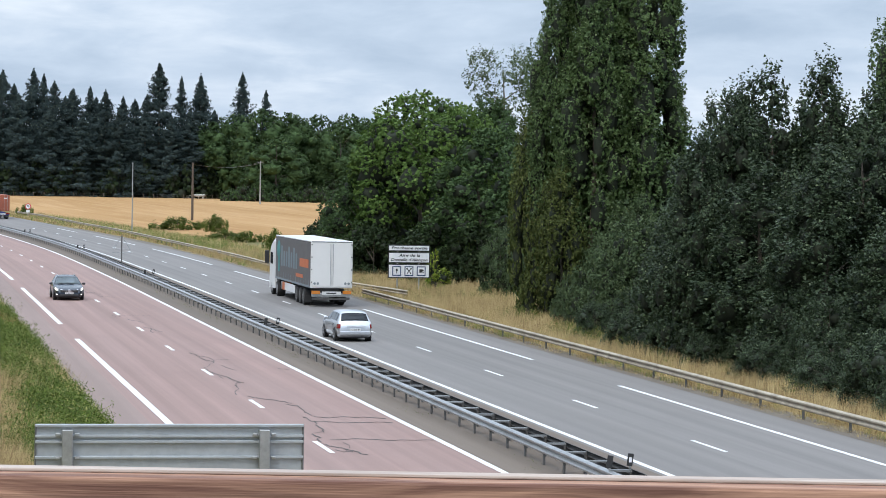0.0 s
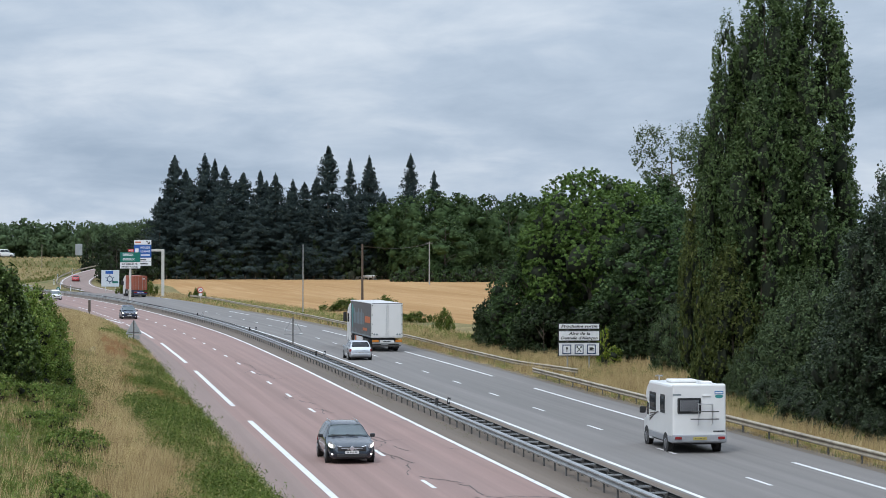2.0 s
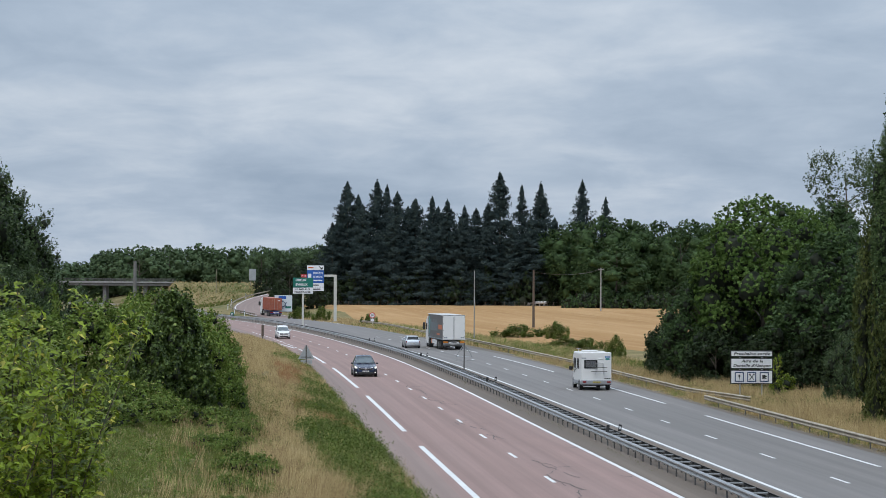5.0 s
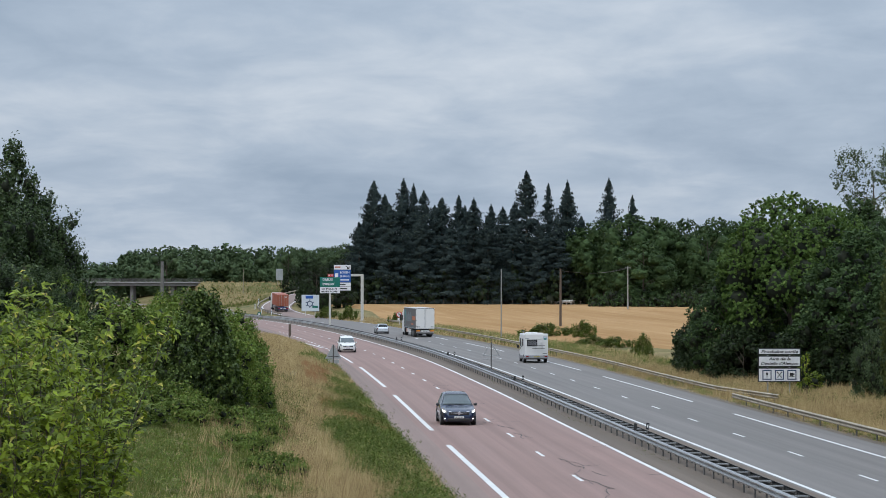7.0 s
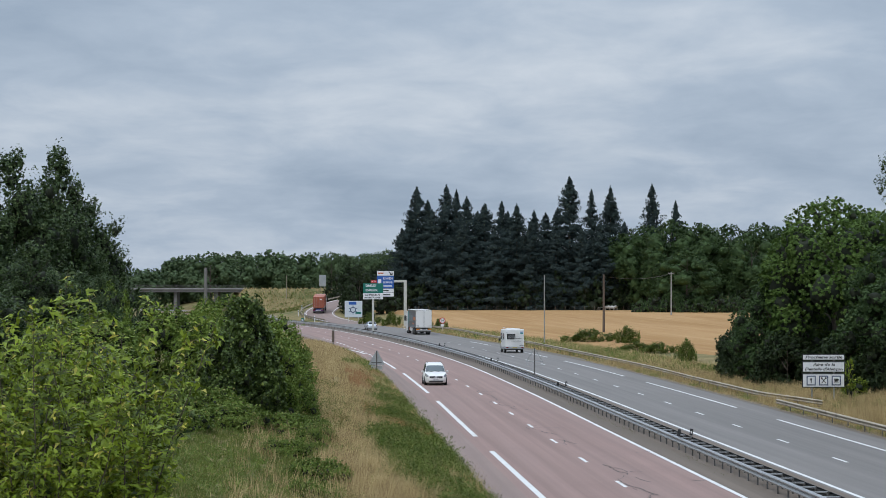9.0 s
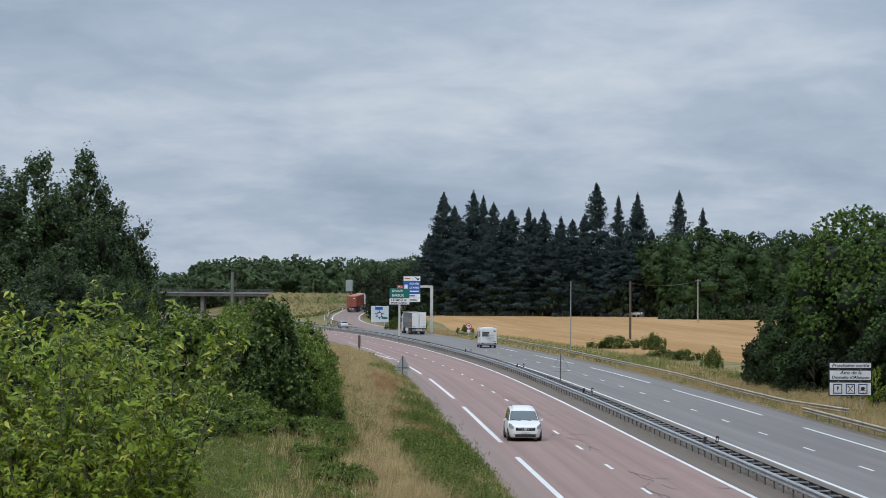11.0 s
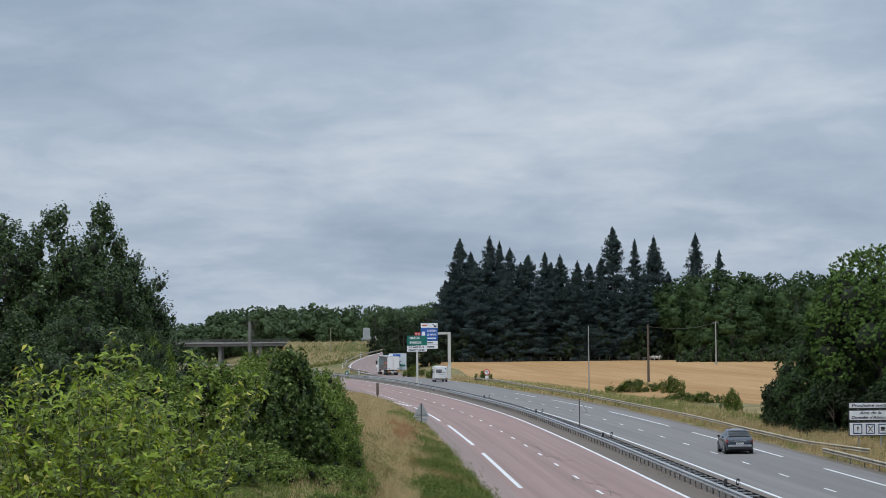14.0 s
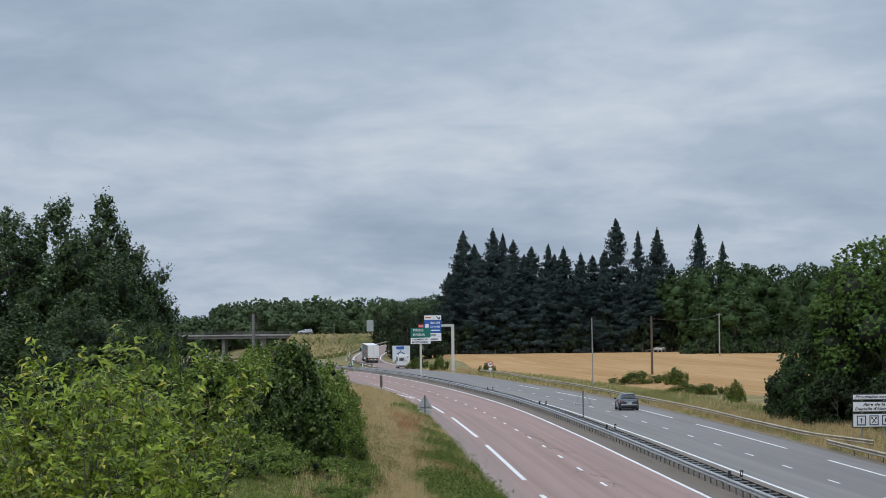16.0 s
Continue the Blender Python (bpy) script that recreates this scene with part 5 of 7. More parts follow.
def camper_van():
    c = new("camper_van")
    tagged(c, "white camper van with a rear bicycle rack and dark windows", "camper van", "vehicles on the road")
    L, W, Hh = 5.9, 2.2, 2.95
    r = -L / 2
    # living box with rounded long edges
    part("body", box(W, 4.15, 2.12, (0, r + 2.075, 0.60 + 1.06), 0.10), M["white"], c, "white living box")
    k = mesh_loft([(y, z0, z1) for y, z0, z1 in ((r + 4.0, 1.7, 2.71), (r + 4.35, 1.78, 2.64), (r + 4.6, 1.88, 2.46), (r + 4.75, 1.98, 2.26))],
                  lambda y, z0, z1: [(-W / 2 + 0.04, y, z0), (W / 2 - 0.04, y, z0), (W / 2 - 0.04, y, z1 - 0.1), (W / 2 - 0.2, y, z1), (-W / 2 + 0.2, y, z1), (-W / 2 + 0.04, y, z1 - 0.1)])
    part("overcab", k, M["white"], c, "rounded white bunk over the cab")
    k = mesh_loft([(y, w, z1) for y, w, z1 in ((r + 4.05, 0.98, 1.95), (r + 4.7, 0.98, 1.85), (r + 5.2, 0.95, 1.2), (r + 5.75, 0.90, 1.02), (r + L, 0.80, 0.8))],
                  lambda y, w, z1: [(-w, y, 0.3), (w, y, 0.3), (w, y, min(z1, 1.1)), (w * 0.86, y, z1), (-w * 0.86, y, z1), (-w, y, min(z1, 1.1))])
    part("cab", k, M["white"], c)
    part("windscreen", plate_of([(-0.8, r + 4.86, 1.72), (0.8, r + 4.86, 1.72), (0.86, r + 5.24, 1.22), (-0.86, r + 5.24, 1.22)], 0.02, (0, 0.8, 0.6)), M["glass_sky"], c)
    part("skirt", box(W + 0.01, 4.1, 0.26, (0, r + 2.06, 0.54), 0.04), M["lower_grey"], c, "grey lower skirt")
    part("rear_bumper", box(W + 0.02, 0.14, 0.30, (0, r - 0.03, 0.60), 0.04), M["lower_grey"], c, "grey rear bumper")
    for s in (-1, 1):
        part("tail_light", box(0.27, 0.05, 0.11, (s * 0.88, r - 0.11, 0.62), 0.015), M["lamp_red"], c, "red tail light")
    plate_number(c, (0, r - 0.11, 0.60), "rear", "plate_yellow", 0.56)
    fr = part("rear_window", box(0.96, 0.03, 0.62, (-0.42, r - 0.008, 1.90), 0.04), M["black"], c, "black framed window")
    part("pane", box(0.84, 0.015, 0.50, (-0.42, r - 0.026, 1.90), 0.02), M["glass"], fr)
    k = bmesh.new()
    folds = [[k.verts.new((-0.80 + 0.02 * i, r - 0.032 - 0.006 * (i % 2) * (1 + 0.5 * math.sin(i * 1.7)), z)) for i in range(39)] for z in (1.68, 2.12)]
    for i in range(38):
        k.faces.new((folds[0][i], folds[0][i + 1], folds[1][i + 1], folds[1][i]))
    bmesh.ops.solidify(k, geom=k.faces[:], thickness=0.003)
    part("curtain", k, M["curtain_dim"], fr, "dim grey pleated curtain")
    for y, w in ((r + 3.35, 1.05), (r + 1.65, 0.72)):
        for s in (-1, 1):
            f = part("side_window", box(0.03, w, 0.74, (s * (W / 2 + 0.006), y, 1.9), 0.03), M["black"], c, "black framed side window")
            part("pane", box(0.012, w * 0.86, 0.52, (s * (W / 2 + 0.025), y, 1.9), 0.02), M["glass"], f)
    part("roof_edge", box(W - 0.02, 0.24, 0.22, (0, r + 0.12, 2.66), 0.08), M["white"], c)
    part("roof_hatch", box(1.1, 0.8, 0.14, (-0.2, r + 2.2, 2.79), 0.05), M["white"], c, "white roof hatch")
    part("roof_hatch", box(0.5, 0.5, 0.12, (0.45, r + 0.9, 2.78), 0.05), M["white"], c)
    k = rod((-0.85, r + 3.3, 2.70), (-0.85, r + 3.3, 2.92), 0.025, 6)
    disc(0.16, 0.05, "Z", 14, (-0.85, r + 3.3, 2.94), k)
    part("aerial", k, M["chrome"], c, "small round roof aerial")
    part("lamp_strip", box(0.36, 0.06, 0.07, (0.28, r - 0.02, 2.30), 0.02), M["white"], c)
    part("decal", box(0.36, 0.008, 0.13, (0.80, r - 0.006, 2.42), 0.0), M["decal_blue"], c, "blue logo sticker")
    part("decal", box(0.30, 0.006, 0.06, (0.80, r - 0.010, 2.42), 0.0), M["sign_white"], c)
    k = disc(0.17, 0.008, "Y", 20)
    bmesh.ops.scale(k, vec=(1.0, 1.0, 0.42), verts=k.verts)
    bmesh.ops.translate(k, vec=(0.80, r - 0.007, 2.27), verts=k.verts)
    part("decal", k, M["teal"], c, "teal oval sticker")
    part("decal", box(0.46, 0.008, 0.05, (0.80, r - 0.006, 0.88)), M["black"], c, "small dark lettering bar")
    part("decal", box(0.34, 0.008, 0.06, (-0.92, r - 0.006, 2.34)), M["letter_grey"], c)
    rack = part("bike_rack", box(1.16, 0.05, 0.045, (0.16, r - 0.25, 1.68), 0.01), M["steel_dark"], c, "steel bicycle rack")
    part("rack_bar", box(1.16, 0.05, 0.045, (0.16, r - 0.25, 1.38), 0.01), M["steel_dark"], rack)
    for x in (-0.06, 0.50):
        k = rod((x, r - 0.02, 2.0), (x, r - 0.12, 1.95), 0.02, 6)
        rod((x, r - 0.12, 1.95), (x, r - 0.14, 1.2), 0.02, 6, bm=k)
        rod((x, r - 0.14, 1.2), (x, r - 0.02, 1.14), 0.02, 6, bm=k)
        part("rack_arm", k, M["chrome"], rack)
    k = rod((-0.06, r - 0.12, 1.97), (0.50, r - 0.12, 1.97), 0.02, 6)
    part("rack_top", k, M["chrome"], rack)
    for s in (-1, 1):
        for dy, dz, l, a in ((0, 0.02, 1.5, 0.10), (0.15, -0.06, 1.35, 0.17), (0.3, -0.14, 1.1, 0.24), (0.45, -0.22, 0.8, 0.33)):
            part("stripe", box(0.006, l, 0.045, (s * (W / 2 + 0.006), r + 3.1 + dy, 1.42 + dz), 0.0, turn=Matrix.Rotation(-a, 4, "X")), M["charcoal"], c, "dark swoosh stripe")
        part("mirror", box(0.26, 0.12, 0.28, (s * 1.18, r + 4.85, 1.45), 0.05), M["black"], c)
        part("cab_window", box(0.02, 0.75, 0.5, (s * 0.955, r + 4.55, 1.50), 0.03), M["glass"], c)
        for y in (r + 1.15, r + 4.95):
            part("wheel_arch", disc(0.42, 0.03, "X", 20, (s * (1.09 if y < 0 else 0.97), y, 0.36)), M["black"], c)
            wheel(c, s * (0.98 if y < 0 else 0.87), y, 0.34, 0.24)
    part("underbody", box(1.8, 5.0, 0.2, (0, 0, 0.42)), M["black"], c)
    return c


def lorry(kind):
    """An articulated lorry: tractor and trailer on one base, 16.2 m long."""
    grey = kind == "curtain"
    c = new("lorry")
    tagged(c, "white lorry with a grey curtain-sided trailer and white rear doors" if grey else "lorry carrying a rust-red corrugated shipping container", "lorry", "vehicles on the road")
    r, W = -8.1, 2.55
    if grey:
        part("trailer_body", box(W - 0.04, 13.5, 2.62, (0, r + 6.8, 1.25 + 1.31), 0.03), M["curtain"], c, "dark grey curtain side")
        part("roof", box(W, 13.6, 0.07, (0, r + 6.8, 3.93), 0.02), M["white"], c, "white trailer roof")
        fr = part("rear_frame", box(W, 0.10, 2.82, (0, r + 0.02, 2.55), 0.02), M["white"], c, "white rear door frame")
        for s in (-1, 1):
            d = part("rear_door", box(1.17, 0.05, 2.66, (s * 0.595, r - 0.045, 2.55), 0.012), M["white"], fr, "white rear door")
            for x in (0.08,):
                part("lock_rod", rod((s * x, r - 0.085, 1.30), (s * x, r - 0.085, 3.8), 0.014, 6), M["lower_grey"], d)
            for dx in (0.22, 0.42):
                part("lamp", disc(0.075, 0.03, "Y", 12, (s * (0.62 + dx), r - 0.08, 1.42)), M["letter_grey"], d)
            for i in range(4):
                part("hinge", box(0.07, 0.04, 0.07, (s * 1.22, r - 0.07, 1.5 + 0.75 * i)), M["steel_dark"], d)
        part("top_seal", box(W - 0.1, 0.03, 0.05, (0, r - 0.04, 3.92)), M["black"], c)
        # print on the curtain
        for s in (-1, 1):
            x = s * (W / 2 - 0.014)
            part("print", disc(0.62, 0.01, "X", 20, (x, r + 12.3, 3.05)), M["teal"], c, "teal round logo shape")
            part("print", box(0.01, 0.55, 1.3, (x, r + 12.2, 2.3)), M["teal"], c)
            for i in range(7):
                part("print_bar", box(0.01, 0.62, 0.95 + 0.35 * (i in (0, 3, 5)), (x, r + 11.0 - i * 0.95, 2.55 + 0.15 * (i in (0, 3, 5)))), M["print_dim"], c)
            part("print", box(0.01, 3.2, 0.52, (x, r + 2.5, 2.55)), M["orange"], c, "orange block")
            part("print_bar", box(0.01, 2.6, 0.22, (x, r + 4.2, 1.72)), M["orange"], c)
            for i in range(14):
                part("strap", box(0.014, 0.05, 0.42, (x, r + 0.7 + i * 0.96, 1.42)), M["letter_grey"], c)
            part("side_rail", box(0.05, 13.4, 0.12, (s * (W / 2 - 0.03), r + 6.8, 1.2)), M["letter_grey"], c)
    else:
        k = box(2.44, 12.0, 2.6, (0, r + 6.2, 1.3 + 1.3), 0.02)
        for i in range(40):
            for s in (-1, 1):
                box(0.05, 0.15, 2.3, (s * 1.23, r + 0.45 + i * 0.294, 2.6), bm=k)
        part("container", k, M["container"], c, "corrugated rust-red container")
        for s in (-1, 1):
            d = part("container_door", box(1.16, 0.06, 2.45, (s * 0.60, r + 0.17, 2.6), 0.012), M["container"], c)
            for i in range(5):
                part("rib", box(1.0, 0.03, 0.12, (s * 0.60, r + 0.13, 1.65 + i * 0.46), 0.01), M["container"], d)
            for x in (0.35, 0.85):
                part("lock_rod", rod((s * x, r + 0.09, 1.4), (s * x, r + 0.09, 3.8), 0.025, 6), M["steel"], d)
        part("sticker", box(0.5, 0.01, 0.18, (0.6, r + 0.08, 3.35)), M["sign_white"], c)
    part("bumper_beam", box(2.4, 0.14, 0.20, (0, r + 0.05, 0.72), 0.02), M["steel" if grey else "blue_frame"], c)
    part("under_run_bar", box(2.3, 0.10, 0.14, (0, r + 0.12, 0.50), 0.02), M["steel_dark"], c)
    for s in (-1, 1):
        part("tail_light", box(0.52, 0.06, 0.20, (s * 0.95, r - 0.04, 0.88), 0.015), M["lamp_orange" if grey else "lamp_red"], c, "tail light cluster")
    p = part("long_plate", box(1.15, 0.03, 0.20, (0, r - 0.04, 0.84), 0.01), M["plate"], c, "reflective plate with dark bar")
    part("bar", box(0.6, 0.01, 0.07, (0, r - 0.06, 0.84)), M["black"], p)
    part("chassis", box(1.0, 13.0, 0.35, (0, r + 6.6, 1.0)), M["blue_frame" if not grey else "black"], c)
    part("fuel_tank", box(2.2, 1.4, 0.55, (0, r + 11.6, 0.75), 0.08), M["steel"], c)
    if grey:
        for s in (-1, 1):
            part("side_guard", box(0.05, 4.5, 0.5, (s * 1.2, r + 8.3, 0.78), 0.02), M["white"], c)
            part("toolbox", box(0.5, 0.9, 0.5, (s * 0.98, r + 10.4, 0.78), 0.02), M["orange"], c)
    # tractor
    k = mesh_loft([(y, z1) for y, z1 in ((r + 13.85, 3.82), (r + 14.6, 3.85), (r + 15.5, 3.55), (r + 16.0, 3.2), (r + 16.15, 2.6), (r + 16.2, 0.7))],
                  lambda y, z1: [(-1.24, y, 0.45), (1.24, y, 0.45), (1.24, y, z1 - 0.3), (1.0, y, z1), (-1.0, y, z1), (-1.24, y, z1 - 0.3)])
    part("tractor_cab", k, M["white"], c, "white tractor cab")
    part("windscreen", box(2.1, 0.05, 0.9, (0, r + 16.13, 2.35), 0.03), M["glass"], c)
    for s in (-1, 1):
        part("cab_window", box(0.03, 0.9, 0.75, (s * 1.25, r + 15.3, 2.4), 0.03), M["glass"], c)
        part("mirror", box(0.30, 0.14, 0.85, (s * 1.46, r + 15.95, 2.45), 0.05), M["black"], c)
        part("wing", box(0.4, 1.2, 0.3, (s * 1.0, r + 12.9, 1.12), 0.08), M["black"], c)
        for y in (r + 2.6, r + 3.9, r + 5.2):
            wheel(c, s * 1.06, y, 0.5, 0.38, rim="steel_dark")
        wheel(c, s * 1.02, r + 12.8, 0.5, 0.5)
        wheel(c, s * 1.06, r + 15.2, 0.5, 0.32)
        part("mudflap", box(0.45, 0.03, 0.42, (s * 1.05, r + 1.9, 0.42)), M["black"], c)
    return c


def build_vehicles():
    v = {}
    v["car_a"] = car("estate_car", "dark blue-grey estate car with lit headlamps and silver roof rails", "navy", 4.45, 1.82, 1.44, nose=0.71, hood=0.90, belt=0.91, roof=0.66, rake_f=0.6, lit=True, rails="chrome")
    v["car_b"] = car("people_carrier", "midnight blue people carrier with lit headlamps", "navy2", 4.8, 1.88, 1.68, nose=0.79, hood=0.98, belt=1.0, roof=0.64, front=0.27, rake_f=0.74, lit=True, lower=True, wheel_r=0.36)
    v["van"] = car("people_carrier", "white boxy people carrier with black roof rails", "white", 4.4, 1.76, 1.74, nose=0.79, hood=0.98, belt=1.0, roof=0.72, front=0.25, rise=0.19, rake_r=0.12, rake_f=0.38, rails="black", lower=True, category="van")
    v["wagon"] = car("estate_car", "older silver estate car with wide tail lights", "silver", 4.55, 1.74, 1.44, belt=0.94, hood=0.92, nose=0.72, rake_r=0.38, wheel_r=0.31)
    v["suv"] = car("sport_utility_car", "charcoal sport utility car with black lower trim", "charcoal", 4.5, 1.87, 1.62, belt=1.06, hood=1.05, nose=0.9, rake_r=0.75, roof=0.65, lower=True, rails="black", wheel_r=0.36, rear_plate=True)
    v["red_car"] = car("hatchback", "small dark red hatchback on the slip road", "red_paint", 4.0, 1.72, 1.47)
    v["far_van"] = car("delivery_van", "white delivery van on the road across the bridge", "white", 5.2, 1.95, 2.3, belt=1.3, hood=1.2, nose=0.95, front=0.22, rake_r=0.06, category="van")
    v["far_car"] = car("estate_car", "pale silver car on the road across the bridge", "silver", 4.4, 1.75, 1.46)
    v["camper"] = camper_van()
    v["lorry"] = lorry("curtain")
    v["red_lorry"] = lorry("container")
    return v


VEHICLES = build_vehicles()


# ------------------------------------------------------------------ plants
def faces_mesh(name, co, k):
    """A mesh of separate k-cornered faces from an array of their corners."""
    n = len(co) // k
    me = bpy.data.meshes.new(name)
    me.vertices.add(k * n)
    me.vertices.foreach_set("co", co.astype(np.float32).ravel())
    me.loops.add(k * n)
    me.loops.foreach_set("vertex_index", np.arange(k * n, dtype=np.int32))
    me.polygons.add(n)
    me.polygons.foreach_set("loop_start", np.arange(0, k * n, k, dtype=np.int32))
    me.polygons.foreach_set("loop_total", np.full(n, k, dtype=np.int32))
    me.update(calc_edges=True)
    return me


def leaves_mesh(name, pos, nrm, size, rng, aspect=0.55, fold=0.25, along=None, whole=False):
    """Many leaves, each an island of its own: three-cornered far off, folded diamonds where whole."""
    n = len(pos)
    nrm = nrm / np.maximum(np.linalg.norm(nrm, axis=1, keepdims=True), 1e-6)
    r = rng.normal(size=(n, 3))
    if along is not None:
        r = np.cross(along + r * 0.25, nrm)
    t = np.cross(nrm, r)
    t /= np.maximum(np.linalg.norm(t, axis=1, keepdims=True), 1e-6)
    b = np.cross(nrm, t)
    L = (size * rng.uniform(0.65, 1.35, n))[:, None]
    w = L * aspect
    base = pos - t * L * 0.5
    tip = pos + t * L * 0.5 - nrm * L * fold * 0.6
    l = pos + b * w * 0.5 + nrm * L * fold * 0.3
    q = pos - b * w * 0.5 + nrm * L * fold * 0.3
    if whole:
        return faces_mesh(name, np.stack([base, l, tip, q], 1).reshape(-1, 3), 4)
    skew = t * L * rng.uniform(-0.4, 0.1, (n, 1))
    return faces_mesh(name, np.stack([l + skew, tip, q + skew * 1.1], 1).reshape(-1, 3), 3)


def profile_radius(profile, h):
    hs, rs = [p[0] for p in profile], [p[1] for p in profile]
    return np.interp(h, hs, rs)


def lobed_crown(rng, n, height, width, profile, lobes, lobe_r, shoot, lift=0.4, tall=0.9, per=12, inner=0.22, ragged=0.2, loose=0.5, fill=0.62):
    """Leaf places and normals: rounded lobes over the crown, each set with short leafy shoots that turn up towards the light."""
    hs = np.linspace(0, 1, 200)
    share = np.cumsum(profile_radius(profile, hs) + 0.30)
    i = np.arange(lobes)
    h = np.interp((i + rng.uniform(0, 1, lobes)) / lobes, share / share[-1], hs)
    a = i * 2.39996 + rng.normal(size=lobes) * 0.5
    p = profile_radius(profile, h)
    reach = p * width / 2 * (1 + ragged * rng.normal(size=lobes) * 0.7)
    r = lobe_r * rng.uniform(0.6, 1.25, lobes) * np.clip(0.5 + 0.6 * p, 0.5, 1.1)
    rad = np.maximum(0.0, reach - r * 0.85)
    cz = np.clip(h * height, r * 0.4, np.maximum(height - r * tall * 0.8 - shoot * 0.4, height * 0.5))
    c = np.stack([np.cos(a) * rad, np.sin(a) * rad, cz], 1)
    k = n // per
    j = rng.choice(lobes, k, p=r ** 2 / np.sum(r ** 2))
    u = rng.normal(size=(k, 3))
    u /= np.maximum(np.linalg.norm(u, axis=1, keepdims=True), 1e-6)
    out = np.stack([np.cos(a[j]), np.sin(a[j]), 0.45 + 0 * j], 1) / math.hypot(1, 0.45)
    dot = np.sum(u * out, 1)
    turn = (dot < -0.2) & (rng.uniform(0, 1, k) < 0.85)
    u[turn] -= 2 * dot[turn, None] * out[turn]
    deep = np.where(rng.uniform(0, 1, k) < inner, rng.uniform(0.35, 0.8, k), rng.uniform(0.82, 1.06, k))
    foot = c[j] + u * (r[j] * deep)[:, None] * np.array([1, 1, tall])
    d = u + np.array([0, 0, lift]) + rng.normal(size=(k, 3)) * 0.35
    d /= np.maximum(np.linalg.norm(d, axis=1, keepdims=True), 1e-6)
    ln = shoot * rng.uniform(0.5, 1.4, k) * np.where(rng.uniform(0, 1, k) < 0.04, 1.6, 1.0) * np.clip(0.6 + 0.6 * u[:, 2], 0.4, 1.2)
    t = rng.uniform(0, 1, (k, per))
    pos = foot[:, None] + d[:, None] * (ln[:, None] * t)[..., None] + rng.normal(size=(k, per, 3)) * (ln[:, None] * 0.22 * (1.1 - 0.75 * t))[..., None]
    nrm = (u * 0.7 + np.array([0, 0, 0.45]))[:, None] + rng.normal(size=(k, per, 3)) * loose
    pos = pos.reshape(-1, 3)
    pos[:, 2] = np.maximum(pos[:, 2], 0.05)
    return pos, nrm.reshape(-1, 3), (c, r * np.where(h > 0.82, 0.35, fill), tall)


ROUND = [(0.0, 0.35), (0.12, 0.75), (0.3, 0.97), (0.5, 1.0), (0.7, 0.86), (0.88, 0.55), (1.0, 0.12)]
TALL = [(0.0, 0.55), (0.15, 0.85), (0.35, 1.0), (0.6, 0.9), (0.8, 0.62), (0.93, 0.32), (1.0, 0.05)]
COLUMN = [(0.0, 0.45), (0.12, 0.8), (0.3, 1.0), (0.45, 0.97), (0.6, 0.85), (0.75, 0.66), (0.9, 0.38), (1.0, 0.05)]
DOME = [(0.0, 0.95), (0.25, 1.0), (0.5, 0.92), (0.75, 0.68), (0.92, 0.38), (1.0, 0.1)]
BUSH = [(0.0, 0.75), (0.25, 1.0), (0.45, 0.9), (0.65, 0.62), (0.85, 0.4), (1.0, 0.1)]
CONE = [(0.0, 0.85), (0.25, 1.0), (0.5, 0.78), (0.75, 0.42), (0.9, 0.2), (1.0, 0.03)]
SPIKY = [(0.0, 0.9), (0.3, 1.0), (0.55, 0.85), (0.75, 0.55), (0.9, 0.25), (1.0, 0.05)]


def trunk_mesh(rng, height, r, limbs, spread_w, start=0.3):
    k = bmesh.new()
    pts = [Vector((0, 0, -0.4))]
    for i in range(1, 6):
        pts.append(Vector((rng.normal() * r * 0.5, rng.normal() * r * 0.5, height * 0.9 * i / 5)))
    for i in range(5):
        rod(pts[i], pts[i + 1], r * (1 - i / 5.6), 8, r * (1 - (i + 1) / 5.6), k)
    for j in range(limbs):
        u = start + (0.85 - start) * (j + rng.uniform(0, 1)) / limbs
        a = rng.uniform(0, math.tau)
        i = min(4, int(u * 5))
        p = pts[i].lerp(pts[i + 1], u * 5 - i)
        ln = spread_w * rng.uniform(0.45, 0.9) * (1 - u * 0.5)
        e = p + Vector((math.cos(a) * ln, math.sin(a) * ln, ln * rng.uniform(0.4, 1.1)))
        m = p.lerp(e, 0.55) + Vector((0, 0, ln * 0.1))
        rod(p, m, r * 0.42 * (1 - u * 0.5), 6, r * 0.26 * (1 - u * 0.5), k)
        rod(m, e, r * 0.26 * (1 - u * 0.5), 5, r * 0.06, k)
    me = bpy.data.meshes.new("trunk")
    k.to_mesh(me)
    k.free()
    return me


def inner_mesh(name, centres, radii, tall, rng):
    """Filler inside each lobe of a crown: lumpy closed masses that block light behind the outer leaves."""
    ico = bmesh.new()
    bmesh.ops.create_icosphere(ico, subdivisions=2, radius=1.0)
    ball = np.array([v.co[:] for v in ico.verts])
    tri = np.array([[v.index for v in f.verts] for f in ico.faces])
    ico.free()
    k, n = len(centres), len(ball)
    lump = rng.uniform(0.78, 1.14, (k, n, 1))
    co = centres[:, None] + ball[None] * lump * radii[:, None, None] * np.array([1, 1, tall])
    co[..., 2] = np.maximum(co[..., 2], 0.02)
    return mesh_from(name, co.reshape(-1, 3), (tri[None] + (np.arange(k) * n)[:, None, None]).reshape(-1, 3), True)


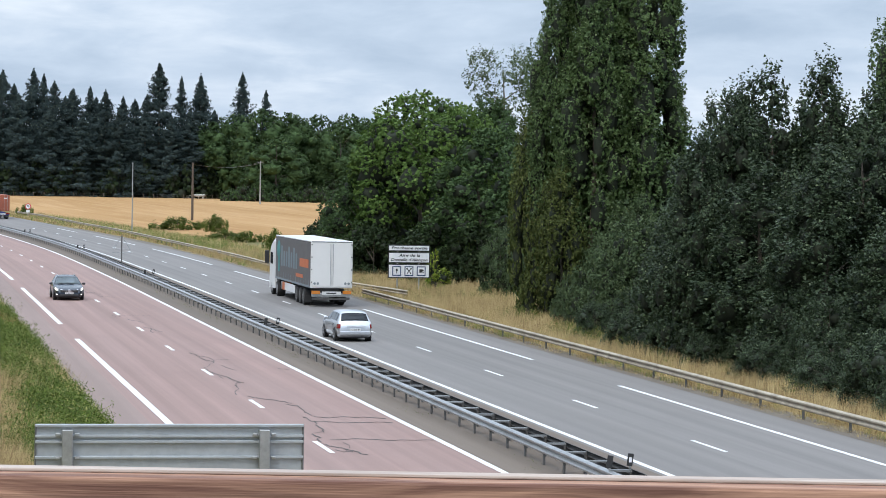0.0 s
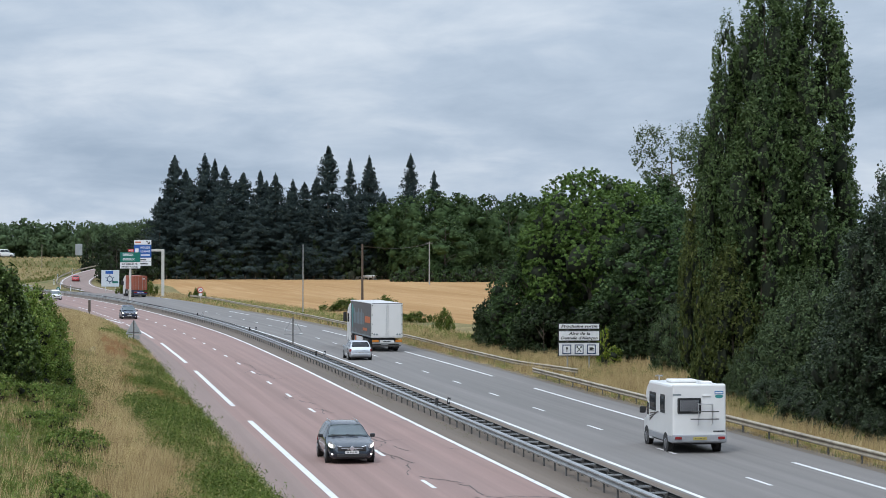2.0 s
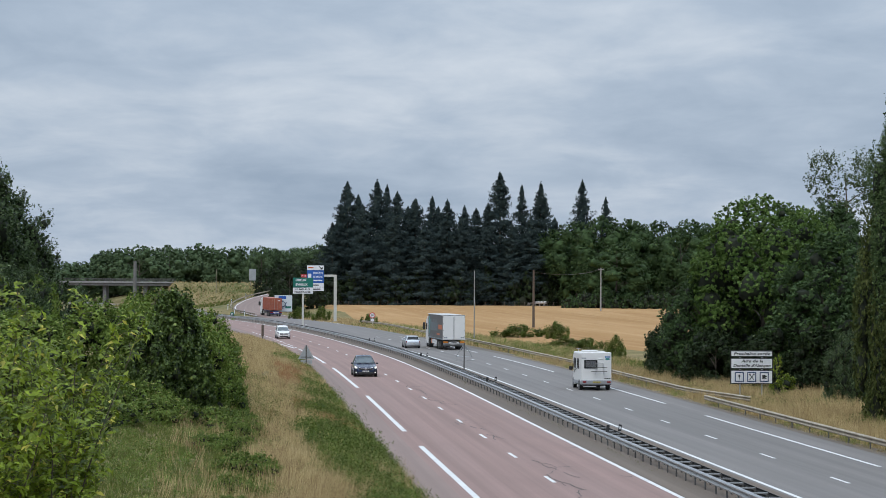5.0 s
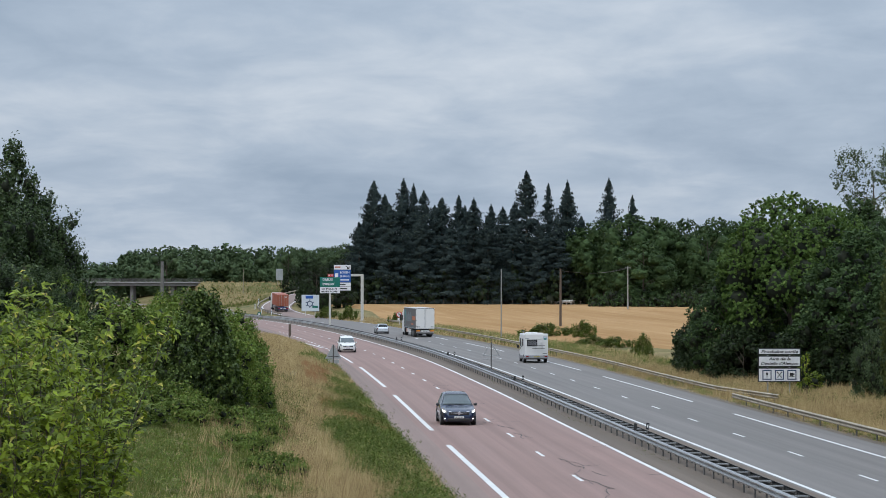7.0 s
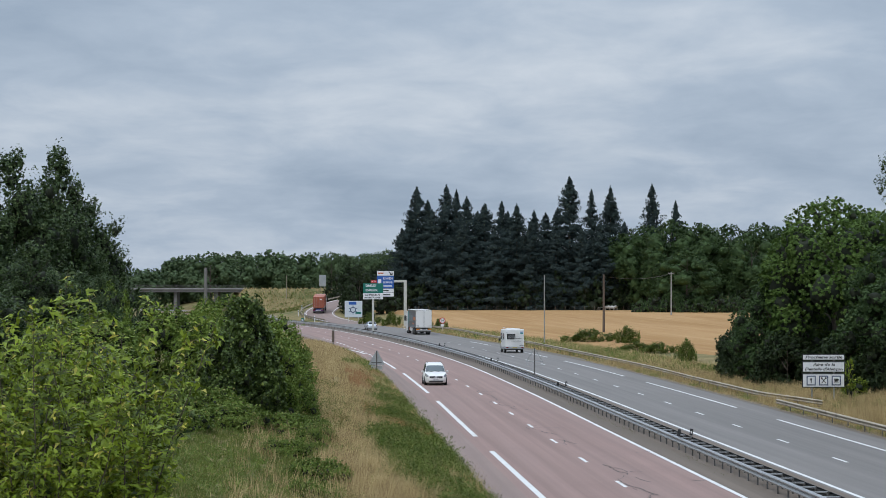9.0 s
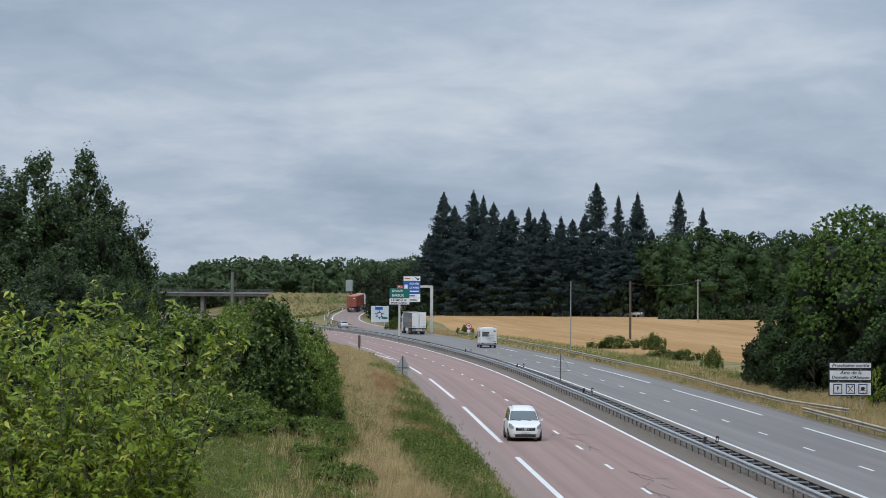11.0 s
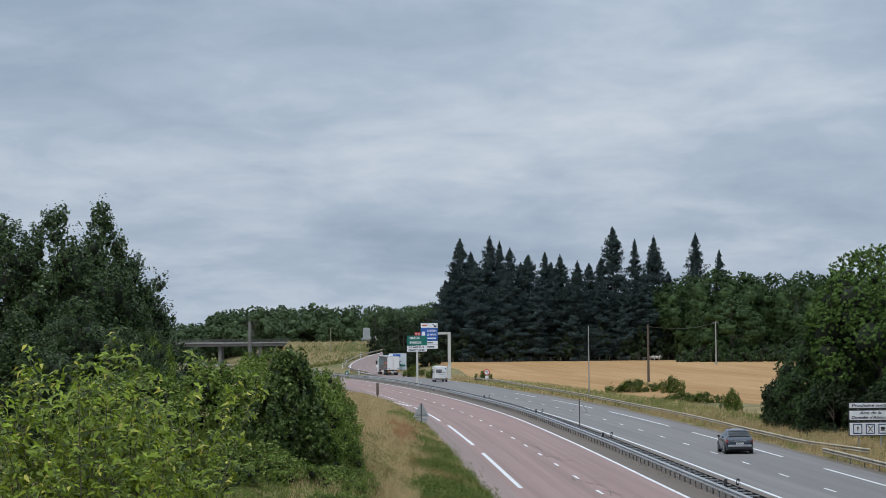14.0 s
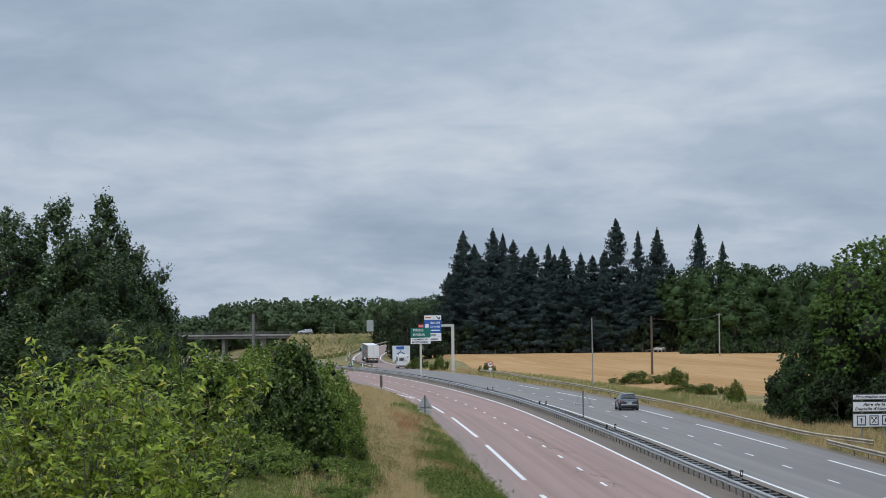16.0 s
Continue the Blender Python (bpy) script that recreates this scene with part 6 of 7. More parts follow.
def broadleaf(seed, height, width, leaf, n, lobes, lobe_r, shoot, material, profile=ROUND, base=0.12, trunk_r=None, limbs=9, name="tree", label="",
              lift=0.4, tall=0.9, inner=0.22, ragged=0.2, aspect=0.9, per=12, whole=False, solid=True, loose=0.5, fill=0.62, inside="crown_shade"):
    """A tree of unit build at the origin: trunk with limbs, and a crown in leafy lobes."""
    rng = np.random.default_rng(seed)
    t = new(name)
    tagged(t, label, "tree" if name != "shrub" else "shrub", "trees" if name != "shrub" else "shrubs")
    tr = trunk_r or height * 0.016
    add_mesh("trunk", trunk_mesh(rng, height, tr, limbs, width * 0.5), M["bark"], t)
    pos, nrm, core = lobed_crown(rng, n, height * (1 - base), width, profile, lobes, lobe_r, shoot, lift, tall, per, inner, ragged, loose, fill)
    pos[:, 2] += height * base
    core[0][:, 2] += height * base
    add_mesh("crown", leaves_mesh("crown", pos, nrm, np.full(len(pos), leaf), rng, aspect, 0.25, None, whole), M[material], t)
    # Added filler masses stand for shade inside the crown and close see-through gaps.
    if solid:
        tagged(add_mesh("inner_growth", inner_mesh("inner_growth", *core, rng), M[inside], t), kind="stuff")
    return t


def conifer(seed, height, width, n, leaf=0.75, label="", ragged=0.25):
    """A fir: a straight stem and tiers of boughs, each a drooping spray whose tip turns up."""
    rng = np.random.default_rng(seed)
    t = new("fir_tree")
    tagged(t, label, "fir tree", "fir trees")
    k = bmesh.new()
    rod((0, 0, -0.4), (0, 0, height * 0.985), height * 0.011, 8, 0.03, k)
    tm = bpy.data.meshes.new("trunk")
    k.to_mesh(tm)
    k.free()
    add_mesh("trunk", tm, M["bark"], t)
    boughs = int(height * 11)
    u = np.sort(rng.uniform(0, 1, boughs) ** 0.92)
    a = np.arange(boughs) * 2.39996 + rng.normal(size=boughs) * 0.6
    side_lean = 1 + 0.2 * np.sin(a - rng.uniform(0, 6)) * (1 - u)
    shape = np.minimum(1.0, (1 - u) * 1.45) ** 0.85 * (0.9 + 0.2 * np.sin(u * 19 + seed) * np.sin(u * 7.7 + 2 * seed))
    reach = width / 2 * shape * rng.uniform(1 - ragged * 1.6, 1 + ragged, boughs) * side_lean + 0.18
    m = np.maximum(6, (n / boughs * (0.25 + 1.3 * reach / (width / 2))).astype(int))
    i = np.repeat(np.arange(boughs), m)
    s = rng.uniform(0.05, 1, len(i)) ** 0.7
    ln = reach[i]
    side = rng.normal(size=len(i)) * (0.16 * ln * (1.08 - s) + 0.10)
    droop = 0.05 + 0.36 * (1 - u[i]) ** 0.8
    hang = np.abs(rng.normal(size=len(i))) * (0.30 + 0.16 * ln * (1 - s))
    z = height * (0.04 + 0.95 * u[i]) - s * ln * droop + s ** 3 * ln * 0.18 - hang
    pos = np.stack([np.cos(a[i]) * s * ln - np.sin(a[i]) * side, np.sin(a[i]) * s * ln + np.cos(a[i]) * side, np.maximum(z, 0.2)], 1)
    lead = rng.uniform(0, 1, (60, 1))
    pos = np.concatenate([pos, np.concatenate([rng.normal(size=(60, 2)) * 0.13 * (1.1 - lead), height * (0.965 + 0.045 * lead)], 1)])
    out = np.concatenate([np.stack([np.cos(a[i]), np.sin(a[i])], 1), rng.normal(size=(60, 2))])
    nrm = np.concatenate([out * 0.8, np.full((len(pos), 1), 0.45)], 1) + rng.normal(size=(len(pos), 3)) * 0.35
    along = np.concatenate([out, np.full((len(pos), 1), -0.15)], 1)
    add_mesh("crown", leaves_mesh("crown", pos, nrm, np.full(len(pos), leaf), rng, 0.42, 0.25, along), M["fir"], t)
    return t


def put(tree, ref_h, ref_w, x, y, top, width, spin, low=None):
    """A copy of tree with its top at that height and that width, standing on the ground."""
    g = land(x, y) - 0.1 if low is None else low
    sz, sw = (top - g) / ref_h, width / ref_w
    return copy_thing(tree, Matrix.Translation((x, y, g)) @ Matrix.Rotation(spin, 4, "Z") @ Matrix.Diagonal((sw, sw, sz, 1)))


def drop(tree):
    for o in (*tree.children_recursive, tree):
        bpy.data.objects.remove(o)


def plant_row(kinds, refs, rows, seed):
    rng = random.Random(seed)
    for i, (x, y, top, w) in enumerate(rows):
        put(kinds[i % len(kinds)], *refs, x, y, top, w, rng.uniform(0, 6.28))
    for k in kinds:
        drop(k)


def build_far_trees():
    lab = "tall dark fir at the edge of the stubble field"
    kinds = [conifer(11 + i, 30, 12, 24000, 0.58, lab, 0.28 + 0.05 * i) for i in range(5)]
    plant_row(kinds, (30, 12), [
        (-6.6, 600, 32.5, 17), (-10.2, 592, 22, 13), (-2.7, 590, 26.6, 15), (0.9, 606, 33.2, 17), (6.0, 598, 30, 15),
        (3.5, 615, 32.4, 11), (10.6, 600, 28.3, 18), (15.1, 610, 29.3, 13), (18.5, 594, 28, 15), (21.8, 588, 23.7, 13),
        (26.1, 603, 26.1, 15), (32.0, 600, 35.1, 18), (38.3, 612, 32.5, 11), (42.4, 601, 32.7, 14), (55.1, 625, 34.4, 13),
        (61.8, 630, 30.1, 11), (28.2, 592, 22.7, 15), (39.2, 592, 23.4, 15), (-8.0, 606, 27, 14), (12.8, 590, 21.5, 15),
        (34.5, 590, 22, 14), (5.0, 590, 24, 15), (46.5, 608, 24, 14), (23.5, 612, 27, 14), (9, 618, 27, 15), (30, 620, 28, 15), (17, 622, 27, 15), (-4, 622, 30, 15)], 3)
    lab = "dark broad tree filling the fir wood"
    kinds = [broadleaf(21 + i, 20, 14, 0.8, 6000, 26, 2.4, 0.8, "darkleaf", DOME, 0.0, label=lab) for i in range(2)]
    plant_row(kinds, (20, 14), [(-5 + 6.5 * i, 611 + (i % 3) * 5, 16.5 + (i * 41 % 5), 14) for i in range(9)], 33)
    lab = "broad dark green oak in the wood beyond the field"
    kinds = [broadleaf(31 + i, 20, 16, 0.50, 27000, 44, 2.3, 0.4, "oak", ROUND, 0.05, label=lab, lift=0.25, ragged=0.08, loose=0.28, fill=0.72, inside="oak") for i in range(3)]
    plant_row(kinds, (20, 16), [
        (45.6, 596, 20.7, 15.6), (50.7, 590, 22.4, 16.9), (56.1, 580, 23.5, 18), (62.4, 575, 22.8, 16.4), (70.5, 585, 22.5, 16.7),
        (74.1, 570, 20.5, 15), (57.5, 560, 16.6, 16), (85.2, 600, 22.2, 18.6), (90.8, 590, 20.5, 17), (66, 600, 22, 17), (79, 590, 23, 17),
        (100, 600, 22, 18), (112, 605, 22, 18)], 4)
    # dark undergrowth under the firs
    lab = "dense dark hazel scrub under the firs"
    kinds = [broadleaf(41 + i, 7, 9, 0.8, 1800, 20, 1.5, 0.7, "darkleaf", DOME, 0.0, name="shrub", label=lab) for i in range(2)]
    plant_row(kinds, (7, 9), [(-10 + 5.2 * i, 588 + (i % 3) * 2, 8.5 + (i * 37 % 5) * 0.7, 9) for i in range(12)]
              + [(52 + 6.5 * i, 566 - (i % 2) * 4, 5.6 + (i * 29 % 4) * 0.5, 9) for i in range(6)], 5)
    lab = "low hedge shrub at the far edge of the field"
    kinds = [broadleaf(45 + i, 3, 6, 0.4, 1400, 16, 0.9, 0.5, "oak", DOME, 0.0, name="shrub", label=lab) for i in range(2)]
    plant_row(kinds, (3, 6), [(46 + 3.6 * i, 556 - i * 0.8, 4.3 + (i * 31 % 4) * 0.35, 5.6) for i in range(9)], 6)
    # wood on the horizon behind the overpass
    lab = "round mid-green tree in the distant wood"
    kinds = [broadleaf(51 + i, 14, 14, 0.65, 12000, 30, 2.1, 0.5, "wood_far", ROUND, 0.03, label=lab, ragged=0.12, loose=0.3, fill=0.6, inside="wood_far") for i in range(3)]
    rng = random.Random(8)
    rows = []
    for i in range(34):
        x = -150 + i * 4.6
        rows.append((x, 800 + rng.uniform(-25, 25), 18.3 + 1.6 * noise.noise((x * 0.06, 0, 0)) + rng.uniform(-1.3, 1.3) - 6.0 * (1 - sstep(-108, -84, x)), rng.uniform(14, 19)))
    for i in range(8):
        rows.append((-34 + i * 3.4, 726 + rng.uniform(-6, 6), 17.0 + rng.uniform(-1.0, 2.0), 10))
    plant_row(kinds, (14, 14), rows, 9)
    lab = "dark bushy tree at the end of the slip road"
    kinds = [broadleaf(57, 12, 9, 0.45, 9000, 30, 1.5, 0.5, "darkleaf", DOME, 0.02, label=lab)]
    plant_row(kinds, (12, 9), [(-21.2, 571, 11.4, 6.2), (-20.2, 586, 12.4, 7.0), (-19.7, 560, 11.6, 8.2), (-15.2, 567, 12.4, 8.5), (-24.5, 655, 13.6, 10), (-19.5, 640, 12, 9), (-14, 625, 14, 9), (-30, 668, 11.5, 7), (-9.5, 618, 12.5, 9)], 10)


def build_right_trees():
    lab = "large round lime tree with bright green sunlit leaves"
    k = broadleaf(61, 15, 13, 0.26, 90000, 84, 1.6, 0.3, "lime", ROUND, 0.03, trunk_r=0.26, limbs=8, label=lab, lift=0.2, ragged=0.06, inner=0.12, loose=0.4, fill=0.7)
    plant_row([k], (15, 13), [(31.4, 190, 14.6, 12.2), (36.5, 200, 14.0, 9.5)], 11)
    lab = "dark dense tree behind the services sign"
    k = broadleaf(63, 14, 9, 0.28, 36000, 46, 1.3, 0.45, "oak", TALL, 0.03, label=lab, lift=0.4)
    plant_row([k], (14, 9), [(30.2, 199, 12.3, 7.6), (44.5, 228, 15.5, 9), (40.5, 210, 13.6, 9), (26.2, 190, 8.6, 6.0), (48, 236, 14, 9), (37, 215, 14.6, 9), (34, 178, 11.5, 8), (37.5, 170, 11, 8)], 12)
    lab = "dense dark oak closing the view behind the poplars"
    k = broadleaf(64, 14, 11, 0.40, 22000, 46, 1.6, 0.5, "oak", DOME, 0.0, label=lab)
    plant_row([k], (14, 11), [(42, 150, 10.5, 9), (48, 160, 11, 10), (54, 170, 12, 11), (44, 140, 10, 9), (46, 128, 11, 9), (50, 190, 12.5, 10), (44, 118, 11.5, 9), (41, 108, 11.5, 8), (37, 122, 10, 8)], 34)
    lab = "tall thin-crowned tree with sparse pale leaves"
    k = broadleaf(67, 22, 9, 0.22, 11000, 40, 1.0, 0.9, "willow", [(0, 0.1), (0.4, 0.3), (0.6, 0.8), (0.8, 1.0), (0.95, 0.7), (1, 0.3)], 0.35, limbs=22, label=lab, lift=0.9, ragged=0.3, solid=False)
    plant_row([k], (22, 9), [(52.2, 260, 22.0, 9)], 14)
    lab = "tall columnar poplar beside the motorway"
    k = broadleaf(71, 22, 4.4, 0.155, 80000, 80, 0.72, 0.42, "poplar", COLUMN, 0.06, trunk_r=0.2, limbs=5, label=lab, lift=1.5, tall=2.4, ragged=0.12, aspect=0.8, inner=0.15)
    k2 = broadleaf(72, 22, 4.4, 0.155, 80000, 72, 0.76, 0.42, "poplar", COLUMN, 0.06, trunk_r=0.2, limbs=5, label=lab, lift=1.5, tall=2.4, ragged=0.16, aspect=0.8, inner=0.15)
    plant_row([k, k2], (22, 4.4), [(29.6, 132.2, 21.4, 3.4), (31.5, 131.1, 25.1, 4.4), (34.4, 131.1, 25.0, 4.9), (33.3, 134.5, 24.0, 4.6), (39.2, 101.5, 20.6, 3.9)], 15)
    lab = "yellowing lower growth at the foot of the poplars"
    k = broadleaf(73, 8, 3.4, 0.15, 24000, 40, 0.6, 0.45, "poplar_yellow", TALL, 0.02, label=lab, aspect=0.8, lift=1.2, tall=1.8)
    plant_row([k], (8, 3.4), [(28.4, 132.8, 12.1, 2.7), (29.6, 130.5, 8.7, 3.0)], 16)
    lab = "tall dark roadside maple with upright leafy shoots"
    k = broadleaf(75, 13, 5.5, 0.165, 46000, 64, 0.8, 0.5, "maple", SPIKY, 0.0, label=lab, lift=1.2, tall=1.4, ragged=0.28, aspect=0.9)
    k2 = broadleaf(76, 13, 5.5, 0.165, 46000, 60, 0.82, 0.55, "maple", SPIKY, 0.0, label=lab, lift=1.3, tall=1.5, ragged=0.3, aspect=0.9)
    plant_row([k, k2], (13, 5.5), [(30.6, 104.0, 11.6, 4.2), (32.4, 105.0, 12.6, 4.6), (29.3, 101.8, 10.1, 4.2), (31.1, 102.8, 12.0, 4.7), (33.2, 103.9, 13.1, 5.1), (35.0, 101.8, 13.5, 5.1), (36.7, 99.6, 12.2, 5.1), (32.2, 93.3, 9.4, 5.3), (31.1, 98.6, 8.7, 5.5), (30.1, 105.5, 9.2, 4.9), (33.2, 85.9, 8.3, 4.7), (37.5, 91.2, 10.4, 5.3), (34.6, 95.4, 11.0, 5.3), (39.8, 97.5, 12.0, 5.8)], 17)
    lab = "dark dense shrub between the road and the field"
    k = broadleaf(65, 5, 6, 0.24, 15000, 32, 0.8, 0.4, "darkleaf", DOME, 0.0, name="shrub", label=lab)
    plant_row([k], (5, 6), [(27.6, 222, 3.6, 3.6), (26.2, 210, 4.4, 4.2), (25.6, 200, 4.2, 4.4), (27.0, 186, 4.2, 5.4), (30.0, 178, 4.0, 5.0), (33.5, 175, 4.4, 5.5), (37, 172, 5, 6)], 13)
    lab = "grey-green willow shrub in the verge"
    k = broadleaf(77, 5, 4.5, 0.16, 22000, 40, 0.6, 0.5, "willow", DOME, 0.0, name="shrub", label=lab, aspect=0.6, lift=1.0, tall=1.2)
    plant_row([k], (5, 4.5), [(31.2, 121, 5.4, 4.4), (32.6, 120, 6.2, 4.6), (30.4, 124, 4.0, 3.4), (29.2, 126, 2.6, 2.0), (30.4, 138, 4.8, 3.4), (31.6, 158, 4.4, 3.0), (31.2, 133, 5.6, 4.6), (33.0, 128, 6.6, 5.0), (31.0, 110, 4.4, 3.4), (31.6, 101, 3.4, 3.0)], 18)
    lab = "dark green shrub leaning over the verge"
    k = broadleaf(79, 4, 4, 0.13, 22000, 40, 0.55, 0.4, "maple", DOME, 0.0, name="shrub", label=lab, aspect=0.6, lift=0.8)
    plant_row([k], (4, 4), [(31.1, 89.3, 3.3, 3.2), (31.6, 82.4, 2.2, 3.4), (30.8, 92.6, 3.5, 3.4), (32.4, 79.2, 3.1, 3.4), (30.9, 109.1, 2.7, 3.4), (31.6, 100.0, 3.9, 3.6), (29.4, 75.5, 2.2, 2.6), (29.9, 80, 2.7, 3.0), (30.1, 86, 2.4, 3.0), (30.4, 92, 2.4, 2.8),
                          (30.4, 98, 2.0, 2.6), (30.5, 104, 2.2, 2.8), (30.8, 111, 2.6, 3.0), (30.6, 117, 2.3, 2.8), (30.0, 125, 2.5, 2.6), (28.6, 104, 1.5, 2.2), (28.2, 110, 1.6, 2.2), (28.3, 117, 1.7, 2.2), (28.6, 98, 1.4, 2.0), (28.6, 90, 1.5, 2.2), (28.7, 83, 1.5, 2.2)], 19)
    lab = "low leafy shrub in the long grass at the field's edge"
    k = broadleaf(81, 2.6, 4, 0.15, 11000, 34, 0.4, 0.45, "weed", SPIKY, 0.0, name="shrub", label=lab, lift=1.3, ragged=0.5, tall=1.1, solid=False)
    plant_row([k], (2.6, 4), [(20.3, 330, 1.7, 6.0), (24.6, 317, 2.3, 3.2), (23.6, 288, 1.0, 4.4), (25.4, 280, 1.1, 3.4), (25.6, 250, 2.1, 2.0), (-0.6, 428, 1.7, 2.8), (-9.8, 455, 2.6, 3.0), (-14.6, 476, 2.2, 3.6)], 20)
    lab = "young bright green sapling beside the sign"
    k = broadleaf(83, 3, 1.5, 0.15, 1800, 14, 0.28, 0.35, "bright", TALL, 0.0, name="shrub", label=lab, lift=1.0, tall=1.5)
    plant_row([k], (3, 1.5), [(27.9, 163, 2.9, 1.0), (28.4, 165, 1.8, 2.0)], 21)


def build_left_trees():
    lab = "tall dark maple on the bank, ragged crown"
    k = broadleaf(91, 12, 7, 0.19, 54000, 70, 0.95, 0.55, "bank_maple", SPIKY, 0.0, label=lab, lift=1.1, tall=1.25, ragged=0.3, aspect=0.8)
    k2 = broadleaf(92, 12, 7, 0.19, 54000, 64, 0.95, 0.6, "bank_maple", CONE, 0.0, label=lab, lift=1.2, tall=1.3, ragged=0.3, aspect=0.8)
    plant_row([k, k2], (12, 7), [(-21.7, 120, 14.6, 6.4), (-20.3, 125, 15.0, 5.6), (-18.8, 127, 12.4, 5.0), (-17.9, 124, 9.2, 4.2), (-24.0, 118, 14.0, 6.6), (-26.5, 115, 13.2, 7), (-17.4, 100, 9.6, 4.6), (-15.4, 101, 8.4, 3.4), (-14.1, 98, 8.3, 2.4), (-17.8, 90, 9.0, 4.4), (-29, 120, 14, 7)], 22)
    lab = "rounded hawthorn bush on the bank"
    k = broadleaf(93, 5, 4, 0.15, 20000, 40, 0.6, 0.4, "scrub", DOME, 0.0, name="shrub", label=lab, lift=0.7, tall=1.1)
    plant_row([k], (5, 4), [(-15.9, 112, 8.0, 2.6), (-11.7, 101, 7.0, 3.6), (-15.0, 150, 7.0, 2.6), (-12.6, 140, 7.2, 3.6), (-11.0, 116, 6.5, 4.0), (-13.6, 84, 6.6, 3.2), (-10.4, 104, 6.3, 3.4), (-8.4, 108, 6.6, 3.0), (-8.9, 128, 6.2, 3.0), (-18.5, 165, 5.8, 5), (-13.8, 95, 6.8, 3.6)], 23)
    lab = "dense dark ivy-leaved bush on the grassy bank"
    k = broadleaf(95, 4.4, 3.4, 0.14, 24000, 60, 0.45, 0.3, "ivy", BUSH, 0.0, name="shrub", label=lab, aspect=0.85, lift=0.5, tall=1.1, whole=True)
    plant_row([k], (4.4, 3.4), [(-8.0, 96, 7.5, 3.0), (-7.5, 95.5, 5.2, 2.0), (-8.8, 94.5, 6.0, 2.2)], 24)
    lab = "olive green bush beside the dark one"
    k = broadleaf(96, 4, 3, 0.12, 17000, 34, 0.45, 0.42, "scrub", DOME, 0.0, name="shrub", label=lab, lift=0.8, tall=1.1)
    plant_row([k], (4, 3), [(-7.0, 99, 5.4, 2.2), (-6.3, 101, 4.4, 1.8), (-7.2, 110, 5.4, 2.2), (-9.9, 98, 6.6, 2.6)], 25)
    lab = "low bramble mound sprawling over the bank"
    k = broadleaf(97, 1.3, 3.6, 0.11, 18000, 60, 0.32, 0.22, "bramble", DOME, 0.0, name="shrub", label=lab, lift=0.6)
    rng = random.Random(44)
    spots = [(-6.2, 90, 2.6, 0.7), (-7.8, 88, 2.8, 0.8), (-9.2, 92, 3.0, 1.0), (-10.4, 96, 3.2, 1.2), (-9.8, 84, 2.8, 0.7), (-5.4, 81, 1.8, 0.45)]
    spots += [(mid(y) - 18.1 + rng.uniform(-0.5, 0.5), y, rng.uniform(1.2, 2.0), rng.uniform(0.4, 0.7)) for y in range(56, 104, 6)]
    for x, y, w, h in spots:
        put(k, 1.3, 3.6, x, y, land(x, y) + h, w, rng.uniform(0, 6))
    drop(k)


def near_bush():
    """The young tree right by the bridge, with arching twigs of pointed leaves."""
    rng = np.random.default_rng(101)
    t = new("tree")
    tagged(t, "young bright green tree with pointed drooping leaves", "tree", "trees")
    pos, nrm = [], []
    wood = bmesh.new()
    foot = [(-4.9, 30.0), (-4.3, 31.0), (-5.8, 30.5), (-5.3, 29.0), (-4.0, 29.0), (-6.3, 31.5), (-3.9, 30.0), (-5.1, 31.4), (-6.6, 30.0), (-4.5, 30.2), (-4.6, 28.2)]
    for fx, fy in foot:
        g = land(fx, fy)
        for s in range(8):
            a = rng.uniform(0, math.tau)
            crest = 7.95 - 0.62 * max(0.0, fx + 4.6) - 0.25 * max(0.0, -5.2 - fx)
            tall = (crest - g) * rng.uniform(0.68, 1.05) + rng.normal() * 0.1
            lean = rng.uniform(0.1, 0.6)
            p = Vector((fx, fy, g - 0.1))
            d = Vector((math.cos(a) * lean * 0.3, math.sin(a) * lean * 0.3, 1)).normalized()
            seg = 10
            for i in range(seg):
                q = p + d * (tall / seg)
                d = (d + Vector((math.cos(a) * 0.035 * lean, math.sin(a) * 0.035 * lean, 0.0)) + Vector(rng.normal(size=3) * 0.05)).normalized()
                rod(p, q, 0.022 * (1 - i / 10.5), 5, 0.022 * (1 - (i + 1) / 10.5) + 0.001, wood)
                if i >= 3:
                    for b in range(6):
                        aa = rng.uniform(0, math.tau)
                        bl = rng.uniform(0.25, 0.6) * (1.2 - i / 11)
                        e = p.lerp(q, rng.uniform(0, 1))
                        w = Vector((math.cos(aa), math.sin(aa), rng.uniform(0.1, 0.8))).normalized()
                        rod(e, e + w * bl, 0.006, 3, 0.002, wood)
                        m = max(5, int(18 * bl / 0.4))
                        u = rng.uniform(0.1, 1.05, m)[:, None]
                        pos.append(np.array(e) + np.array(w) * bl * u + rng.normal(size=(m, 3)) * 0.035)
                        nrm.append(rng.normal(size=(m, 3)) * 0.4 + np.array([0, -0.35, 0.9]))
                p = q
    pos, nrm = np.concatenate(pos), np.concatenate(nrm)
    me = bpy.data.meshes.new("branch_work")
    wood.to_mesh(me)
    wood.free()
    add_mesh("branch_work", me, M["bark"], t)
    add_mesh("crown", leaves_mesh("crown", pos, nrm, np.full(len(pos), 0.125), rng, 0.36, 0.35, None, True), M["bright"], t)


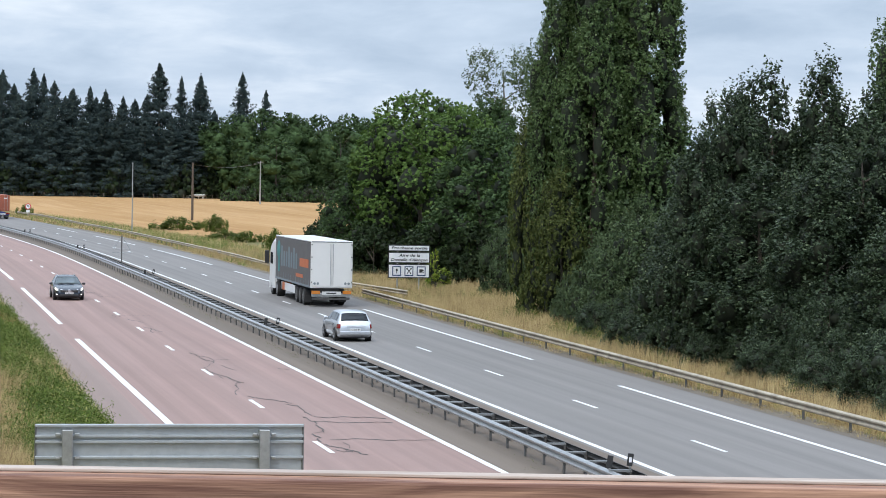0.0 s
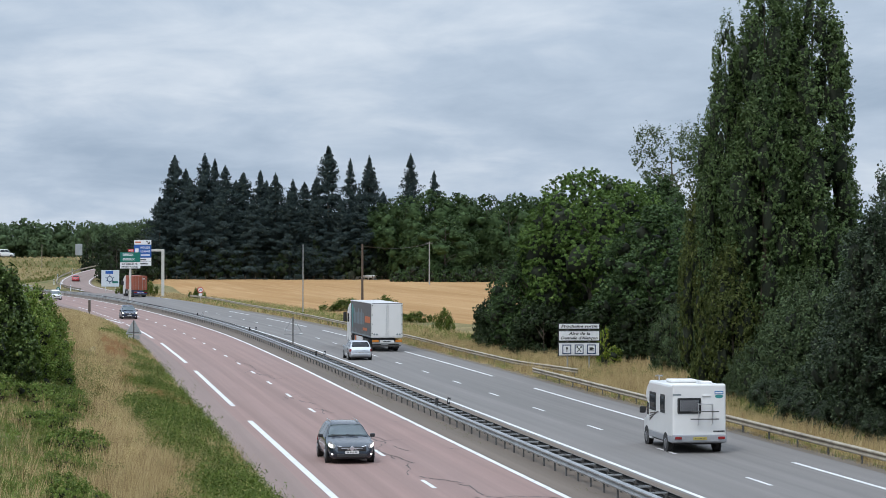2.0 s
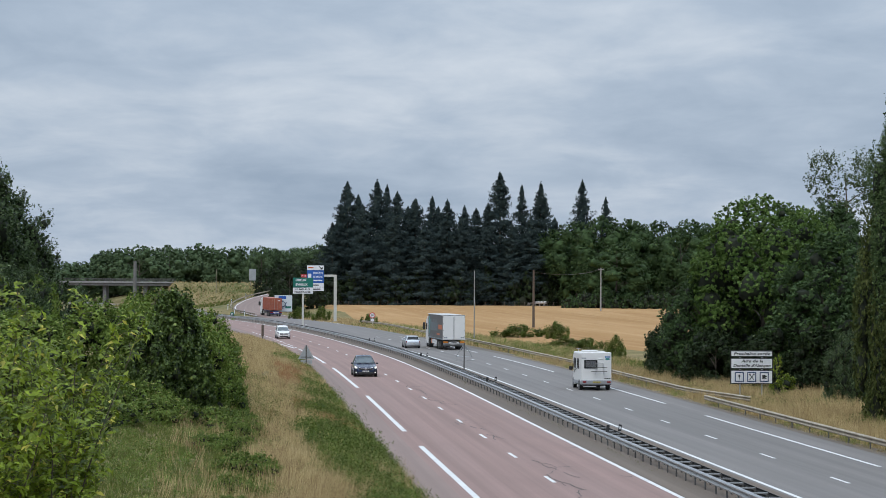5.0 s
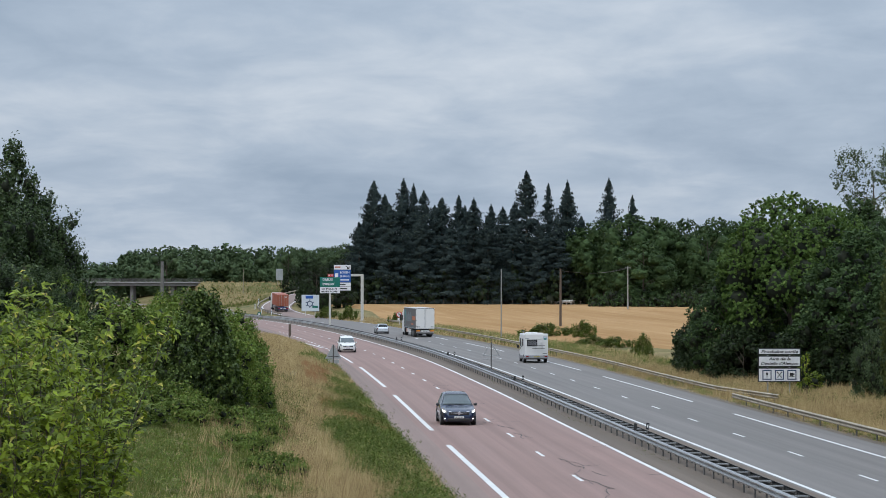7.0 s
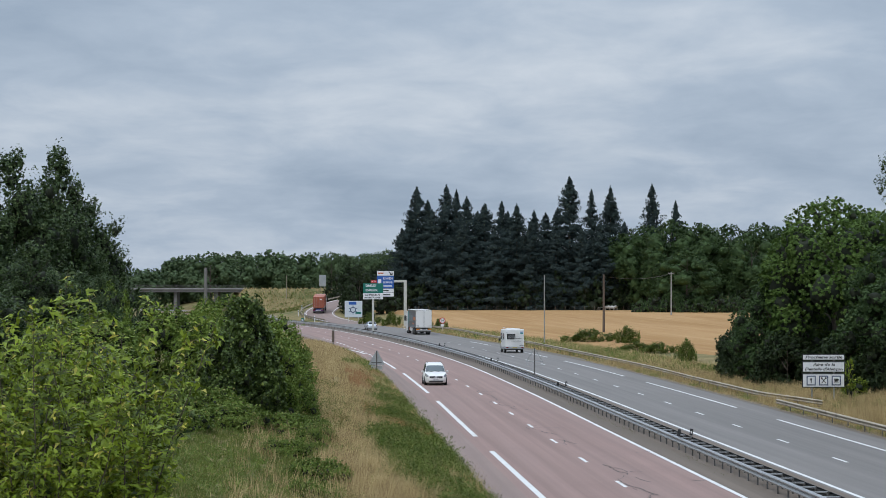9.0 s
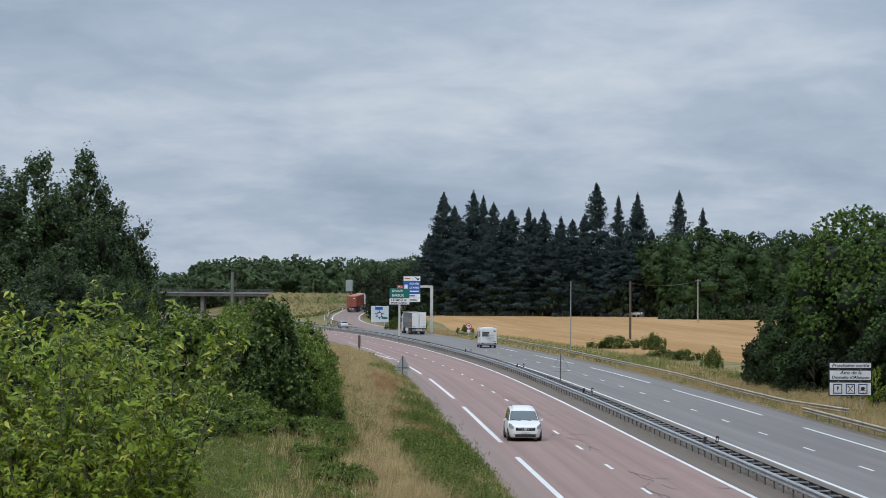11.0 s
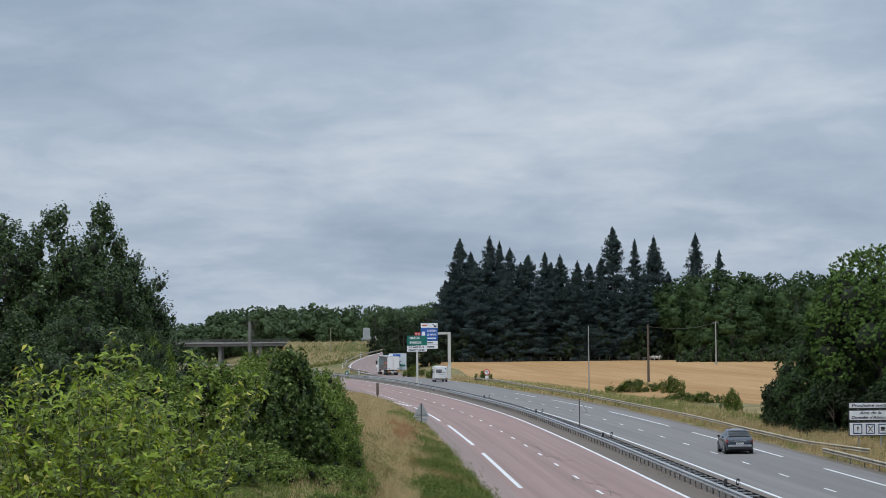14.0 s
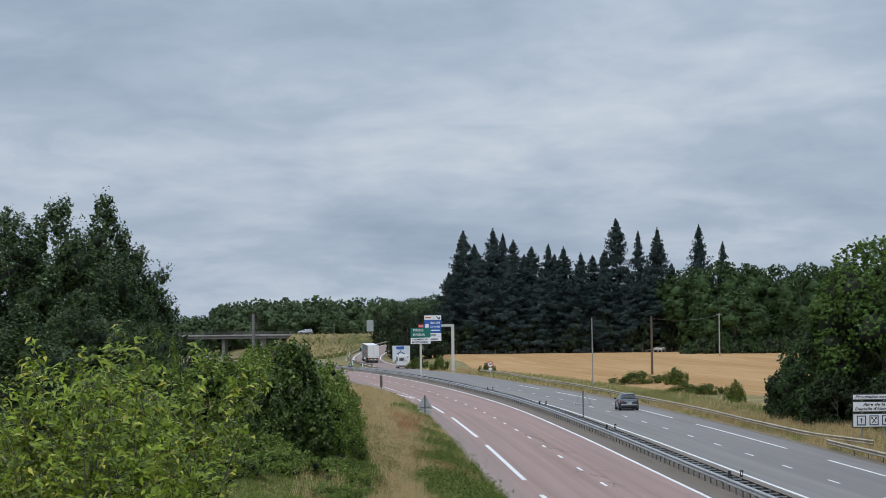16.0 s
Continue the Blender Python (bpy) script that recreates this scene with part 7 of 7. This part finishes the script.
def grass(name, rng, places, height, lean, per, width, material, label, clump=0.10, wind=(0.15, -0.05)):
    """Tufts of fine tapering blades; each tuft has its own height and lean."""
    k = len(places)
    th = height * rng.uniform(0.55, 1.15, k)
    ta = rng.uniform(0, math.tau, k)
    td = np.stack([np.cos(ta) * 0.35 + wind[0], np.sin(ta) * 0.35 + wind[1]], 1) * lean
    p, hh, dd = np.repeat(places, per, axis=0), np.repeat(th, per), np.repeat(td, per, axis=0)
    n = len(p)
    hh = hh * rng.uniform(0.45, 1.15, n)
    a = rng.uniform(0, math.tau, n)
    d = dd + np.stack([np.cos(a), np.sin(a)], 1) * (lean * 0.45 * rng.uniform(0, 1, n))[:, None]
    base = p + rng.normal(size=(n, 3)) * np.array([clump, clump, 0])
    w = width * rng.uniform(0.6, 1.4, n)
    s = np.stack([np.sin(a) * w, np.cos(a) * w, 0 * a], 1)
    tip = base + np.concatenate([d, np.ones((n, 1))], 1) * hh[:, None]
    ob = add_mesh(name, faces_mesh(name, np.stack([base - s, base + s, tip], 1).reshape(-1, 3), 3), M[material])
    tagged(ob, label, "grass", kind="stuff")
    return ob


def weeds(name, rng, places, height, per, leaf, material, label):
    """Upright leafy weeds: stalks hung with small narrow leaves."""
    k = len(places)
    th = height * rng.uniform(0.5, 1.2, k)
    ta, tl = rng.uniform(0, math.tau, k), rng.uniform(0, 0.35, k)
    u = rng.uniform(0.05, 1.0, k * per)
    i = np.repeat(np.arange(k), per)
    h = th[i] * u
    spread = (1.05 - u) * 0.16 + 0.03
    pos = places[i] + np.stack([np.cos(ta[i]) * tl[i] * h, np.sin(ta[i]) * tl[i] * h, h], 1)
    pos[:, :2] += rng.normal(size=(k * per, 2)) * spread[:, None]
    nrm = rng.normal(size=(k * per, 3)) * 0.55 + np.array([0, -0.1, 0.8])
    up = np.stack([rng.normal(size=k * per) * 0.5, rng.normal(size=k * per) * 0.5, np.ones(k * per)], 1)
    nrm[:, 2] *= 0.5
    ob = add_mesh(name, leaves_mesh(name, pos, nrm, np.full(k * per, leaf), rng, 0.24, 0.3, up), M[material])
    tagged(ob, label, "weeds", kind="stuff")
    return ob


def scatter(rng, n, y0, y1, o0, o1, keep=None, near=1.0):
    out = []
    while len(out) < n:
        y = y0 + (y1 - y0) * rng.uniform(0, 1) ** near
        o = rng.uniform(o0, o1)
        x = mid(y) + o
        if keep is None or rng.uniform(0, 1) < keep(x, y, o):
            out.append((x, y, land(x, y) - 0.03))
    return np.array(out)


def patch(x, y, s=0.16, k=0.0):
    return sstep(-0.12, 0.12, noise.noise((x * s, y * s * 0.45, k)))


def build_grass():
    rng = np.random.default_rng(7)

    def rank(x, y, o):
        """How rank and green the strip beside the road is: broad near by, in patches farther on."""
        edge = -14.9 + 3.0 * noise.noise((x * 0.3, y * 0.13, 4.0)) + 1.6 * sstep(95, 140, y)
        far = 0.10 + 0.75 * patch(x, y, 0.16, 3) ** 2 if y > 106 else 0.35 + 0.65 * patch(x, y, 0.35, 3)
        return sstep(edge - 0.5, edge + 0.5, o) * far

    def straw(x, y, o):
        top = -17.5 + 1.3 * noise.noise((x * 0.3, y * 0.11, 1.0)) - 1.2 * sstep(100, 150, y)
        return (0.14 + 0.86 * (1 - rank(x, y, o))) * (0.04 + 0.96 * sstep(top - 0.5, top + 0.5, o)) * (0.25 + 0.75 * patch(x, y, 0.5, 6))

    def upper(x, y, o):
        return 1 - straw(x, y, o) if o < -16.5 else 0.0
    L = scatter
    grass("dry_grass", rng, L(rng, 13000, 50, 330, -20.5, -12.1, straw, 1.5), 0.62, 0.75, 22, 0.0065, "dry", "tall straw-coloured dry grass on the bank")
    grass("dry_grass", rng, L(rng, 3500, 50, 330, -12.8, -11.95, None, 1.4), 0.13, 1.0, 12, 0.008, "dry", "short dry grass at the edge of the hard shoulder")
    grass("green_grass", rng, L(rng, 7500, 48, 330, -17.2, -12.1, rank, 1.5), 0.58, 0.7, 22, 0.008, "green_grass", "rank green grass along the edge of the hard shoulder")
    weeds("tall_weeds", rng, L(rng, 7500, 50, 125, -16.8, -12.25, lambda x, y, o: rank(x, y, o) * (0.08 + 0.92 * patch(x, y, 0.9, 21)), 1.2), 0.85, 26, 0.125, "weed", "tall dark green weeds beside the hard shoulder")
    tufts = np.repeat(L(rng, 300, 50, 150, -16.0, -12.7, rank, 1.3), 16, axis=0)
    tufts[:, :2] += rng.normal(size=(len(tufts), 2)) * 0.32
    weeds("tall_weeds", rng, tufts, 0.95, 22, 0.13, "weed", "clumps of tall green weeds standing above the verge")
    grass("dry_grass", rng, L(rng, 3600, 48, 92, -20.5, -12.2, straw, 1.1), 0.85, 0.8, 20, 0.006, "dry", "tall bleached grass with thin stalks near the bridge")
    weeds("low_weeds", rng, L(rng, 2600, 50, 150, -18.6, -14.6, lambda x, y, o: patch(x, y, 0.45, 23) ** 2), 0.5, 14, 0.11, "weed", "green weeds scattered through the dry grass on the bank")
    weeds("tall_weeds", rng, L(rng, 1800, 120, 300, -15.4, -12.3, rank, 1.2), 0.6, 14, 0.15, "weed", "green weeds in patches on the verge")
    grass("green_grass", rng, L(rng, 15000, 44, 140, -27.0, -16.5, upper, 1.2), 0.22, 1.1, 20, 0.010, "olive_grass", "rough olive green grass on the upper bank")
    weeds("low_weeds", rng, L(rng, 9000, 46, 130, -26.0, -17.0, lambda x, y, o: upper(x, y, o) * (0.15 + patch(x, y, 0.35, 8)), 1.2), 0.26, 12, 0.095, "bramble", "low leafy weeds on the upper bank")
    grass("sorrel", rng, L(rng, 2200, 112, 200, -15.6, -12.2, lambda x, y, o: patch(x, y, 0.16, 9) * (1 - rank(x, y, o)), 1.2), 0.6, 0.4, 14, 0.008, "rust_grass", "rusty brown sorrel stalks in the verge")
    # right side
    grass("dry_grass", rng, L(rng, 9000, 55, 240, 12.1, 17.5, lambda x, y, o: 0.3 + 0.7 * patch(x, y, 0.2, 1), 1.35), 0.85, 0.6, 20, 0.0075, "dry", "tall straw-coloured dry grass behind the crash barrier")
    grass("dry_grass", rng, L(rng, 7000, 118, 200, 15.5, 27, lambda x, y, o: 0.3 + 0.7 * patch(x, y, 0.2, 1)), 0.9, 0.6, 20, 0.010, "dry", "waist-high dry grass round the services sign")
    grass("green_grass", rng, L(rng, 3000, 55, 250, 11.6, 18, lambda x, y, o: 1 - 0.85 * patch(x, y, 0.2, 1), 1.3), 0.45, 0.7, 16, 0.008, "green_grass", "green weeds under the crash barrier")
    grass("dry_grass", rng, L(rng, 4500, 55, 250, 11.35, 12.3, None, 1.3), 0.26, 0.8, 14, 0.0075, "dry", "short dry grass at the edge of the asphalt")
    grass("green_grass", rng, L(rng, 4200, 225, 420, 13.2, 22, None), 0.6, 0.6, 16, 0.016, "green_grass", "long green grass between the road and the field")
    grass("dry_grass", rng, L(rng, 5500, 225, 480, 12.6, 23, None), 0.65, 0.5, 14, 0.018, "dry", "dry grass between the road and the field")
    weeds("tall_weeds", rng, L(rng, 1100, 200, 300, 13.4, 21, lambda x, y, o: patch(x, y, 0.2, 12)), 1.0, 14, 0.16, "weed", "green weeds at the edge of the field")
    weeds("tall_weeds", rng, L(rng, 1500, 66, 140, 13.2, 18.0, lambda x, y, o: sstep(-1.5, 1.0, o - 13.2 - 0.045 * (y - 70)) * patch(x, y, 0.3, 14)), 0.9, 20, 0.13, "weed", "rank green weeds at the foot of the roadside shrubs")
    weeds("tall_weeds", rng, L(rng, 1000, 150, 205, 14.0, 24.0, lambda x, y, o: patch(x, y, 0.25, 16)), 0.8, 16, 0.14, "weed", "green weeds among the dry grass by the services sign")
    weeds("median_weeds", rng, L(rng, 160, 62, 200, -1.3, -0.75, lambda x, y, o: patch(x, y, 0.25, 5) ** 2), 0.28, 14, 0.05, "weed", "small weeds growing under the median barrier")
    # the far bank
    pl = []
    for i in range(2400):
        x, y = rng.uniform(-75, 20), rng.uniform(676, 700)
        pl.append((x, y, land(x, y)))
    grass("dry_grass", rng, np.array(pl), 0.5, 0.5, 14, 0.03, "dry", "dry grass on the far bank")
    pl = []
    for i in range(3800):
        x, y = rng.uniform(-75, 20), rng.uniform(660, 696)
        pl.append((x, y, land(x, y)))
    grass("green_grass", rng, np.array(pl), 0.7, 0.5, 14, 0.035, "olive_grass", "green growth on the far bank")


build_far_trees()
build_right_trees()
build_left_trees()
near_bush()
build_grass()


# ------------------------------------------------------------------ what moves
def line_of(rows, t):
    """Smooth value at t through rows of (t, value), straight beyond the ends."""
    return curve_at(rows, t)


def drive(thing, times, place, forward, wheel_r):
    """Key thing along place(t) -> (x, y, z), nose along its way; turn its wheels."""
    rows = []
    for t in times:
        a, b = Vector(place(t - 0.15)), Vector(place(t + 0.15))
        d = b - a
        if d.length < 0.02:
            d = Vector((0, forward, 0))
        yaw = math.degrees(math.atan2(-d.x, d.y))
        pitch = math.degrees(math.atan2(d.z, math.hypot(d.x, d.y)))
        rows.append((t, pose(*place(t), pitch, 0, yaw)))
    walk(thing, rows)
    hubs = [o for o in thing.children if o.name.startswith("wheel") and not o.name.startswith("wheel_arch")]
    spins = [i * 0.2 for i in range(81)]
    for h in hubs:
        x, y, z = h.matrix_basis.translation
        walk(h, [(t, pose(x, y, z, -70.0 * i)) for i, t in enumerate(spins)])


def motions():
    ts = [0.5 * i for i in range(33)]
    v = VEHICLES

    def lane(ys, off, half):
        """Rows of (t, y) of the end that the camera sees; half is how far the middle lies beyond it."""
        def place(t):
            y = line_of(ys, t) + half
            o = line_of(off, t) if isinstance(off, list) else off
            return (mid(y) + o, y, 0.0)
        return place

    def onto_ramp(ys, off, half):
        def place(t):
            y = line_of(ys, t) + half
            u = sstep(330, 420, y)
            o = line_of(off, t)
            return ((mid(y) + o) * (1 - u) + curve_at(RAMP_X, y) * u, y, max(0.0, curve_at(RAMP_Z, y)) * u + 0.01 * u)
        return place

    drive(v["car_a"], ts, lane([(0, 146.6), (1, 118.0), (2, 89.4), (4, 32), (16, -310)], -7.6, 2.2), -1, 0.32)
    drive(v["car_b"], ts, lane([(0, 354), (1, 322), (1.5, 306), (2.5, 275), (3.5, 242), (4.5, 210), (7, 128.5), (7.5, 112.5), (8, 96.5), (9, 65), (16, -155)], -7.9, 2.1), -1, 0.34)
    drive(v["van"], ts, lane([(0, 480), (2, 412), (3.5, 362), (7, 255.5), (8, 222), (9, 187.0), (11.5, 109.3), (12, 93), (12.5, 77), (16, -34)], -8.3, 2.2), -1, 0.32)
    drive(v["wagon"], ts, lane([(0, 112), (2, 177.3), (4.5, 259), (7, 343), (9, 419), (11.5, 511), (12.5, 545), (16, 665)],
                               [(0, 3.4), (4.5, 3.8), (7, 4.3), (9, 5.0), (12, 5.0), (16, 4.2)], 2.2), 1, 0.31)
    drive(v["suv"], ts, lane([(0, -343), (11.5, 66), (13, 121), (14.5, 175), (16, 226)], [(0, 5.0), (11.5, 5.2), (12.5, 5.6), (13, 6.1), (13.5, 6.8), (14.5, 7.35), (16, 7.95)], 2.2), 1, 0.36)
    drive(v["camper"], ts, onto_ramp([(0, 43), (1.5, 80.3), (4.5, 158), (7, 224), (9, 277), (11.5, 343), (13, 389), (14.5, 434), (16, 482)], [(0, 6.3), (1, 6.5), (2, 6.75), (3, 7.1), (4.5, 7.4), (9, 7.7), (16, 7.9)], 2.95), 1, 0.34)
    drive(v["lorry"], ts, onto_ramp([(0, 141.5), (2, 192.5), (3.5, 230), (4.5, 255.5), (7, 323), (9, 377), (11.5, 437), (13, 474), (14.5, 503), (16, 529)], [(0, 7.6), (4.5, 7.7), (16, 7.9)], 8.1), 1, 0.5)
    drive(v["red_lorry"], ts, onto_ramp([(0, 388), (1, 414), (2, 439), (3, 461), (4.5, 490), (7, 528), (9, 549), (11.5, 580), (12.5, 594), (14, 614), (16, 640)], [(0, 7.9), (16, 7.9)], 8.1), 1, 0.5)

    def on_ramp(ys):
        def place(t):
            y = min(689.0, line_of(ys, t))
            return (curve_at(RAMP_X, y), y, curve_at(RAMP_Z, y) + 0.01)
        return place
    drive(v["red_car"], ts, on_ramp([(0, 512), (1.5, 545), (3.5, 592), (5, 628), (7, 668), (16, 686)]), 1, 0.3)

    def across(xs, y, z=CROSS_Z + 0.01):
        return lambda t: (line_of(xs, t), y, z)
    drive(v["far_van"], ts, across([(0, -84), (2.5, -50.0), (3.5, -37.0), (16, 126)], CROSS_Y - 1.9), 1, 0.32)
    drive(v["far_car"], ts, across([(0, 105), (14.5, -40), (16, -55)], CROSS_Y + 1.9), -1, 0.3)


motions()
